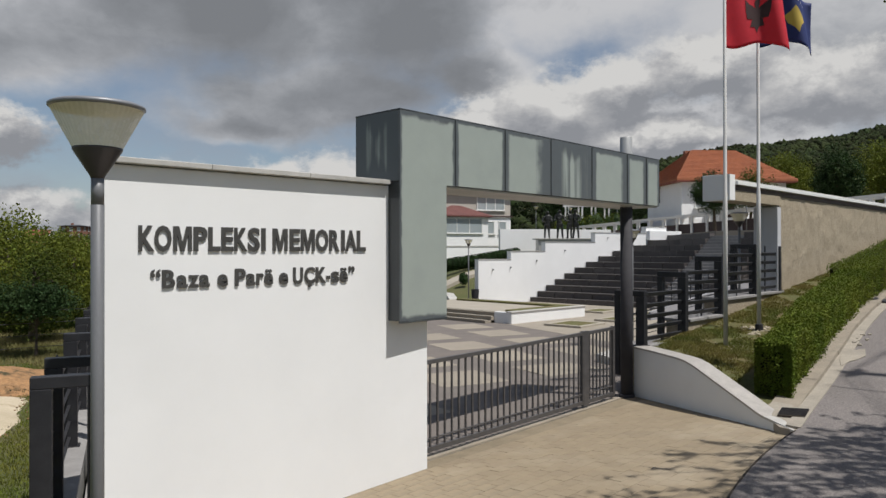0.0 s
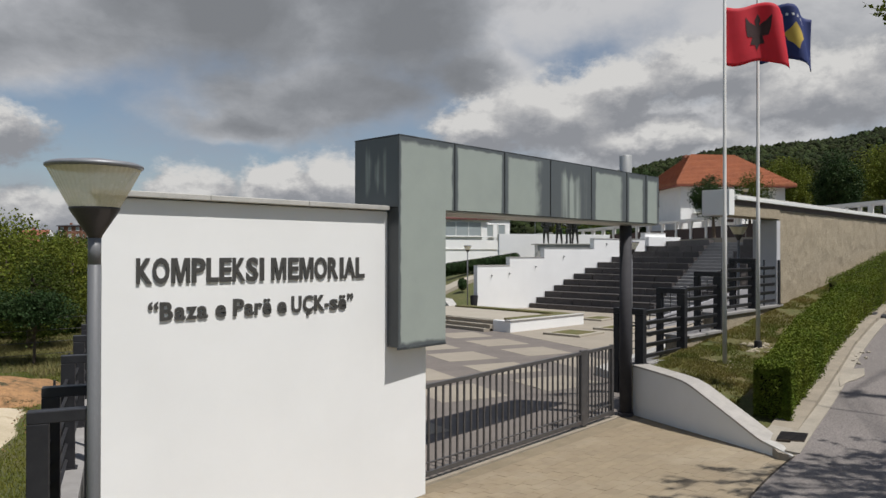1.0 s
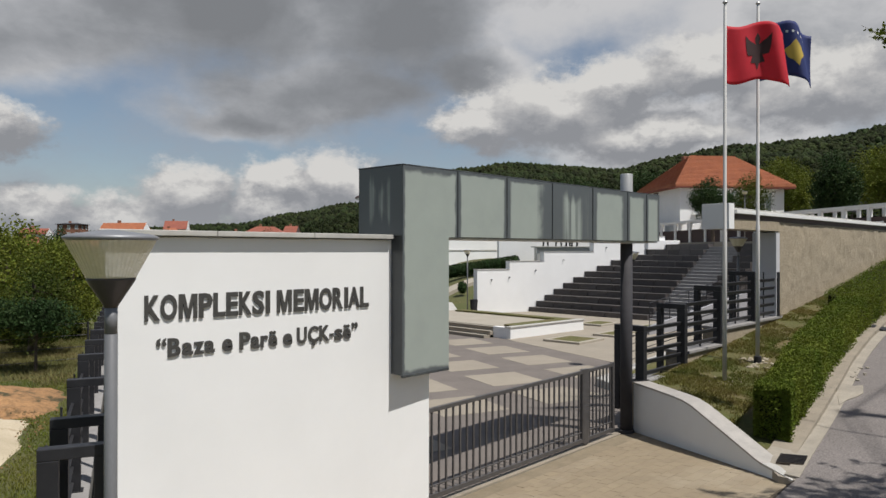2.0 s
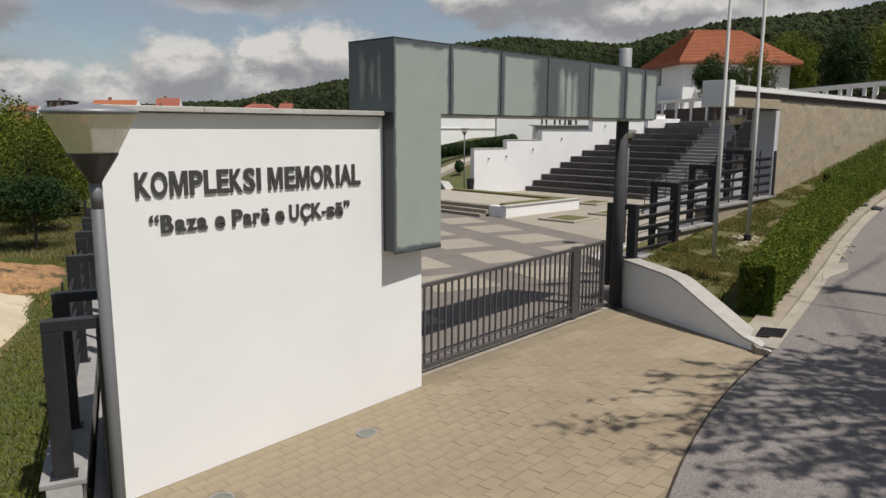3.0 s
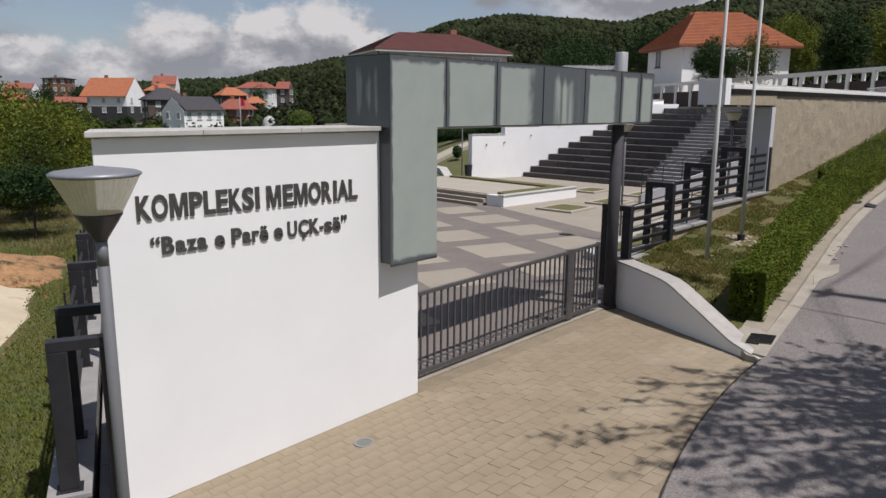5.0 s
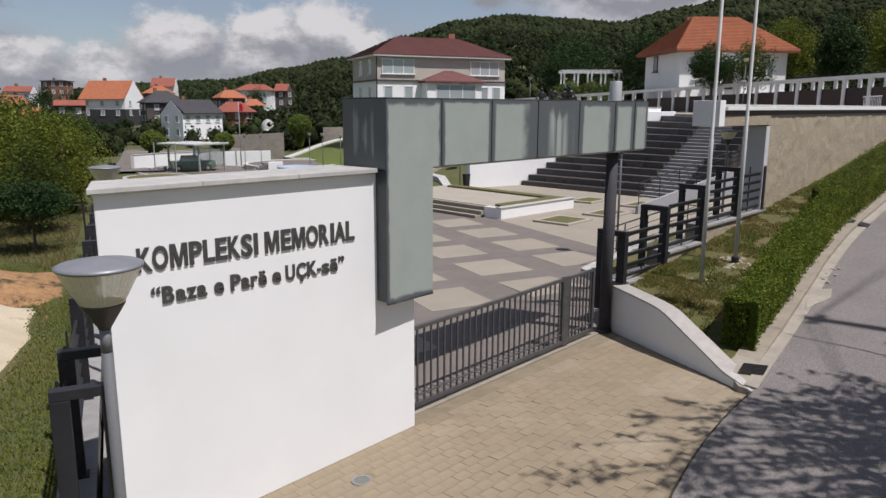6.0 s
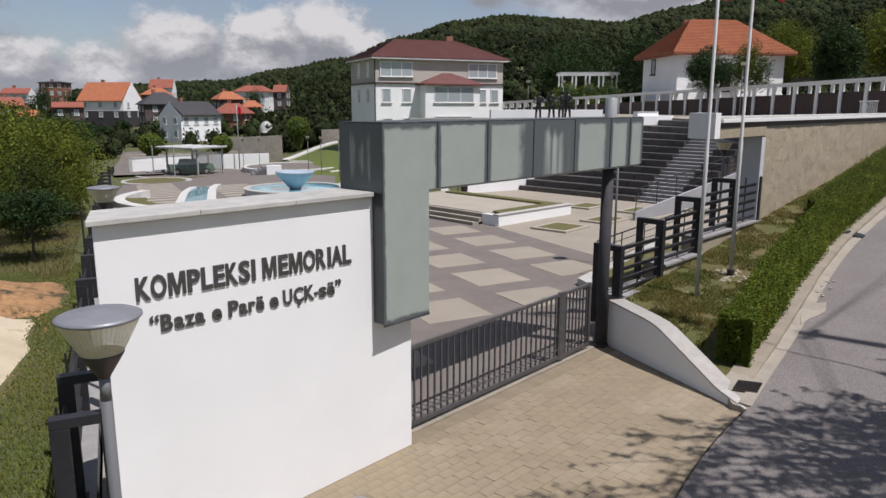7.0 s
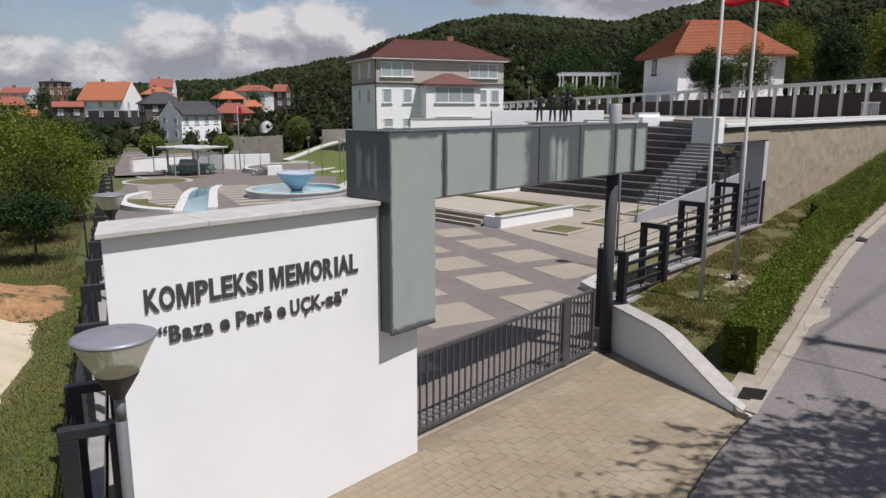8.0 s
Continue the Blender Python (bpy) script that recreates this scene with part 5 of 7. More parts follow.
# ---- stepped seats ----
def build_seats():
    rise, rows = 0.305, 12
    ld = Vector((0.972, -0.235))
    L0, ls = Vector((29.45, 24.40)), (-0.07, 0.41, 0.98, 1.59, 2.25, 2.96, 3.77, 4.68, 5.74, 7.0, 8.5, 10.0, 11.4)
    R0, Rt = Vector((29.58, 17.50)), Vector((0.54, 0.0))
    S0 = Vector((29.55, 15.72))
    E0 = Vector((29.6, 14.64))
    top = lambda i: 0.14 + rise * i
    for i in range(rows):
        z1 = top(i)
        t = thing("seat_row", "dark granite seating step", "seating step", group="stepped granite seats")
        for a, d, b, c in ((L0 + ld * ls[i], L0 + ld * ls[i + 1], R0 + Rt * i, R0 + Rt * (i + 1)), (S0 + Rt * i, S0 + Rt * (i + 1), E0 + Rt * i, E0 + Rt * (i + 1))):
            nseg = max(1, round((b - a).length / 1.15))
            for k in range(nseg):
                u0, u1 = k / nseg + 0.003, (k + 1) / nseg - 0.003
                f0, f1, g0, g1 = a.lerp(b, u0), a.lerp(b, u1), d.lerp(c, u0), d.lerp(c, u1)
                pts = [f0, f1, g1 + (g1 - f1) * 0.1, g0 + (g0 - f0) * 0.1]
                part("riser_block", prism([(v.x, v.y) for v in pts], PL - 0.3, z1 - 0.042), "granite", t)
                pts = [f0 - Vector((0.025, 0)), f1 - Vector((0.025, 0)), g1, g0]
                part("tread_slab", prism([(v.x, v.y) for v in pts], z1 - 0.04, z1, 0.006), "granite_tread", t)
    # aisle stair: two steps to a row
    t = thing("aisle_stair", "narrow grey stone aisle stair through the seats", "stairs")
    for i in range(rows * 2 - 1):
        a = R0 + Vector((0.02, -0.02)) + Rt * (i / 2)
        b = S0 + Vector((0.02, 0.02)) + Rt * (i / 2)
        z = top(0) - rise / 2 + rise * i / 2
        part("step", prism([(a.x, a.y), (b.x, b.y), (b.x + 0.8, b.y), (a.x + 0.8, a.y)], PL - 0.2, z - 0.03), "stair", t)
        part("tread", prism([(a.x - 0.03, a.y), (b.x - 0.03, b.y), (b.x + 0.28, b.y), (a.x + 0.28, a.y)], z - 0.029, z, 0.004), "stair_light", t, "pale grey tread")
    # white stepped side wall
    w = thing("stepped_wall", "white plastered wall with stepped top beside the seats", "wall")
    d = ld.normalized()
    n = Vector((-d.y, d.x))
    o = L0 - d * 3.95
    for s0, s1, z in ((0.65, 2.65, 2.16), (2.65, 4.9, 2.58), (4.9, 8.4, 3.08), (8.4, 12.3, 3.62), (12.3, 14.0, 4.0)):
        q = [o + d * s0, o + d * s1, o + d * s1 + n * 0.35, o + d * s0 + n * 0.35]
        part("stage", prism([(p.x, p.y) for p in q], PL - 0.2, z - 0.03), "plaster", w)
        q = [o + d * (s0 - 0.0) - n * 0.03, o + d * s1 - n * 0.03, o + d * s1 + n * 0.38, o + d * s0 + n * 0.38]
        part("coping", prism([(p.x, p.y) for p in q], z - 0.029, z, 0.004), "cap", w)
    for s, z in ((1.5, 1.62), (2.6, 1.72), (4.3, 2.06), (6.2, 2.6), (9.3, 3.3)):
        c = o + d * s - n * 0.02
        k = thing("spout", "small dark drain spout on the white wall", "spout", (c.x, c.y, z), math.degrees(math.atan2(d.y, d.x)), "drain spouts of the white wall")
        part("pipe", rod((0, 0.02, 0.02), (0, -0.09, 0), 0.022, 8), "post_low", k)
        part("drip", box(-0.01, 0.01, -0.004, 0.014, -0.09, -0.02), "post_low", k)


build_seats()

# ---- upper terrace, colonnade and statues ----
def build_terrace():
    TZ = 3.60
    pts = [(36.07, 12.0), (62, 9.0), (75, 50), (70, 62), (44, 30), (40.5, 22.0), (36.07, 17.5)]
    solid("terrace_floor", prism(pts, 2.0, TZ), "plaza_light", "pale paved upper terrace", "terrace", "structure")
    solid("terrace_edge_stub", prism([(37.6, 22.2), (40.2, 21.6), (40.2, 22.2), (37.6, 22.8)], 3.2, 3.74, 0.01), "plaster", "low white end block above the seats", "wall", "structure")
    a, b = Vector((47.6, 8.0)), Vector((69.1, 64.87))
    d = (b - a).normalized()
    turn = math.degrees(math.atan2(d.y, d.x))
    long = (b - a).length
    c = thing("colonnade", "white concrete post-and-beam colonnade with brown boards", "colonnade", (a.x, a.y, TZ + 0.06), turn)
    fall = lambda s: 2.53 - 0.0255 * s
    def beam(y0, y1, h, name):
        k = bmesh.new()
        r = [[k.verts.new((s, y, fall(s) - (h if j else 0))) for y, j in ((y0, 0), (y1, 0), (y1, 1), (y0, 1))] for s in (-6.0, long)]
        for i in range(4):
            k.faces.new((r[0][i], r[0][(i + 1) % 4], r[1][(i + 1) % 4], r[1][i]))
        k.faces.new(r[0][::-1])
        k.faces.new(r[1])
        bmesh.ops.recalc_face_normals(k, faces=k.faces[:])
        part(name, k, "plaster", c)
    beam(-0.14, 0.14, 0.20, "front_beam")
    beam(-1.45, -1.25, 0.18, "back_beam")
    s, i = -5.75, 0
    while s < long:
        h, lo = fall(s) - 0.19, min(-0.05, 0.1 - 0.0255 * s)
        part("front_post", box(s - 0.11, s + 0.11, -0.13, 0.13, lo, h), "plaster", c)
        part("back_post", box(s - 0.09, s + 0.09, -1.44, -1.26, lo, h), "plaster", c)
        part("tie", box(s - 0.05, s + 0.05, -1.25, -0.14, h + 0.06, h + 0.17), "plaster", c)
        part("board", box(s + 0.112, s + 1.63, -0.03, 0.03, lo + 0.07, lo + 1.62), "panel_brown", c, "dark brown board")
        s += 1.75
        i += 1
    # small rail near the stone wall's top
    r = thing("terrace_rail", "short white steel railing on the terrace", "railing", (39.2, 10.5, TZ), 30)
    for z in (0.15, 0.95):
        part("rail", rod((0, 0, z), (3.2, 0, z), 0.03, 8), "frame_white", r)
    for i in range(12):
        part("bar", rod((0.13 + 0.267 * i, 0, 0.0 if i in (0, 11) else 0.15), (0.13 + 0.267 * i, 0, 0.95), 0.014, 6), "frame_white", r)
    # low white parapet and statue plinth
    w = thing("parapet", "low white plastered parapet beside the statues", "wall")
    part("body", prism([(35.85, 32.37), (42.8, 28.29), (43.1, 28.69), (36.15, 32.77)], 1.5, 4.06, 0.01), "plaster", w)
    p = thing("plinth", "low grey stone plinth carrying the statues", "plinth")
    part("block", prism([(36.0, 29.2), (38.6, 26.8), (39.4, 27.7), (36.8, 30.1)], 1.5, 3.32, 0.02), "marble", p)
    part("slab", prism([(35.8, 29.2), (38.7, 26.6), (39.6, 27.7), (36.7, 30.3)], 3.322, 3.39, 0.01), "cap", p)
    for i, (x, y, tn, h) in enumerate(((36.87, 29.2, -40, 1.78), (37.48, 28.62, -60, 1.88), (37.94, 28.2, -20, 1.86), (38.24, 27.92, -75, 1.90))):
        statue((x, y, 3.39), tn, h, i)


def statue(at, turn, high, seed):
    """A standing bronze figure as one plain mesh: rounded limbs, trunk, head and cap."""
    rnd = random.Random(seed)
    b = bmesh.new()
    k = high / 1.78
    def limb(p, q, r, r2):
        rod(Vector(p) * k, Vector(q) * k, r * k, 10, r2 * k, b)
    lean = 0.05 * rnd.uniform(-1, 1)
    for sgn in (-1, 1):
        limb((sgn * 0.16, 0.05 * sgn, 0.02), (sgn * 0.13, 0.02, 0.48), 0.055, 0.075)
        limb((sgn * 0.13, 0.02, 0.48), (sgn * 0.09, 0, 0.92), 0.075, 0.10)
        rod(Vector((sgn * 0.16, -0.08, 0.04)) * k, Vector((sgn * 0.16, 0.10, 0.04)) * k, 0.05 * k, 8, 0.05 * k, b)
        sh = (sgn * 0.23 + lean, 0, 1.42)
        el = (sgn * (0.30 + 0.05 * rnd.random()), -0.06, 1.14)
        limb(sh, el, 0.065, 0.055)
        limb(el, (sgn * (0.16 + 0.1 * rnd.random()), -0.22, 1.06 + 0.1 * rnd.random()), 0.052, 0.04)
    for z, rx, ry in ((0.86, 0.17, 0.12), (1.05, 0.165, 0.115), (1.25, 0.2, 0.13), (1.40, 0.215, 0.12)):
        s = bmesh.new()
        bmesh.ops.create_uvsphere(s, u_segments=12, v_segments=8, radius=1)
        join(b, s, Matrix.LocRotScale(Vector((lean * z, 0, z)) * k, None, (rx * k, ry * k, 0.17 * k)))
    limb((lean, 0, 1.45), (lean, 0, 1.58), 0.06, 0.055)
    for z, r, sz in ((1.64, 0.10, 1.15), (1.71, 0.115, 0.5)):
        s = bmesh.new()
        bmesh.ops.create_uvsphere(s, u_segments=12, v_segments=8, radius=r * k)
        join(b, s, Matrix.LocRotScale(Vector((lean, -0.01, z)) * k, None, (1, 1.05, sz)))
    rod(Vector((0.15, -0.2, 0.9)) * k, Vector((-0.12, -0.2, 1.35)) * k, 0.03 * k, 8, 0.02 * k, b)
    tmp = new("statue_rough", mesh_of("statue_rough", b, "bronze"))
    md = tmp.modifiers.new("fuse", "REMESH")
    md.mode, md.voxel_size, md.use_smooth_shade = "VOXEL", 0.03, True
    me = bpy.data.meshes.new_from_object(tmp.evaluated_get(bpy.context.evaluated_depsgraph_get()))
    me.name = "statue"
    bpy.data.objects.remove(tmp)
    ob = tagged(new("statue", me), "dark bronze standing figure statue on a plinth", "statue", "bronze statue group")
    ob.matrix_basis = pose(*at, 0, 0, turn)


build_terrace()

# ---- lower garden court ----
CH = [(14.0, 31.6), (15.3, 34.2), (16.8, 37.2), (18.2, 40.0), (19.7, 42.8), (21.3, 45.4)]


def ribbon(pts, u0, u1, lo, hi):
    """A strip beside a line of plan points, from offset u0 to u1 on its right, standing hi above the court."""
    a, b = [], []
    for i, p in enumerate(pts):
        d = (Vector(pts[min(i + 1, len(pts) - 1)]) - Vector(pts[max(i - 1, 0)])).normalized()
        n = Vector((d.y, -d.x))
        a.append((p[0] + n.x * u0, p[1] + n.y * u0))
        b.append((p[0] + n.x * u1, p[1] + n.y * u1))
    return prism(a + b[::-1], lo, lambda x, y: z_left(x, y) + 0.15 + hi)


def build_court():
    V, F = [], []
    ys = [7.0 + 1.5 * i for i in range(13)] + [25 + 2 * i for i in range(28)]
    m = 12
    for y in ys:
        x0 = fence_x(y) + 0.5
        x1 = 6.0 if y < 24.9 else min(max(25.4, 0.715 * y), 34.0 + 0.1 * (y - 47))
        x1 = max(x1, x0 + 0.3) if y > 24.9 else max(5.0, x0 + 0.1) if y < 15 else 12.0
        for k in range(m):
            x = x0 + (x1 - x0) * k / (m - 1)
            V.append((x, y, z_left(x, y) - (0.02 if y < 24.9 else 0.0)))
    for j in range(len(ys) - 1):
        for k in range(m - 1):
            a = j * m + k
            F.append((a, a + 1, a + m + 1, a + m))
    raw("garden_court", V, F, "plaza_dark", "brown-grey paved garden court", "paving", "structure")
    d, n = Vector((0.345, 0.94)).normalized(), Vector((0.94, -0.345)).normalized()
    st = thing("pale_strips", "pale stone strips laid across the garden path", "paving", kind="structure")
    def strip(s, u0, u1, w):
        o = Vector((1.52, 6.40)) + d * s
        q = [o + n * u0, o + n * u1, o + n * u1 + d * w, o + n * u0 + d * w]
        part("strip", prism([(p.x, p.y) for p in q], lambda x, y: z_left(x, y) - 0.03, lambda x, y: z_left(x, y) + 0.012), "plaza_pale", st)
    for i in range(15):
        strip(30.0 + 1.55 * i, 1.5, 4.0, 0.75)
    for i in range(12):
        strip(27.0 + 1.6 * i, 5.9, 8.6, 0.8)
    # curved planter and water channel
    p = thing("curved_planter", "white curved low planter wall with grass", "planter")
    part("wall", ring(18.6, 35.8, 5.2, 5.75, 118, 214, -1.4, -0.42), "white_stone", p)
    part("turf", ring(18.6, 35.8, 4.2, 5.19, 150, 205, -1.4, -0.5), "lawn", p)
    c = thing("water_channel", "curved white-rimmed blue water channel", "pool")
    part("water", ribbon(CH, 0.0, 1.09, -1.6, -0.08), "water", c, "pale blue still water")
    part("outer_rim", ribbon(CH, -0.42, -0.01, -1.6, -0.02), "white_stone", c)
    part("inner_rim", ribbon(CH, 1.10, 1.55, -1.6, 0.08), "white_stone", c)
    # round pool with bowl
    f = thing("fountain", "round blue pool with a pale blue bowl on its foot", "fountain", (22.4, 35.2, -0.70))
    part("basin_wall", hoop([(2.8, -0.3), (2.8, 0.36), (2.51, 0.36), (2.51, -0.3)]), "pale_grey", f, "pale grey round basin wall", False)
    part("rim", hoop([(2.5, 0.362), (2.86, 0.362), (2.86, 0.42), (2.5, 0.42)]), "cap", f)
    part("water", turned([(2.505, -0.2), (2.505, 0.30), (0.01, 0.30)], 56), "water", f, "pale blue water")
    part("bowl", turned([(0.22, 0.15), (0.36, 0.40), (0.72, 0.80), (0.98, 1.08), (1.08, 1.24), (1.10, 1.32), (1.0, 1.32), (0.9, 1.2), (0.2, 1.0)], 40), "bowl", f, "pale blue conical bowl", True)
    # round show platform with a shelter and an old car
    pl = thing("show_platform", "low round paved platform edged in pale stone", "platform", (30.6, 65.2, -2.2))
    part("deck", turned([(5.2, -0.3), (5.2, 0.16), (0.01, 0.16)], 56), "plaza_dark", pl)
    part("edge", turned([(5.2, -0.3), (5.55, -0.3), (5.55, 0.19), (5.2, 0.19), (5.2, 0.1)], 56), "cap", pl)
    s = thing("car_shelter", "flat white-edged shelter on steel posts over the car", "shelter", (29.7, 63.0, -2.02), 17.5)
    for x, y in ((0, 0), (3.1, 0), (0, 4.0), (3.1, 4.0)):
        part("post", box(x - 0.07, x + 0.07, y - 0.07, y + 0.07, 0, 2.42, 0.01), "pole", s)
    part("roof", box(-1.0, 3.3, -0.5, 4.4, 2.42, 2.56, 0.02), "pole", s, "pale metal roof tray")
    for i in range(5):
        part("roof_rib", box(-0.95, 3.25, -0.45 + 1.15 * i, -0.35 + 1.15 * i, 2.562, 2.60), "frame_white", s)
    for x, y in ((-1.2, 1.7), (-1.2, 4.5), (0.5, 4.5)):
        part("canopy_post", box(x - 0.04, x + 0.04, y - 0.04, y + 0.04, 2.562 if x > -0.9 else 0.0, 2.658), "pole", s)
    part("side_glass", box(3.08, 3.10, 0.1, 3.9, 0.3, 2.0), "clear_pane", s, "greenish clear glass screen")
    car((30.0, 65.0, -2.03), -22)
    # white curved wall behind
    w = thing("curved_wall", "long low white curved garden wall", "wall")
    part("body", ring(31.5, 62.5, 9.4, 9.75, 70, 121, -3.4, -0.75), "plaster", w)
    part("coping", ring(31.5, 62.5, 9.35, 9.8, 70, 121, -0.748, -0.69), "cap", w)
    part("straight", prism([(34.9, 71.35), (40.6, 68.9), (40.75, 69.2), (35.05, 71.65)], -3.4, -0.76), "plaster", w)
    # second round terrace with white front and steps
    t = thing("round_terrace", "low round dark-paved terrace with a pale kerb", "terrace", (39.4, 62.4, -2.3))
    part("drum", turned([(4.5, -0.3), (4.5, 0.62), (0.01, 0.62)], 56), "plaza_dark", t)
    part("edge", hoop([(4.5, -0.3), (4.95, -0.3), (4.95, 0.68), (4.5, 0.68)]), "white_stone", t)
    g = thing("lawn_ring", "curved lawn round the low terrace with a pale curved path", "lawn")
    part("turf", ring(39.4, 62.4, 4.97, 7.0, -95, 70, -3.0, -1.74), "lawn_bright", g)
    part("path", ring(39.4, 62.4, 7.01, 7.55, -95, 60, -3.0, -1.66), "white_stone", g, "pale curved path")
    part("outer_turf", ring(39.4, 62.4, 7.56, 9.6, -80, 40, -3.0, -1.58), "lawn_bright", g)
    b = thing("white_block", "low white plastered block with small stair", "wall", (33.2, 56.8, -1.75), -25)
    part("body", box(0, 1.3, 0, 0.7, -0.2, 0.80, 0.01), "plaster", b)
    for i in range(4):
        part("step", box(-1.3 + 0.3 * i, 0.0, 0.05, 1.2, -0.2, 0.18 * (i + 1), 0.01), "stair", b)
    g = thing("grass_island", "small curved lawn island in the garden court", "lawn", (23.9, 58.4, -1.82), 20)
    part("turf", turned([(2.6, -0.2), (2.6, 0.03), (2.3, 0.09), (0.01, 0.12)], 40), "lawn", g)
    part("kerb", turned([(2.62, -0.2), (2.8, -0.2), (2.8, 0.08), (2.62, 0.08)], 40), "cap", g)
    # bench
    k = thing("bench", "white slatted garden bench by the wall", "bench", (26.8, 67.2, -2.2), 20)
    for i in range(3):
        part("slat", box(0, 2.2, 0.16 * i, 0.16 * i + 0.12, 0.42, 0.46), "frame_white", k)
    for x in (0.2, 2.0):
        part("leg", box(x - 0.04, x + 0.04, 0.02, 0.42, 0, 0.418), "pole", k)
    k = thing("litter_bin", "small dark grey litter bin beside the path", "bin", (24.6, 70.5, -2.25))
    part("body", box(-0.25, 0.25, -0.25, 0.25, 0, 0.85, 0.03), "post_low", k)
    part("lid", box(-0.28, 0.28, -0.28, 0.28, 0.852, 0.92, 0.02), "gate", k)


def car(at, turn):
    """An old boxy saloon; local x runs to its nose."""
    c = thing("car", "old grey-green boxy saloon car on display", "car", at, turn)
    def loft(sections):
        b = bmesh.new()
        rings = []
        for x, w0, w1, z0, z1 in sections:
            rings.append([b.verts.new(p) for p in ((x, -w0, z0), (x, w0, z0), (x, w0, (z0 + z1) / 2), (x, w1, z1), (x, -w1, z1), (x, -w0, (z0 + z1) / 2))])
        for p, q in zip(rings, rings[1:]):
            for i in range(6):
                b.faces.new((p[i], p[(i + 1) % 6], q[(i + 1) % 6], q[i]))
        b.faces.new(rings[0][::-1])
        b.faces.new(rings[-1])
        bmesh.ops.recalc_face_normals(b, faces=b.faces[:])
        bmesh.ops.bevel(b, geom=b.edges[:], offset=0.025, segments=2, affect="EDGES")
        return b
    part("body", loft([(-2.05, 0.74, 0.66, 0.35, 0.85), (-1.95, 0.79, 0.72, 0.27, 0.92), (0.6, 0.80, 0.74, 0.25, 0.95), (1.9, 0.79, 0.72, 0.27, 0.90), (2.05, 0.75, 0.68, 0.36, 0.80)]), "car", c)
    part("cabin_glass", loft([(-1.25, 0.70, 0.62, 0.90, 0.93), (-0.95, 0.70, 0.56, 0.90, 1.38), (0.35, 0.70, 0.56, 0.90, 1.38), (0.85, 0.70, 0.62, 0.90, 0.95)]), "pane", c, "dark windows")
    part("roof", box(-0.98, 0.38, -0.57, 0.57, 1.375, 1.42, 0.02), "car", c)
    for x in (-0.98, -0.3, 0.40):
        for s in (-1, 1):
            part("pillar", rod((x + (0.28 if x > 0.3 else -0.15 if x < -0.9 else 0), s * 0.70, 0.92), (x, s * 0.58, 1.40), 0.03, 6), "car", c)
    for x in (-1.3, 1.3):
        for s in (-1, 1):
            wl = part("wheel", rod((x, s * 0.60, 0.30), (x, s * 0.80, 0.30), 0.30, 20), "rubber", c, "black tyre")
            part("rim", rod((x, s * 0.79, 0.30), (x, s * 0.812, 0.30), 0.17, 16), "chrome", wl)
    for x in (-2.09, 2.09):
        part("bumper", box(x - 0.05, x + 0.05, -0.76, 0.76, 0.40, 0.50, 0.02), "chrome", c)
    for s in (-1, 1):
        part("headlight", rod((2.02, s * 0.52, 0.68), (2.085, s * 0.52, 0.68), 0.1, 16), "frame_white", c)
    part("grille", box(2.03, 2.07, -0.38, 0.38, 0.60, 0.76), "post_low", c)


build_court()

# slope of lawn with pale paths between the courts and the white house
def lawn_strip(name, pts, half, mat, label, lift, cat="path"):
    b = bmesh.new()
    prev = None
    for i, (x, y) in enumerate(pts):
        a = Vector(pts[max(i - 1, 0)])
        c = Vector(pts[min(i + 1, len(pts) - 1)])
        d = (c - a).normalized()
        n = Vector((-d.y, d.x)) * half
        row = []
        for s in (-1, 1):
            px, py = x + n.x * s, y + n.y * s
            row.append((px, py, max(z_land(px, py), z_land(x, y)) + lift))
        row = [b.verts.new(p) for p in row] + [b.verts.new((p[0], p[1], p[2] - 0.4)) for p in row]
        if prev:
            for i0, i1 in ((0, 1), (1, 3), (3, 2), (2, 0)):
                b.faces.new((prev[i0], prev[i1], row[i1], row[i0]))
        prev = row
    bmesh.ops.recalc_face_normals(b, faces=b.faces[:])
    return solid(name, b, mat, label, cat, "structure")


def build_lawn_slope():
    """Mown lawn beyond the court, following the rise of the ground."""
    V, F = [], []
    m = 26
    for j in range(28):
        for i in range(m):
            x, y = polar(29.5 + 13.5 * i / (m - 1), 44 + 2.1 * j)
            V.append((x, y, z_land(x, y) + 0.10))
    for j in range(27):
        for i in range(m - 1):
            a = j * m + i
            F.append((a, a + 1, a + m + 1, a + m))
    raw("lawn_slope", V, F, "lawn_bright", "green mown lawn slope beyond the court", "lawn", "structure", smooth=True)


build_lawn_slope()
lawn_strip("garden_path", [polar(31.5 + 0.55 * i, 92 + 1.2 * i) for i in range(11)], 0.8, "white_stone", "pale curved garden path climbing the lawn", 0.25)
lawn_strip("lower_path", [polar(35.2 + 0.5 * i, 48 + 2.0 * i) for i in range(10)], 0.5, "cap", "pale kerbed path along the lawn", 0.25)
lawn_strip("terrace_path", [polar(42.6 + 0.36 * i, 41.4 + 0.32 * i) for i in range(11)], 0.5, "plaza_pale", "pale path rising through the lawn", 0.2)


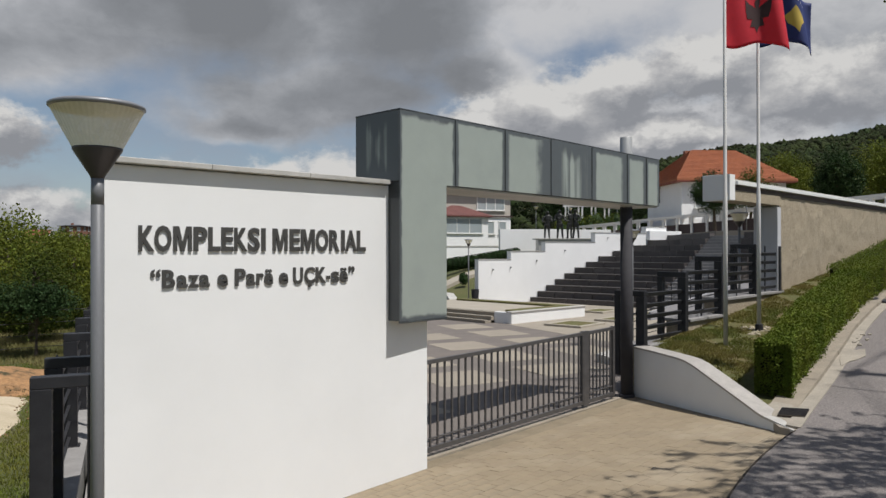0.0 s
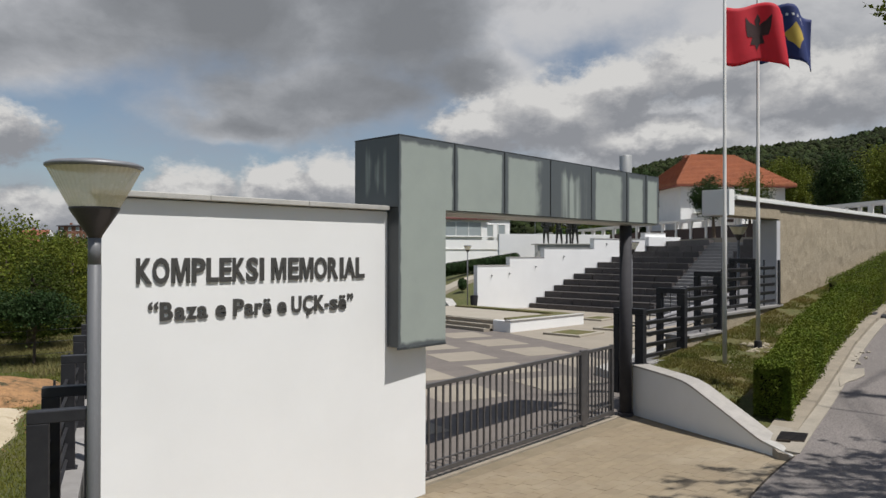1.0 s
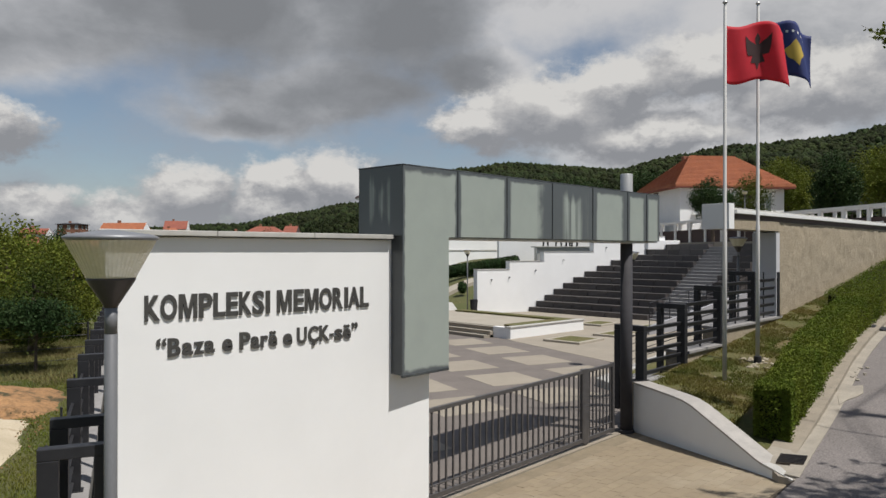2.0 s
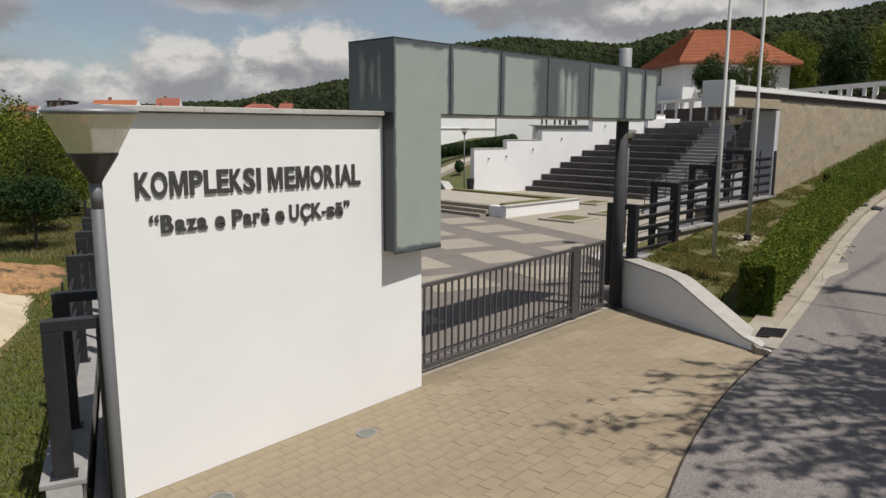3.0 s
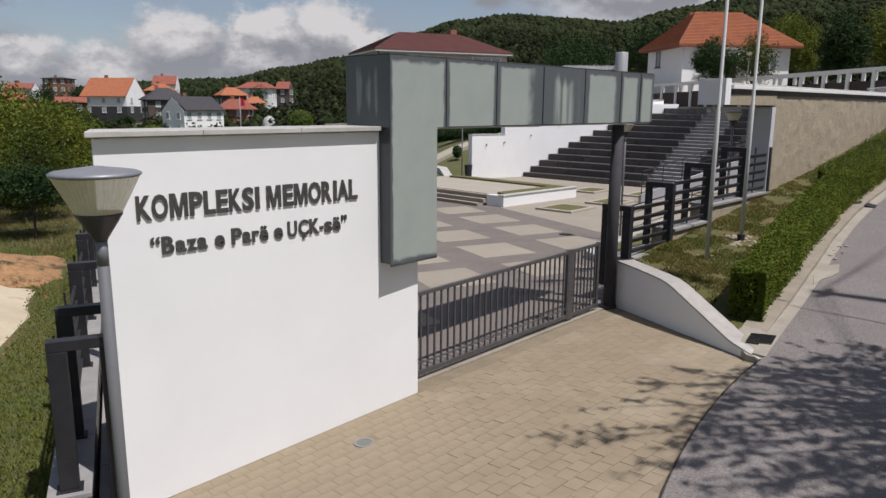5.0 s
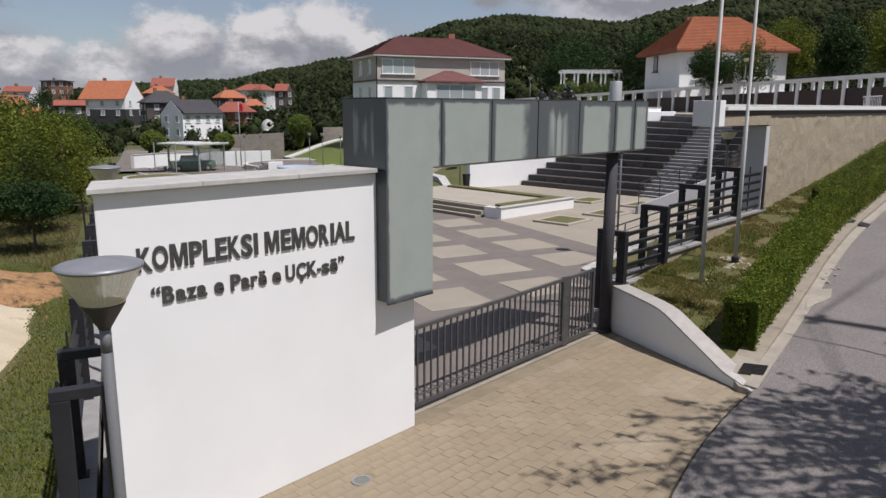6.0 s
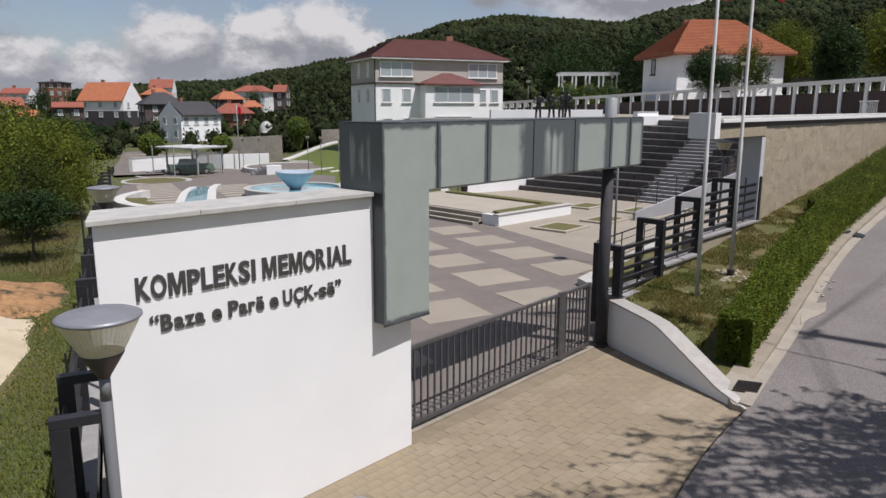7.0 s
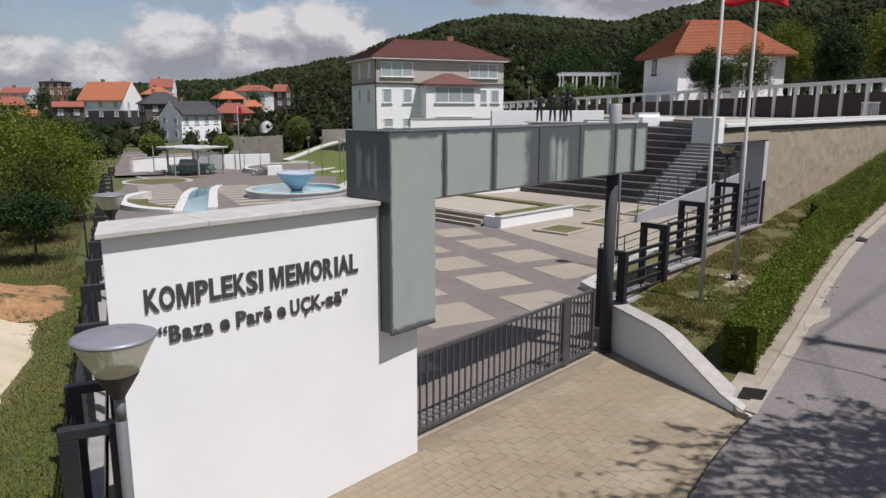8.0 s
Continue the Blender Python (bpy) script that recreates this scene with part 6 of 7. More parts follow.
def leafy_mass(name, blobs, count, size, mat, label, category, seed, droop=0.0, core="leaf_dark"):
    """A shrub: leafy shells over a dark inner core."""
    rng = np.random.default_rng(seed)
    t = thing(name, label, category)
    b = bmesh.new()
    for x, y, z, rx, ry, rz in blobs:
        s = bmesh.new()
        bmesh.ops.create_icosphere(s, subdivisions=2, radius=1)
        for v in s.verts:
            v.co *= 0.86 + 0.12 * noise.noise(v.co * 2.3 + Vector((seed, x, y)))
        join(b, s, Matrix.LocRotScale((x, y, z), None, (rx, ry, rz)))
    part("core", b, core, t)
    pts = []
    vol = np.array([rx * ry + rx * rz + ry * rz for _, _, _, rx, ry, rz in blobs])
    for (x, y, z, rx, ry, rz), k in zip(blobs, (vol / vol.sum() * count).astype(int)):
        d = rng.normal(size=(k, 3))
        d /= np.linalg.norm(d, axis=1)[:, None]
        r = (0.86 + 0.16 * rng.random(k) ** 0.7)[:, None]
        pts.append(np.array([x, y, z]) + d * r * np.array([rx, ry, rz]))
    V, F = leaves(np.concatenate(pts), size, rng, droop)
    raw("foliage", V, F, mat, "", "", parent=t)
    return t


for x, y, z, s, sd in ((31.6, 77.9, 0.2, 1.15, 1), (40.0, 78.1, -0.1, 1.0, 2), (52.4, 81.4, 1.6, 1.35, 3)):
    leafy_mass("round_bush", [(x, y, z, s * 1.15, s * 1.15, s), (x, y, z - s, s * 0.5, s * 0.5, s * 1.2)], 2600, 0.2, "leaf_bush", "clipped round bright green bush", "bush", 40 + sd)
lawn_strip("lawn_edging", [polar(42.6, 40.6), polar(43.9, 38.7), polar(44.8, 36.7), polar(45.6, 34.6)], 0.22, "cap", "pale kerb edging the lawn by the steps", 0.22, "kerb")
x, y = polar(45.0, 41.0)
leafy_mass("small_bush", [(x, y, z_land(x, y) + 0.45, 0.27, 0.27, 0.36)], 700, 0.07, "leaf_dark", "small dark clipped conical bush", "bush", 50)
blobs = []
for i in range(26):
    x, y = polar(43.2 + 0.24 * i, 47.0)
    blobs.append((x, y, 1.60 + 0.031 * i, 0.34, 0.34, 0.44))
leafy_mass("low_hedge", blobs, 9000, 0.09, "leaf_dark", "dark green low hedge on the lawn slope", "hedge", 51)
k = thing("litter_bin", "small dark litter bin beside the white wall", "bin", (25.92, 25.1, -0.2))
part("body", turned([(0.16, 0.25), (0.2, 0.85), (0.18, 0.85), (0.17, 0.4)], 16), "post_low", k)
part("stand", rod((0, 0, 0), (0, 0, 0.25), 0.04, 8), "post_low", k)

cone_lamp((25.72, 25.36, -0.25), 3.40, detail=False)
for az, dep in ((28.6, 70), (29.8, 72), (33.5, 68), (34.5, 66), (36.2, 52), (35.9, 62), (36.6, 88)):
    x, y = polar(az, dep)
    cone_lamp((x, y, z_land(x, y) - 0.05), 3.5, detail=False)
for x, y, h in ((49.0, 21.5, 3.7), (52.5, 12.5, 3.7), (48.0, 39.2, 2.9), (53.0, 39.3, 3.0)):
    cone_lamp((x, y, 3.5), h, detail=False)

# lone flagpole in the court
k = thing("flagpole", "slim grey flagpole in the garden court", "flagpole", (37.4, 69.5, -2.65))
part("shaft", turned([(0.06, 0.0), (0.045, 6.95), (0.02, 6.98)], 12), "pole", k, "", True)
part("socket", turned([(0.14, 0.0), (0.14, 0.15), (0.07, 0.16)], 12), "plinth_cap", k)
flag((37.4, 69.5, 3.45), -34, 0.55, 0.75, 0.9, 0.10, "red", "small plain red flag on the court's flagpole")

# grey retaining wall beyond the court
w = thing("wall_grey", "grey stone retaining wall beyond the court", "wall", kind="structure")
for (x0, y0), (x1, y1), z1, z2 in (((43.5, 83.0), (48.2, 78.5), 0.34, 0.7), ((58.6, 85.0), (64.0, 80.5), 1.0, 1.2), ((30.0, 81.5), (43.0, 80.0), -1.1, -1.1)):
    d = Vector((x1 - x0, y1 - y0))
    hz = lambda x, y: z1 + (z2 - z1) * min(max(((x - x0) * d.x + (y - y0) * d.y) / d.length_squared, 0), 1)
    part("stage", prism([(x0, y0), (x1, y1), (x1 + 0.3, y1 + 0.5), (x0 + 0.3, y0 + 0.5)], -4, hz), "wall_brown", w)
lawn_strip("walled_path", [(25.5, 66), (27.5, 72), (30.5, 80), (34.5, 90), (40, 104), (45, 118)], 2.1, "plaza_dark", "brown-grey path running on beyond the court", 0.22)
t = thing("tarpaulin", "pale grey tarpaulin stretched over a garden frame", "tarpaulin", (65.0, 110.8, -0.2), 40)
b = bmesh.new()
bmesh.ops.create_uvsphere(b, u_segments=20, v_segments=12, radius=1)
for v in b.verts:
    v.co = Vector((v.co.x * 1.5, v.co.y * 1.2, max(v.co.z, 0) * 1.9)) * (1 + 0.10 * noise.noise(v.co * 2.5))
part("cover", b, "marble", t, "", True)

# ---- field beside the fence ----
def build_field():
    n = 90
    def outline(a):
        return 1 + 0.18 * noise.noise((math.cos(a) * 1.5, math.sin(a) * 1.5, 1.0)) + 0.14 * noise.noise((math.cos(a) * 6, math.sin(a) * 6, 2.0)) + 0.08 * noise.noise((math.cos(a) * 17, math.sin(a) * 17, 3.0))
    def squared(c):
        return math.copysign(abs(c) ** 0.5, c)
    def mound(name, c, rx, ry, turn, high, mat, label, cat, rough):
        b = bmesh.new()
        rings = []
        for k in range(9):
            s = 1 - k / 8
            row = []
            for i in range(n):
                a = 2 * math.pi * i / n
                q = s * (0.5 + 0.5 * outline(a))
                u, v = rx * q * squared(math.cos(a)), ry * q * squared(math.sin(a))
                x = c[0] + u * math.cos(turn) - v * math.sin(turn)
                y = c[1] + u * math.sin(turn) + v * math.cos(turn)
                h = high * (1 - s ** 2.2) ** 0.8 + rough * (noise.noise((x * 1.4, y * 1.4, 5)) + 0.5 * noise.noise((x * 4.5, y * 4.5, 8))) * (1 - s * 0.8)
                row.append(b.verts.new((x, y, z_land(x, y) - 0.05 + max(h, 0) + 0.3 * (1 - s ** 4))))
            rings.append(row)
        for p, q in zip(rings, rings[1:]):
            for i in range(n):
                b.faces.new((p[i], p[(i + 1) % n], q[(i + 1) % n], q[i]))
        b.faces.new(rings[-1])
        solid(name, b, mat, label, cat, smooth=True)
    mound("sand_spread", (0.5, 17.2), 3.35, 4.1, -0.42, 0.12, "sand", "flat spread of cream sand on the field", "sand", 0.03)
    mound("soil_mound", (2.7, 22.1), 3.5, 2.0, -0.38, 0.14, "soil", "heap of dug orange soil behind the sand", "soil heap", 0.4)
    # clods and stones strewn along the edge of the sand
    rnd = random.Random(31)
    b = bmesh.new()
    for i in range(240):
        a, q = rnd.uniform(-0.9, 1.6), rnd.uniform(0.93, 1.06)
        u, v = 3.35 * q * squared(math.cos(a)), 4.1 * q * squared(math.sin(a))
        x, y = 0.5 + u * math.cos(-0.42) - v * math.sin(-0.42), 17.2 + u * math.sin(-0.42) + v * math.cos(-0.42)
        c = bmesh.new()
        bmesh.ops.create_icosphere(c, subdivisions=1, radius=1)
        for p in c.verts:
            p.co *= 0.7 + 0.5 * rnd.random()
        k = rnd.uniform(0.006, 0.028)
        join(b, c, Matrix.LocRotScale((x, y, z_land(x, y) + 0.20 + 0.3 * k), None, (k, k * rnd.uniform(0.7, 1.2), k * 0.7)))
    tagged(solid("clods", b, "soil", "small clods and stones along the edge of the sand", "stones"), kind="stuff")
    f = thing("wire_fence", "thin wire field fence on slim steel posts", "fence")
    a = Vector((-8.0, 27.6))
    b2 = Vector((8.2, 26.6))
    for i in range(7):
        p = a.lerp(b2, i / 6)
        z = z_land(p.x, p.y)
        part("post", rod((p.x, p.y, z - 0.2), (p.x, p.y, z + 1.55), 0.035, 8), "post_low", f)
    za, zb = z_land(a.x, a.y), z_land(b2.x, b2.y)
    for h in (0.3, 0.7, 1.1, 1.5):
        part("wire", rod((a.x, a.y, za + h), (b2.x, b2.y, zb + h), 0.012, 5), "gate", f)
    rng = np.random.default_rng(8)
    pts = []
    while len(pts) < 62000:
        y = 6.2 + 19 * rng.random() ** 1.4
        x = fence_x(y) - 0.25 - 7.0 * rng.random() ** 1.2
        bare = False
        for cx, cy, rx, ry in ((0.5, 17.2, 3.35, 4.1), (2.7, 22.1, 3.5, 2.0)):
            u, v = 0.93 * (x - cx) - 0.37 * (y - cy), 0.37 * (x - cx) + 0.93 * (y - cy)
            bare = bare or abs(u / rx) ** 4 + abs(v / ry) ** 4 < 0.75 + 0.3 * rng.random()
        if bare:
            continue
        pts.append((x, y, z_land(x, y)))
    tufts("meadow_grass", pts, 0.045, 0.06, rng, "rough meadow grass beside the garden fence", "blade_field")
    pts = []
    while len(pts) < 40000:
        y = 23.6 + 15 * rng.random()
        x = fence_x(y) - 0.8 - 9.0 * rng.random()
        if abs(y - 24.5) < 0.8 and x < 6.0:
            continue
        pts.append((x, y, z_land(x, y)))
    tufts("tall_grass", pts, 0.045, 0.17, rng, "tall dull green and brown grass under the field trees", "blade_tall")
    for k in range(9):
        x, y = polar(3.0 + 1.5 * k, 36.0 + 1.2 * math.sin(2.4 * k))
        z = z_land(x, y)
        w = 1.0 + 0.3 * math.sin(1.7 * k)
        leafy_mass("wild_shrub", [(x, y, z + 0.55, 0.9 * w, 0.8, 0.85 * w), (x + 0.5, y + 0.3, z + 0.4, 0.7, 0.7, 0.6)], 1500, 0.13, "leaf_field", "low dark green wild shrub beneath the field trees", "shrub", 300 + k)


build_field()

# ---- houses ----
def window(house, face, u, z, w, h, panes=2, mats=("frame_white", "pane"), off=0.0):
    """A framed window on the front (-y) or left (-x) or right (+x) face of a house."""
    fr = bmesh.new()
    t = 0.09
    box(-t, w + t, -0.07, 0.06, -t, 0, 0, fr)
    box(-t, w + t, -0.07, 0.06, h, h + t, 0, fr)
    for x in [i * w / panes for i in range(panes + 1)]:
        box(x - t / 2, x + t / 2, -0.06, 0.05, 0.001, h - 0.001, 0, fr)
    ob = part("window", fr, mats[0], house, "white framed window")
    if face == "front":
        ob.matrix_basis = pose(u, off, z)
    elif face == "left":
        ob.matrix_basis = pose(off, u + w, z, 0, 0, -90)
    else:
        ob.matrix_basis = pose(off, u, z, 0, 0, 90)
    for i in range(panes):
        part("pane", box(i * w / panes + t / 2 + 0.003, (i + 1) * w / panes - t / 2 - 0.003, -0.03, 0.03, 0.004, h - 0.004), mats[1], ob)
    part("sill", box(-0.16, w + 0.16, -0.16, 0.02, -t - 0.06, -t - 0.004), mats[0], ob)


def roof_shape(L, W, z0, z1, over, hip, thick=0.16):
    """A gable (hip=0) or hipped roof over L x W, ridge along x; returns a closed mesh."""
    b = bmesh.new()
    x0, x1, y0, y1 = -over, L + over, -over, W + over
    if not hip:
        x0, x1 = 0.03, L - 0.03
    i = hip
    lo = [b.verts.new(p) for p in ((x0, y0, z0), (x1, y0, z0), (x1, y1, z0), (x0, y1, z0))]
    up = [b.verts.new((p.co.x, p.co.y, z0 + thick)) for p in lo]
    r = [b.verts.new((x0 + i, W / 2, z1)), b.verts.new((x1 - i, W / 2, z1))]
    b.faces.new(lo[::-1])
    for k in range(4):
        b.faces.new((lo[k], lo[(k + 1) % 4], up[(k + 1) % 4], up[k]))
    b.faces.new((up[0], up[1], r[1], r[0]))
    b.faces.new((up[2], up[3], r[0], r[1]))
    b.faces.new((up[1], up[2], r[1]))
    b.faces.new((up[3], up[0], r[0]))
    bmesh.ops.recalc_face_normals(b, faces=b.faces[:])
    return b


def tile_courses(parent, L, W, z0, z1, over, hip, mat, rows=16):
    """Raised tile courses on the two visible slopes."""
    b = bmesh.new()
    x0, x1, y0 = -over, L + over, -over
    for k in range(rows):
        t = (k + 0.5) / rows
        y, z = y0 + (W / 2 - y0) * t, z0 + 0.16 + (z1 - z0 - 0.16) * t
        box(x0 + hip * t + 0.05, x1 - hip * t - 0.05, y - 0.06, y + 0.06, z - 0.02, z + 0.045, 0, b)
    if hip:
        for k in range(rows):
            t = (k + 0.5) / rows
            x, z = x0 + hip * t, z0 + 0.16 + (z1 - z0 - 0.16) * t
            ya, yb = y0 + (W / 2 - y0) * t, W + over - (W / 2 - y0) * t
            if yb - ya > 0.3:
                box(x - 0.06, x + 0.06, ya + 0.05, yb - 0.05, z - 0.02, z + 0.045, 0, b)
    tagged(part("roof_tiling", b, mat, parent), kind="stuff")


def build_white_house():
    h = thing("house", "three-storey white and beige house with a brown hipped roof", "house", (50.3, 62.5, 0), -20)
    L, W = 15.8, 9.0
    part("lower_wall", box(0, L, 0, W, -1.0, 6.70), "house_white", h)
    part("upper_wall", box(0.02, L - 0.02, 0.02, W - 0.02, 6.85, 9.45), "house_beige", h, "beige upper storey")
    part("storey_band", box(-0.18, L + 0.18, -0.18, W + 0.18, 6.702, 6.848), "trim_brown", h, "dark brown band")
    rf = part("roof", roof_shape(L, W, 9.47, 11.9, 0.55, 4.6), "tile_brown", h, "brown tiled hipped roof")
    tile_courses(rf, L, W, 9.47, 11.9, 0.55, 4.6, "tile_brown", 18)
    part("eaves_board", box(-0.52, L + 0.52, -0.52, W + 0.52, 9.34, 9.468), "frame_white", h)
    part("chimney", box(10.8, 11.6, 5.0, 5.7, 11.0, 12.5), "brick", rf)
    bay = part("bay", box(5.2, 11.9, -1.7, -0.002, -1.0, 6.55), "house_white", h)
    k = roof_shape(6.7, 3.4, 6.56, 7.95, 0.4, 3.2)
    k.transform(Matrix.Translation((5.2, -1.7, 0)))
    part("bay_roof", k, "tile_brown", h)
    for u, w in ((0.6, 3.7), (11.3, 3.6)):
        window(h, "front", u, 7.55, w, 1.45, 3, off=-0.01)
    for u in (0.8, 3.2, 12.6, 14.2):
        window(h, "front", u, 4.75, 0.95, 1.35, 1)
    window(h, "front", 6.3, 4.75, 4.8, 1.55, 3, off=-1.7)
    window(h, "front", 6.3, 1.9, 4.6, 1.2, 3, off=-1.7)
    for u in (0.9, 3.2):
        window(h, "front", u, 2.1, 1.0, 0.8, 1)
    for u in (2.0, 5.4):
        window(h, "left", u, 7.5, 0.9, 1.5, 1, off=0.02)
        window(h, "left", u, 4.7, 0.9, 1.4, 1)
    part("downpipe", rod((-0.06, -0.06, 0), (-0.06, -0.06, 9.4), 0.07, 8), "trim_brown", h)
    wl = thing("yard_wall", "white yard wall below the white house", "wall", (46.0, 52.0, 0), -20)
    part("body", box(0, 14.5, 0, 0.3, 0.0, 3.05), "house_white", wl)
    part("pier", box(11.6, 12.3, -0.05, 0.35, 0.0, 3.75), "house_white", wl)
    part("coping", box(-0.05, 11.55, -0.05, 0.35, 3.06, 3.16), "cap", wl)


build_white_house()


def build_orange_house():
    h = thing("house", "white house with an orange tiled hipped roof", "house", (57.6, 30.9, 0), -37)
    L, W = 9.6, 7.4
    part("wall", box(0, L, 0, W, 2.0, 8.65), "house_white", h)
    part("plinth", box(-0.05, L + 0.05, -0.05, W + 0.05, 2.0, 5.4), "house_white", h)
    rf = part("roof", roof_shape(L, W, 8.67, 11.9, 0.7, 3.4), "tile_orange", h, "orange clay tiled roof")
    tile_courses(rf, L, W, 8.67, 11.9, 0.7, 3.4, "tile_orange", 22)
    part("eaves_board", box(-0.68, L + 0.68, -0.68, W + 0.68, 8.56, 8.668), "tile_red", h)
    part("chimney", box(2.5, 3.0, 4.6, 5.1, 10.6, 11.95), "brick", rf)
    window(h, "left", 4.6, 7.2, 0.8, 1.2, 1, ("trim_brown", "pane"))
    window(h, "front", 1.2, 6.4, 1.2, 1.3, 2)
    window(h, "front", 7.2, 6.6, 1.2, 1.3, 2)
    part("door", box(3.9, 4.8, -0.06, 0.02, 5.5, 7.6), "trim_brown", h)
    part("porch_roof", box(2.8, 6.2, -1.6, -0.01, 7.75, 7.9), "frame_white", h)
    for x in (3.0, 6.0):
        part("porch_post", box(x - 0.1, x + 0.1, -1.5, -1.3, 4.0, 7.745), "house_white", h)
    s = thing("garden_shed", "small open shed with dark flat roof beside the house", "shed", (66.0, 22.5, 0), -30)
    for x, y in ((0, 0), (3.4, 0), (0, 2.2), (3.4, 2.2)):
        part("post", box(x - 0.07, x + 0.07, y - 0.07, y + 0.07, 3.0, 6.5), "trim_brown", s)
    part("roof", box(-0.4, 3.8, -0.4, 2.6, 6.502, 6.65), "tile_dark", s)


build_orange_house()


def village_house(x, y, off, L, W, z0, eave, ridge, hip, roof, wall, label, wins=3, lower=None):
    az = math.degrees(math.atan2(x, y))
    h = thing("house", label, "house", (x, y, 0), -az + off, "village houses")
    c = Matrix.Translation((-L / 2, -W / 2, 0))
    def put(name, b, mat, parent=h, lab=""):
        b.transform(c)
        return part(name, b, mat, parent, lab)
    if lower:
        put("lower_wall", box(0, L, 0, W, z0 - 4, (z0 + eave) / 2 - 0.01), lower)
        put("wall", box(0, L, 0, W, (z0 + eave) / 2, eave - 0.01), wall)
    else:
        put("wall", box(0, L, 0, W, z0 - 4, eave - 0.01), wall)
    put("roof", roof_shape(L, W, eave, ridge, 0.6, hip), roof)
    if not hip:
        for x0 in (0.0, L - 0.25):
            g = bmesh.new()
            vs = [[g.verts.new(p) for p in ((xx, 0, eave - 0.02), (xx, W, eave - 0.02), (xx, W / 2, ridge - 0.06))] for xx in (x0, x0 + 0.25)]
            g.faces.new(vs[0])
            g.faces.new(vs[1][::-1])
            for i in range(3):
                g.faces.new((vs[0][i], vs[0][(i + 1) % 3], vs[1][(i + 1) % 3], vs[1][i]))
            bmesh.ops.recalc_face_normals(g, faces=g.faces[:])
            put("gable", g, wall)
    put("chimney", box(L * 0.3, L * 0.3 + 0.7, W * 0.55, W * 0.55 + 0.7, eave, ridge + 0.7), "brick")
    n = max(1, round((eave - z0) / 2.8))
    for s in range(n):
        zz = z0 + (eave - z0) * (s + 0.38) / n
        for i in range(wins):
            window(h, "front", -L / 2 + L * (i + 0.5) / wins - 0.5, zz, 1.0, 1.2, 1, off=-W / 2)
        for i in range(2):
            window(h, "left", -W / 2 + W * (i + 0.5) / 2 - 0.5, zz, 1.0, 1.2, 1, off=-L / 2)
            window(h, "right", -W / 2 + W * (i + 0.5) / 2 - 0.5, zz, 1.0, 1.2, 1, off=L / 2)
    return h


village_house(71.8, 201.8, -32, 12.8, 9.5, 0.5, 5.4, 10.4, 0, "tile_orange", "house_white", "white house with a bright orange gabled roof", 3, "tile_dark")
village_house(67.2, 144.8, 36, 9.6, 7.2, -3.0, 2.35, 5.2, 0, "tile_dark", "house_white", "white two-storey house with a dark gabled roof", 4)
village_house(76.6, 180.9, 12, 9.5, 8, -0.6, 4.55, 7.6, 4.0, "tile_dark", "house_brown", "brown house with a dark hipped roof", 2)
village_house(105.7, 247.5, -10, 7.8, 7, 6.0, 10.1, 13.2, 0, "tile_red", "house_white", "white house with red gabled roof", 3)
village_house(90.9, 217.0, -20, 6.5, 6, 4.0, 7.4, 9.6, 2.5, "tile_orange", "house_brown", "brown house with an orange roof", 2)
village_house(114.4, 201.4, -12, 10.2, 7, 4.5, 8.4, 10.4, 3, "tile_red", "house_white", "pale house with a red-brown hipped roof", 3)
village_house(95.0, 181.2, 18, 6.4, 6, 2.5, 5.9, 8.1, 2.5, "tile_orange", "house_brown", "small house with an orange hipped roof", 2)
village_house(86.2, 162.2, -20, 7.2, 6.5, -2.2, 2.4, 4.9, 2.5, "tile_red", "brick", "brick house with a red roof", 2)
village_house(97.8, 174.1, 10, 4.4, 4.4, 0, 3.85, 5.7, 1.8, "tile_orange", "house_brown", "low house with an orange roof", 2)
village_house(55.5, 223.8, -18, 7.0, 6, 2.0, 7.35, 9.0, 0, "tile_red", "house_white", "white house with balcony and red roof", 3)
village_house(49.5, 209.1, 16, 6.0, 6, 1.0, 4.2, 6.4, 0, "tile_red", "house_brown", "brown timber-gabled house with a red roof", 2)
village_house(57.7, 190.6, 0, 7.0, 4.5, 1.0, 3.8, 5.2, 0, "tile_red", "house_brown", "long open shed with a red roof", 2)
village_house(39.4, 153.3, -15, 3.4, 3.4, 0, 2.15, 3.5, 0, "tile_orange", "house_brown", "small shed with an orange roof", 1)
village_house(83.2, 286.4, -20, 8.0, 8, 2, 12.2, 12.9, 3, "tile_dark", "brick", "tall bare brick building", 3)
village_house(125.6, 204.2, -15, 4.4, 5, 3.5, 8.5, 10.9, 0, "tile_red", "house_brown", "narrow brown house with a red roof", 1)
village_house(178.4, 241.0, -10, 4.4, 4, 4, 8.2, 9.8, 0, "tile_orange", "house_beige", "small house with an orange roof among trees", 2)

# white garden pergola under the hill
pg = thing("pergola", "white painted garden pergola under the wooded hill", "pergola", (63.4, 47.2, z_land(63.4, 47.2)), -44)
ph = 7.75 - z_land(63.4, 47.2)
for i in range(5):
    for yy in (0.0, 2.2):
        part("post", box(1.45 * i - 0.08, 1.45 * i + 0.08, yy - 0.08, yy + 0.08, -0.5, ph - 0.2), "frame_white", pg)
for yy in (0.0, 2.2):
    part("beam", box(-0.3, 6.1, yy - 0.07, yy + 0.07, ph - 0.199, ph), "frame_white", pg)
for i in range(15):
    part("rafter", box(-0.2 + 0.43 * i, -0.12 + 0.43 * i, -0.4, 2.6, ph + 0.002, ph + 0.12), "frame_white", pg)

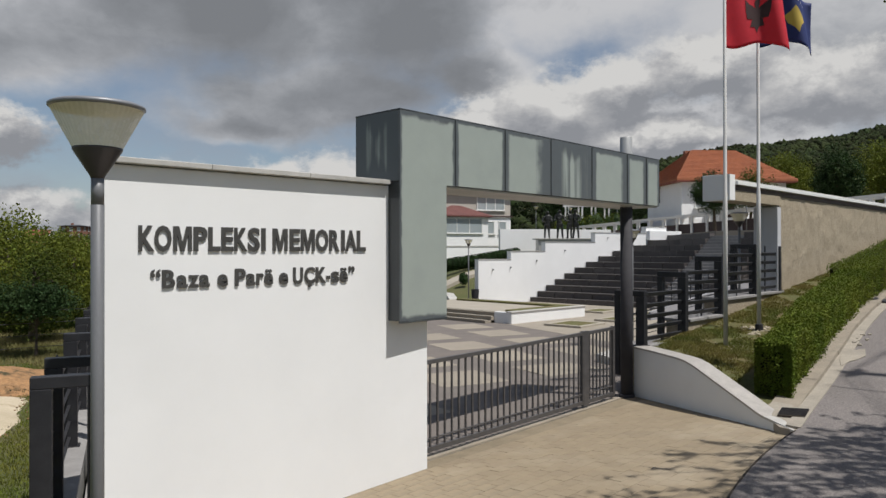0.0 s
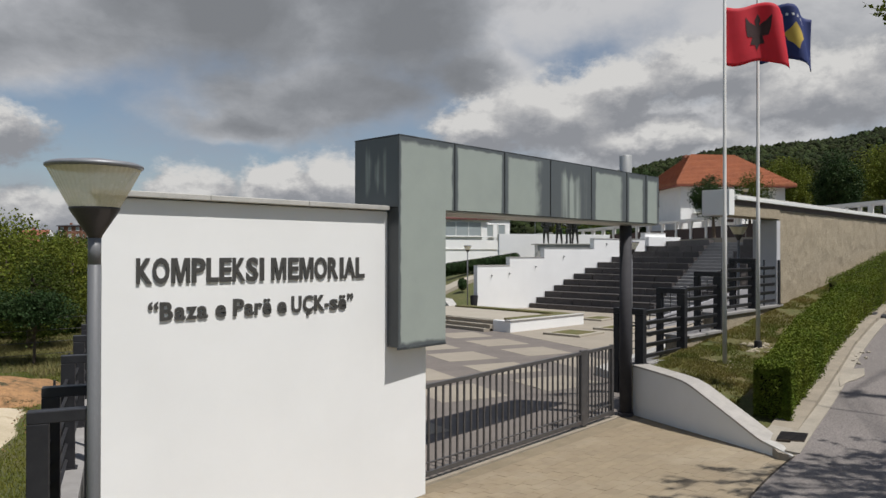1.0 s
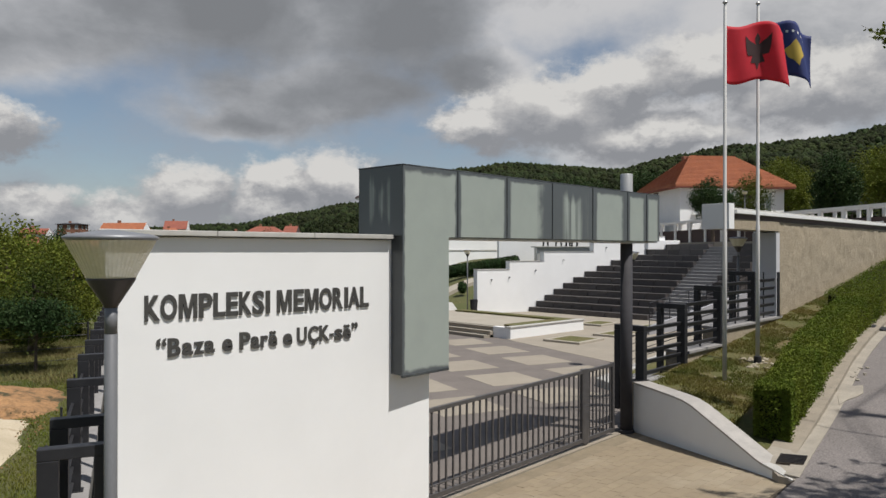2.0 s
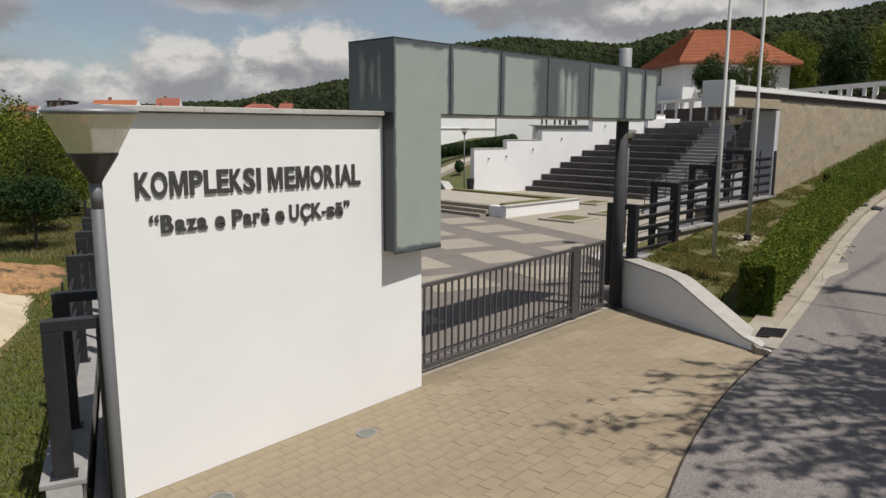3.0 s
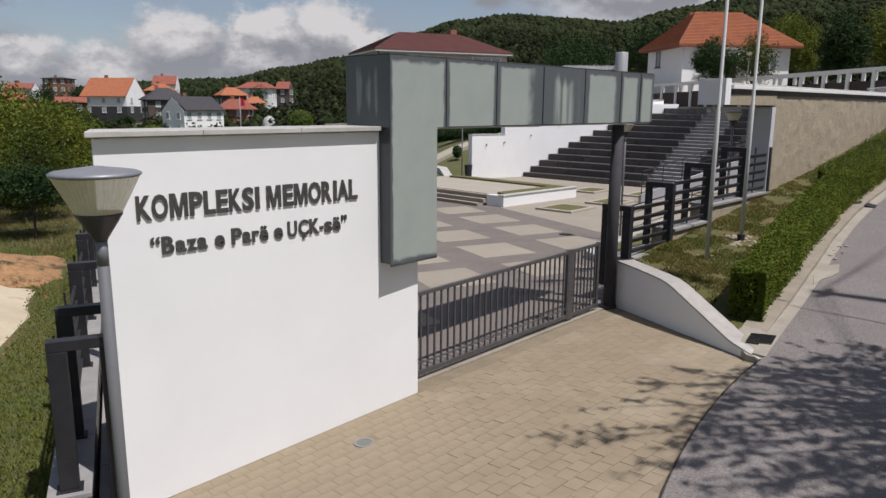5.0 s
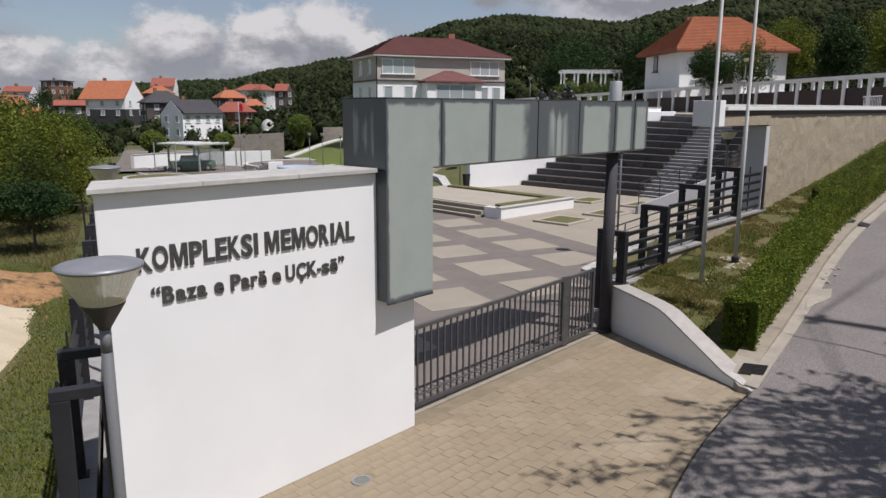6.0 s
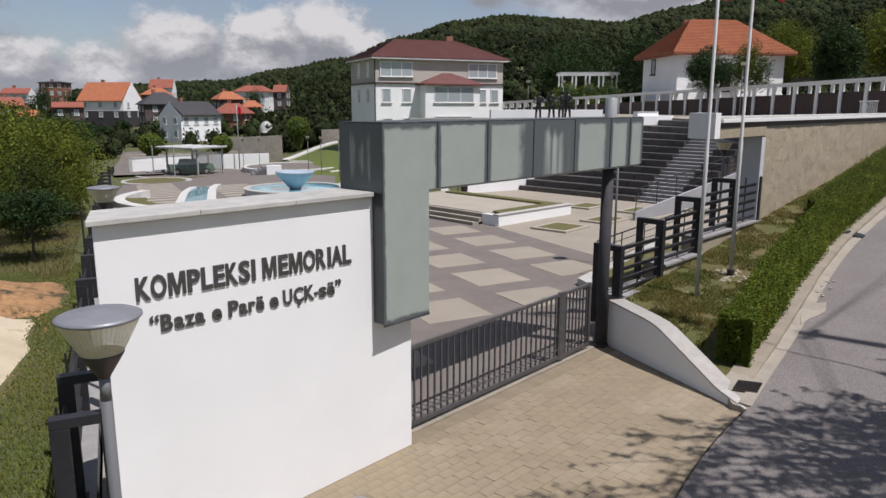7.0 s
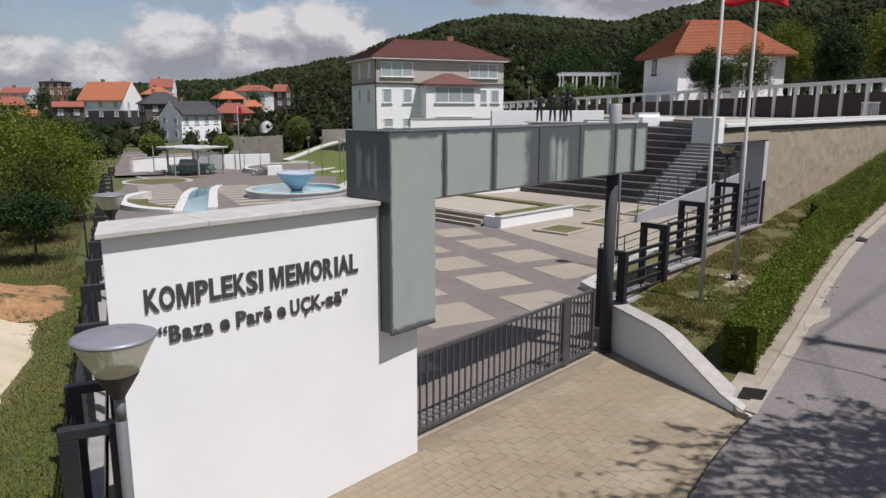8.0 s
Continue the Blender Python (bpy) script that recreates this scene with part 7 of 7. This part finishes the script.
# ---- trees ----
def tree(at, high, crown, count, size, mat, label, seed, droop=0.0, trunk_r=0.16, lumps=9, keep=None, name="tree", lo=0.35):
    """A tapered trunk with limbs and an uneven crown of many small leaves; crown: radii x, y, z."""
    rng = np.random.default_rng(seed)
    t = thing(name, label, "tree", at)
    top = Vector((rng.normal(0, 0.1), rng.normal(0, 0.1), high * 0.72))
    part("trunk", rod((0, 0, -0.3), top, trunk_r, 10, trunk_r * 0.35), "bark", t)
    c = Vector((0, 0, high - crown[2]))
    pts, wood = [], bmesh.new()
    for k in range(lumps):
        d = rng.normal(size=3)
        d /= np.linalg.norm(d)
        if d[2] < -lo:
            d[2] = -d[2] * 0.4
        o = Vector((d[0] * crown[0] * 0.62, d[1] * crown[1] * 0.62, d[2] * crown[2] * 0.62)) + c
        base = top * (0.45 + 0.5 * rng.random())
        rod(base, o, trunk_r * 0.32, 6, trunk_r * 0.08, wood)
        n = count // lumps
        e = rng.normal(size=(n, 3))
        e /= np.linalg.norm(e, axis=1)[:, None]
        r = (rng.random(n) ** 0.45)[:, None]
        s = 0.46 + 0.2 * rng.random()
        q = np.array(o) + e * r * np.array(crown) * s
        # gaps: thin out by noise
        ok = [noise.noise(Vector(p) * (1.6 / max(crown)) * 2.2 + Vector((seed, 0, 0))) > -0.28 for p in q]
        pts.append(q[np.array(ok)])
    part("limbs", wood, "bark", t)
    P = np.concatenate(pts)
    if keep is not None:
        P = P[np.array([keep(p[0] + at[0], p[1] + at[1], p[2] + at[2]) for p in P])]
    V, F = leaves(P, size, rng, droop)
    raw("crown", V, F, mat, "", "", parent=t)
    return t


def plant(az, r, high, rad, count, size, mat, label, seed, z=None, **kw):
    x, y = polar(az, r)
    if az < 20:
        kw["lo"] = 0.9
    return tree((x, y, z_land(x, y) if z is None else z), high, (rad, rad * 0.95, high * (0.47 if az < 20 else 0.40)), count, size, mat, label, seed, **kw)


# beside the field
for x, y, high, rad, tall, sd in ((6.55, 26.5, 2.5, 1.2, 0.82, 1), (4.7, 27.2, 2.7, 1.45, 0.9, 11)):
    tree((x, y, z_land(x, y)), high, (rad, rad, tall), 9000, 0.085, "leaf_dark", "low dark green field tree behind the wire fence", sd, lumps=14, trunk_r=0.06)
plant(13.6, 31.5, 3.9, 1.9, 16000, 0.085, "leaf_field", "spreading green field tree beyond the wire fence", 14, lumps=14)
plant(8.4, 29.0, 3.5, 2.3, 16000, 0.09, "leaf_field", "dense green tree behind the wire fence", 2, lumps=12)
plant(15.8, 37.0, 4.5, 2.1, 18000, 0.10, "leaf_willow", "light green drooping willow beside the garden fence", 3, droop=0.9, lumps=14)
plant(12.2, 37.0, 5.2, 3.1, 14400, 0.14, "leaf_willow", "light green willow in the field", 4, droop=0.8, lumps=14)
plant(15.5, 45.0, 4.5, 2.2, 11700, 0.13, "leaf_mid", "green tree beside the garden path", 5, lumps=12)
plant(15.7, 40.0, 3.7, 1.7, 9000, 0.12, "leaf_willow", "small willow at the garden fence", 6, droop=0.8)
plant(8.9, 45.0, 5.4, 3.6, 14400, 0.17, "leaf_mid", "broad green tree in the field", 7, lumps=12)
plant(13.9, 55.0, 5.0, 3.2, 12600, 0.19, "leaf_mid", "broad green tree in the field", 8, lumps=12)
plant(15.9, 62.0, 4.5, 2.7, 9900, 0.19, "leaf_dark", "dark green tree by the path", 9)
plant(10.9, 66.0, 5.2, 4.0, 12600, 0.23, "leaf_dark", "dark green tree in the field", 10, lumps=12)
plant(15.4, 80.0, 5.2, 4.1, 12600, 0.26, "leaf_dark", "dark green tree below the village", 12, lumps=12)
plant(16.9, 96.0, 4.7, 3.1, 9000, 0.26, "leaf_dark", "dark green tree below the village", 13)
# round the orange house
for x, y, top, rad, tall, count, size, mt, lab, sd in (
        (51.84, 25.12, 8.75, 1.6, 1.75, 15000, 0.12, "leaf_dark", "round-headed dark green tree behind the white colonnade", 21),
        (56.8, 24.6, 9.25, 1.8, 2.0, 9000, 0.12, "leaf_field", "thin airy tree behind the white colonnade", 22),
        (64.7, 20.8, 11.1, 1.95, 2.7, 15000, 0.17, "leaf_dark", "dark green chestnut tree beside the white house", 23),
        (79.4, 30.4, 12.7, 3.1, 3.6, 22000, 0.17, "leaf_willow", "yellowish green tree behind the white house", 24),
        (77.3, 20.7, 12.9, 3.3, 3.8, 22000, 0.17, "leaf_willow", "yellowish green tree at the foot of the hill", 26),
        (90.0, 14.0, 16.0, 4.6, 5.2, 16000, 0.25, "leaf_field", "tall green tree at the foot of the hill", 27),
        (71.0, 52.0, 10.5, 3.4, 3.2, 16000, 0.2, "leaf_dark", "dark green tree below the hill", 28),
        (70.0, 41.0, 12.0, 3.6, 3.6, 16000, 0.2, "leaf_dark", "dark green tree below the hill", 29),
        (76.0, 55.0, 12.4, 4.2, 3.8, 16000, 0.22, "leaf_dark", "dark green tree below the hill", 30),
        (68.0, 70.0, 11.0, 4.0, 3.6, 16000, 0.22, "leaf_dark", "dark green tree below the hill", 31)):
    g = 3.6 if sd < 23 else z_land(x, y)
    tree((x, y, g), top - g, (rad, rad, tall), count, size, mt, lab, sd, lumps=20, lo=0.9 if sd < 24 else 0.35)
# dark trees between the village houses
for az, r, top, rad, sd in ((15.4, 262, 10.3, 3.2, 81), (16.3, 254, 9.4, 3.4, 82), (17.2, 252, 8.7, 3.4, 83), (17.9, 246, 7.2, 3.0, 84), (14.8, 218, 6.6, 3.0, 85),
                            (20.3, 170, 0.9, 2.0, 86), (19.0, 176, -0.2, 2.4, 87), (18.0, 168, 0.2, 2.2, 88), (25.4, 196, 6.4, 2.4, 89), (29.6, 215, 9.2, 3.0, 90)):
    x, y = polar(az, r)
    g = z_land(x, y)
    tree((x, y, g), top - g, (rad, rad, (top - g) * 0.45), 5000, 0.3, "leaf_dark", "dark green tree between the village houses", sd, lumps=12, lo=0.9)


bl = []
for i in range(9):
    bx, by = 61.4 + 0.52 * i, 46.6 - 0.5 * i
    bl.append((bx, by, z_land(bx, by) + 1.6, 1.1, 1.1, 2.0))
    bl.append((bx + 0.3, by + 0.2, 5.0 + 0.3 * (i % 3), 0.9, 0.9, 1.15))
leafy_mass("shrub", bl, 9000, 0.18, "leaf_mid", "overgrown green shrubs in front of the pergola", "shrub", 71)


# woods: uneven crowns over the hills
def build_woods():
    rng = np.random.default_rng(77)
    s = bmesh.new()
    bmesh.ops.create_icosphere(s, subdivisions=1, radius=1)
    base = np.array([v.co[:] for v in s.verts])
    tri = np.array([[v.index for v in f.verts] for f in s.faces])
    s.free()
    V, F, k = [], [], 0
    LP, LS = [], []
    def add(x, y, z, rad, tall, leafy):
        nonlocal k
        j = 0.70 + 0.5 * rng.random(len(base))
        if leafy:
            j = j * 0.82
            n = 60
            d = rng.normal(size=(n, 3))
            d /= np.linalg.norm(d, axis=1)[:, None]
            d *= (0.72 + 0.45 * rng.random(n))[:, None]
            LP.append(d * np.array([rad, rad, tall]) + np.array([x, y, z]))
            LS.append(np.full(n, rad * 0.36))
        p = base * j[:, None] * np.array([rad, rad, tall])
        V.append(p + np.array([x, y, z]))
        F.append(tri + k)
        k += len(base)
    n = 0
    while n < 19000:
        az = rng.uniform(2, 92)
        r = 165 + 505 * math.sqrt(rng.random())
        if r < 330 and az < 32 and rng.random() < 0.8:
            continue
        x, y = polar(az, r)
        rad = rng.uniform(1.1, 2.5)
        add(x, y, z_land(x, y) + rad * 0.7, rad, rad * rng.uniform(0.9, 1.5), r < 390)
        n += 1
    # belts behind the terrace and between the houses
    for lo, hi, r0, r1, cnt in ((37, 92, 84, 165, 1500), (31, 40, 112, 180, 420), (9, 33, 110, 190, 330), (9, 33, 240, 330, 420)):
        for _ in range(cnt):
            az, r = rng.uniform(lo, hi), rng.uniform(r0, r1)
            if (36.5 < az < 57 and r < 116) or (19 < az < 31 and r < 166 and rng.random() < 0.75):
                continue
            x, y = polar(az, r)
            rad = rng.uniform(1.2, 2.6)
            if lo < 30:
                rad *= 0.72
            add(x, y, z_land(x, y) + rad * 0.8, rad, rad * rng.uniform(0.9, 1.4), True)
    raw("woods", np.concatenate(V).tolist(), np.concatenate(F).tolist(), "forest", "dense dark green broadleaf woods over the hills", "woods", smooth=True)
    P, S = np.concatenate(LP), np.concatenate(LS)
    W, G, o = [], [], 0
    for lo in np.unique(np.round(S, 1)):
        m = np.round(S, 1) == lo
        v, f = leaves(P[m], max(float(lo), 0.3), rng)
        W += v
        G += [[i + o for i in q] for q in f]
        o += len(v)
    raw("woodland_leaves", W, G, "forest_leaf", "leafy outer boughs of the nearer woods", "woods")


build_woods()

# ---- roadside tree and utility pole whose shade falls on the road ----
tree((13.6, -6.0, z_road(13.6, -6.0)), 8.0, (3.1, 2.4, 1.7), 11000, 0.13, "leaf_mid", "roadside tree overhanging the road", 61, trunk_r=0.14, lumps=16)
SHADE = Vector((-math.sin(radians(SUN_AZ)), -math.cos(radians(SUN_AZ)), 0)) / math.tan(radians(SUN_EL))


def build_overhang():
    """A roadside tree whose long, thinly leaved boughs reach over the road."""
    rng = np.random.default_rng(62)
    base = Vector((11.4, -3.3, z_road(11.4, -3.3)))
    t = thing("tree", "roadside tree with long thin boughs over the road", "tree", base)
    part("trunk", rod((0, 0, -0.3), (-0.35, 0.35, 4.6), 0.17, 10, 0.09), "bark", t)
    wood, pts = bmesh.new(), []
    # ends of the boughs, by the spot on the ground that each one shades
    spots = [(7.45, 4.34), (6.75, 4.0), (5.85, 3.80), (6.3, 3.62), (5.75, 3.05), (8.0, 3.95), (8.35, 3.7), (6.9, 3.5), (7.6, 3.3), (6.5, 2.75), (6.1, 2.35), (5.5, 2.45), (6.0, 1.75)]
    while len(spots) < 106:
        x, y = rng.uniform(5.2, 12.6), rng.uniform(-1.2, 3.5)
        if y < 3.1 - 0.24 * max(0.0, x - 8.4) and x + 0.9 * y > 6.2 and not (5.0 < x < 6.1 and y > 2.2):
            spots.append((x, y))
    for k, (x, y) in enumerate(spots):
        high = rng.uniform(5.4, 7.0)
        g = z_road(x, y)
        e = Vector((x, y, g + high)) - SHADE * high - base
        a = Vector((-0.3, 0.3, 3.2 + 1.6 * rng.random()))
        mid = a.lerp(e, 0.5) + Vector((rng.normal(0, 0.15), rng.normal(0, 0.15), 0.5))
        n = 9
        line = [a * (1 - u) ** 2 + mid * 2 * u * (1 - u) + e * u * u for u in [i / n for i in range(n + 1)]]
        for i, (p, q) in enumerate(zip(line, line[1:])):
            rod(p, q, 0.05 * (1 - i / n) + 0.008, 5, 0.05 * (1 - (i + 1) / n) + 0.006, wood)
        way = (e - a).normalized()
        for i in range(20):
            u = 0.42 + 0.58 * rng.random()
            o = line[min(int(u * n), n - 1)].lerp(line[min(int(u * n), n - 1) + 1], u * n - int(u * n) if u < 1 else 1)
            side = Vector(rng.normal(0, 1, 3))
            tw = o + (way * 0.8 + side * 0.45).normalized() * rng.uniform(0.25, 0.55)
            rod(o, tw, 0.006, 4, 0.003, wood)
            for _ in range(9):
                pts.append(o.lerp(tw, 0.2 + 0.9 * rng.random()) + Vector(rng.normal(0, 0.035, 3)))
    # one long thin spray reaches out over the verge
    sprig = []
    a, e = Vector((-0.3, 0.3, 3.9)), Vector((11.3, 3.12, 6.08)) - base
    mid = a.lerp(e, 0.5) + Vector((0.3, 0, 0.7))
    rod(a, mid, 0.03, 5, 0.015, wood)
    rod(mid, e, 0.015, 5, 0.004, wood)
    for i in range(34):
        o = mid.lerp(e, 0.75 + 0.25 * rng.random())
        tw = o + Vector(rng.normal(0, 0.13, 3))
        rod(o, tw, 0.004, 4, 0.002, wood)
        for _ in range(11):
            sprig.append(o.lerp(tw, rng.random()) + Vector(rng.normal(0, 0.03, 3)))
    V, F = leaves([p[:] for p in sprig], 0.065, rng)
    tagged(raw("sprig", V, F, "leaf_mid", "", "", parent=t), kind="stuff")
    part("limbs", wood, "bark", t)
    V, F = leaves([p[:] for p in pts], 0.104, rng)
    raw("crown", V, F, "leaf_mid", "", "", parent=t)


build_overhang()


def build_utility_pole():
    high = 12.0
    x, y = Vector((11.84, 3.78, 0)).xy - SHADE.xy * high
    z = z_road(11.84, 3.78) + high
    g = z_road(x, y) - 0.3
    p = thing("utility_pole", "tall wooden utility pole with crossarm beside the road", "utility pole", (x, y, g))
    part("shaft", turned([(0.15, 0.0), (0.085, z - g), (0.07, z - g + 0.02)], 14), "wood", p, "", True)
    part("crossarm", box(-0.24, 0.24, -0.04, 0.04, z - g - 0.35, z - g - 0.27, 0.01), "wood", p)
    for s in (-0.2, 0.2):
        part("insulator", turned([(0.03, 0.0), (0.05, 0.05), (0.05, 0.12), (0.02, 0.16)], 10), "frame_white", p).location = (s, 0, z - g - 0.27)
    for i, (dx, dy, dz, sag) in enumerate(((36, 0.9, 1.8, 0.6), (36, -0.3, 1.8, 0.8), (-27, -14.2, -0.6, 0.6), (-27, -16.0, -0.6, 0.8))):
        a = Vector((x + (-0.2 if i % 2 else 0.2), y, z - 0.12))
        e = a + Vector((dx, dy, dz))
        b = bmesh.new()
        prev = a
        for k in range(1, 15):
            t = k / 14
            q = a.lerp(e, t) - Vector((0, 0, sag * 4 * t * (1 - t)))
            rod(prev, q, 0.012, 5, None, b)
            prev = q
        solid("cable", b, "cable", "black overhead cable strung from the utility pole", "cable", group="overhead cables")


build_utility_pole()

# ---- forecourt: base, ground lights and pavers ----
def court_edge(x):
    """Lower limit in y of the paved forecourt, along the asphalt."""
    return y_kerb(x)


def build_forecourt():
    outline = [(0.9, court_edge(0.9)), *[(2.0 + 0.5 * k, court_edge(2.0 + 0.5 * k)) for k in range(14)], (8.98, court_edge(8.98)), (10.5, 6.5), (10.5, 6.62), (5.66, 6.50), (5.66, 6.30), (1.0, 6.30)]
    b = prism(outline, lambda x, y: z_court(x, y) - 0.3, lambda x, y: z_court(x, y) - 0.0035)
    solid("forecourt_bed", b, "joint", "sandy joint bed of the paved forecourt", "paving", "structure")
    for x, y in ((2.68, 5.60), (4.36, 5.68)):
        k = thing("ground_light", "round grey ground light set in the pavers", "ground light", (x, y, z_court(x, y)), 0, "ground lights before the sign wall")
        part("ring", turned([(0.115, -0.05), (0.115, 0.006), (0.10, 0.010), (0.085, 0.006), (0.085, -0.05)], 28), "stair", k)
        part("lens", turned([(0.084, -0.05), (0.084, 0.003), (0.01, 0.006)], 28), "lens", k, "dusty glass lens")
    tw, td = 0.196, 0.163
    u = bmesh.new()
    vs = [(-tw / 2 + 0.002, -td / 2 + 0.002), (tw / 2 - 0.002, -td / 2 + 0.002), (tw / 2 - 0.002, td / 2 - 0.002), (-tw / 2 + 0.002, td / 2 - 0.002)]
    lo = [u.verts.new((x, y, -0.03)) for x, y in vs]
    md = [u.verts.new((x, y, -0.002)) for x, y in vs]
    hi = [u.verts.new((x * 0.97, y * 0.97, 0.0)) for x, y in vs]
    for p, q in ((lo, md), (md, hi)):
        for i in range(4):
            u.faces.new((p[i], p[(i + 1) % 4], q[(i + 1) % 4], q[i]))
    u.faces.new(hi)
    me = mesh_of("paver", u, "paver")
    V0 = [v.co.copy() for v in me.vertices]
    F0 = [tuple(p.vertices) for p in me.polygons]
    b = bmesh.new()
    prev = None
    for k in range(70):
        x = 1.0 + 0.115 * k
        y = court_edge(x)
        w = 0.010 + 0.006 * noise.noise((x * 5, 0, 0))
        row = [b.verts.new((x, y - w, max(z_court(x, y - w), z_road(x, y - w)) + 0.004)), b.verts.new((x, y + w, max(z_court(x, y + w), z_road(x, y + w)) + 0.004)),
               b.verts.new((x, y + w, z_court(x, y) - 0.1)), b.verts.new((x, y - w, z_court(x, y) - 0.1))]
        if prev:
            for i in range(4):
                b.faces.new((prev[i], prev[(i + 1) % 4], row[(i + 1) % 4], row[i]))
        prev = row
    bmesh.ops.recalc_face_normals(b, faces=b.faces[:])
    solid("edge_joint", b, "soil_dark", "dark earthy joint between pavers and asphalt", "joint", "structure")
    field = thing("paving", "ochre concrete pavers in running bond, dusty and stained", "paving", kind="structure")
    rnd = random.Random(9)
    V, F = [], []
    row, y = 0, 6.262 - td / 2
    count = 0
    while y > 1.0:
        x = 1.0 + (tw / 2 if row % 2 else 0)
        while x < 10.5:
            inside = y - td / 2 > court_edge(x) - 0.02 and (x + tw / 2) < 10.5 - (6.5 - y) * 0.494 + 0.02
            clear = all(math.hypot(x - a, y - c) > 0.125 for a, c in ((2.68, 5.60), (4.36, 5.68)))
            if inside and clear:
                z = z_court(x, y) + rnd.uniform(-0.0006, 0.0006)
                jx, jy = rnd.uniform(-0.003, 0.003), rnd.uniform(-0.002, 0.002)
                if x < 5.7 and y > 4.25 and x > 1.75 and count < 300:
                    ob = new("paver", me)
                    ob.parent = field
                    ob.matrix_basis = Matrix.Translation((x + jx, y + jy, z)) @ Matrix.Rotation(-0.075, 4, "X") @ Matrix.Rotation(-0.05, 4, "Y") @ Matrix.Rotation(rnd.uniform(-0.008, 0.008), 4, "Z")
                    count += 1
                else:
                    k = len(V)
                    a = rnd.uniform(-0.008, 0.008)
                    for v in V0:
                        px, py = v.x - a * v.y + jx, v.y + a * v.x + jy
                        V.append((x + px, y + py, z + v.z + (0.05 if x < 5.7 else 0.03) * px - 0.075 * py))
                    F += [tuple(i + k for i in f) for f in F0]
            x += tw
        y -= td
        row += 1
    tagged(raw("paver_field", V, F, "paver_rest", "", "", parent=field), kind="stuff")


build_forecourt()
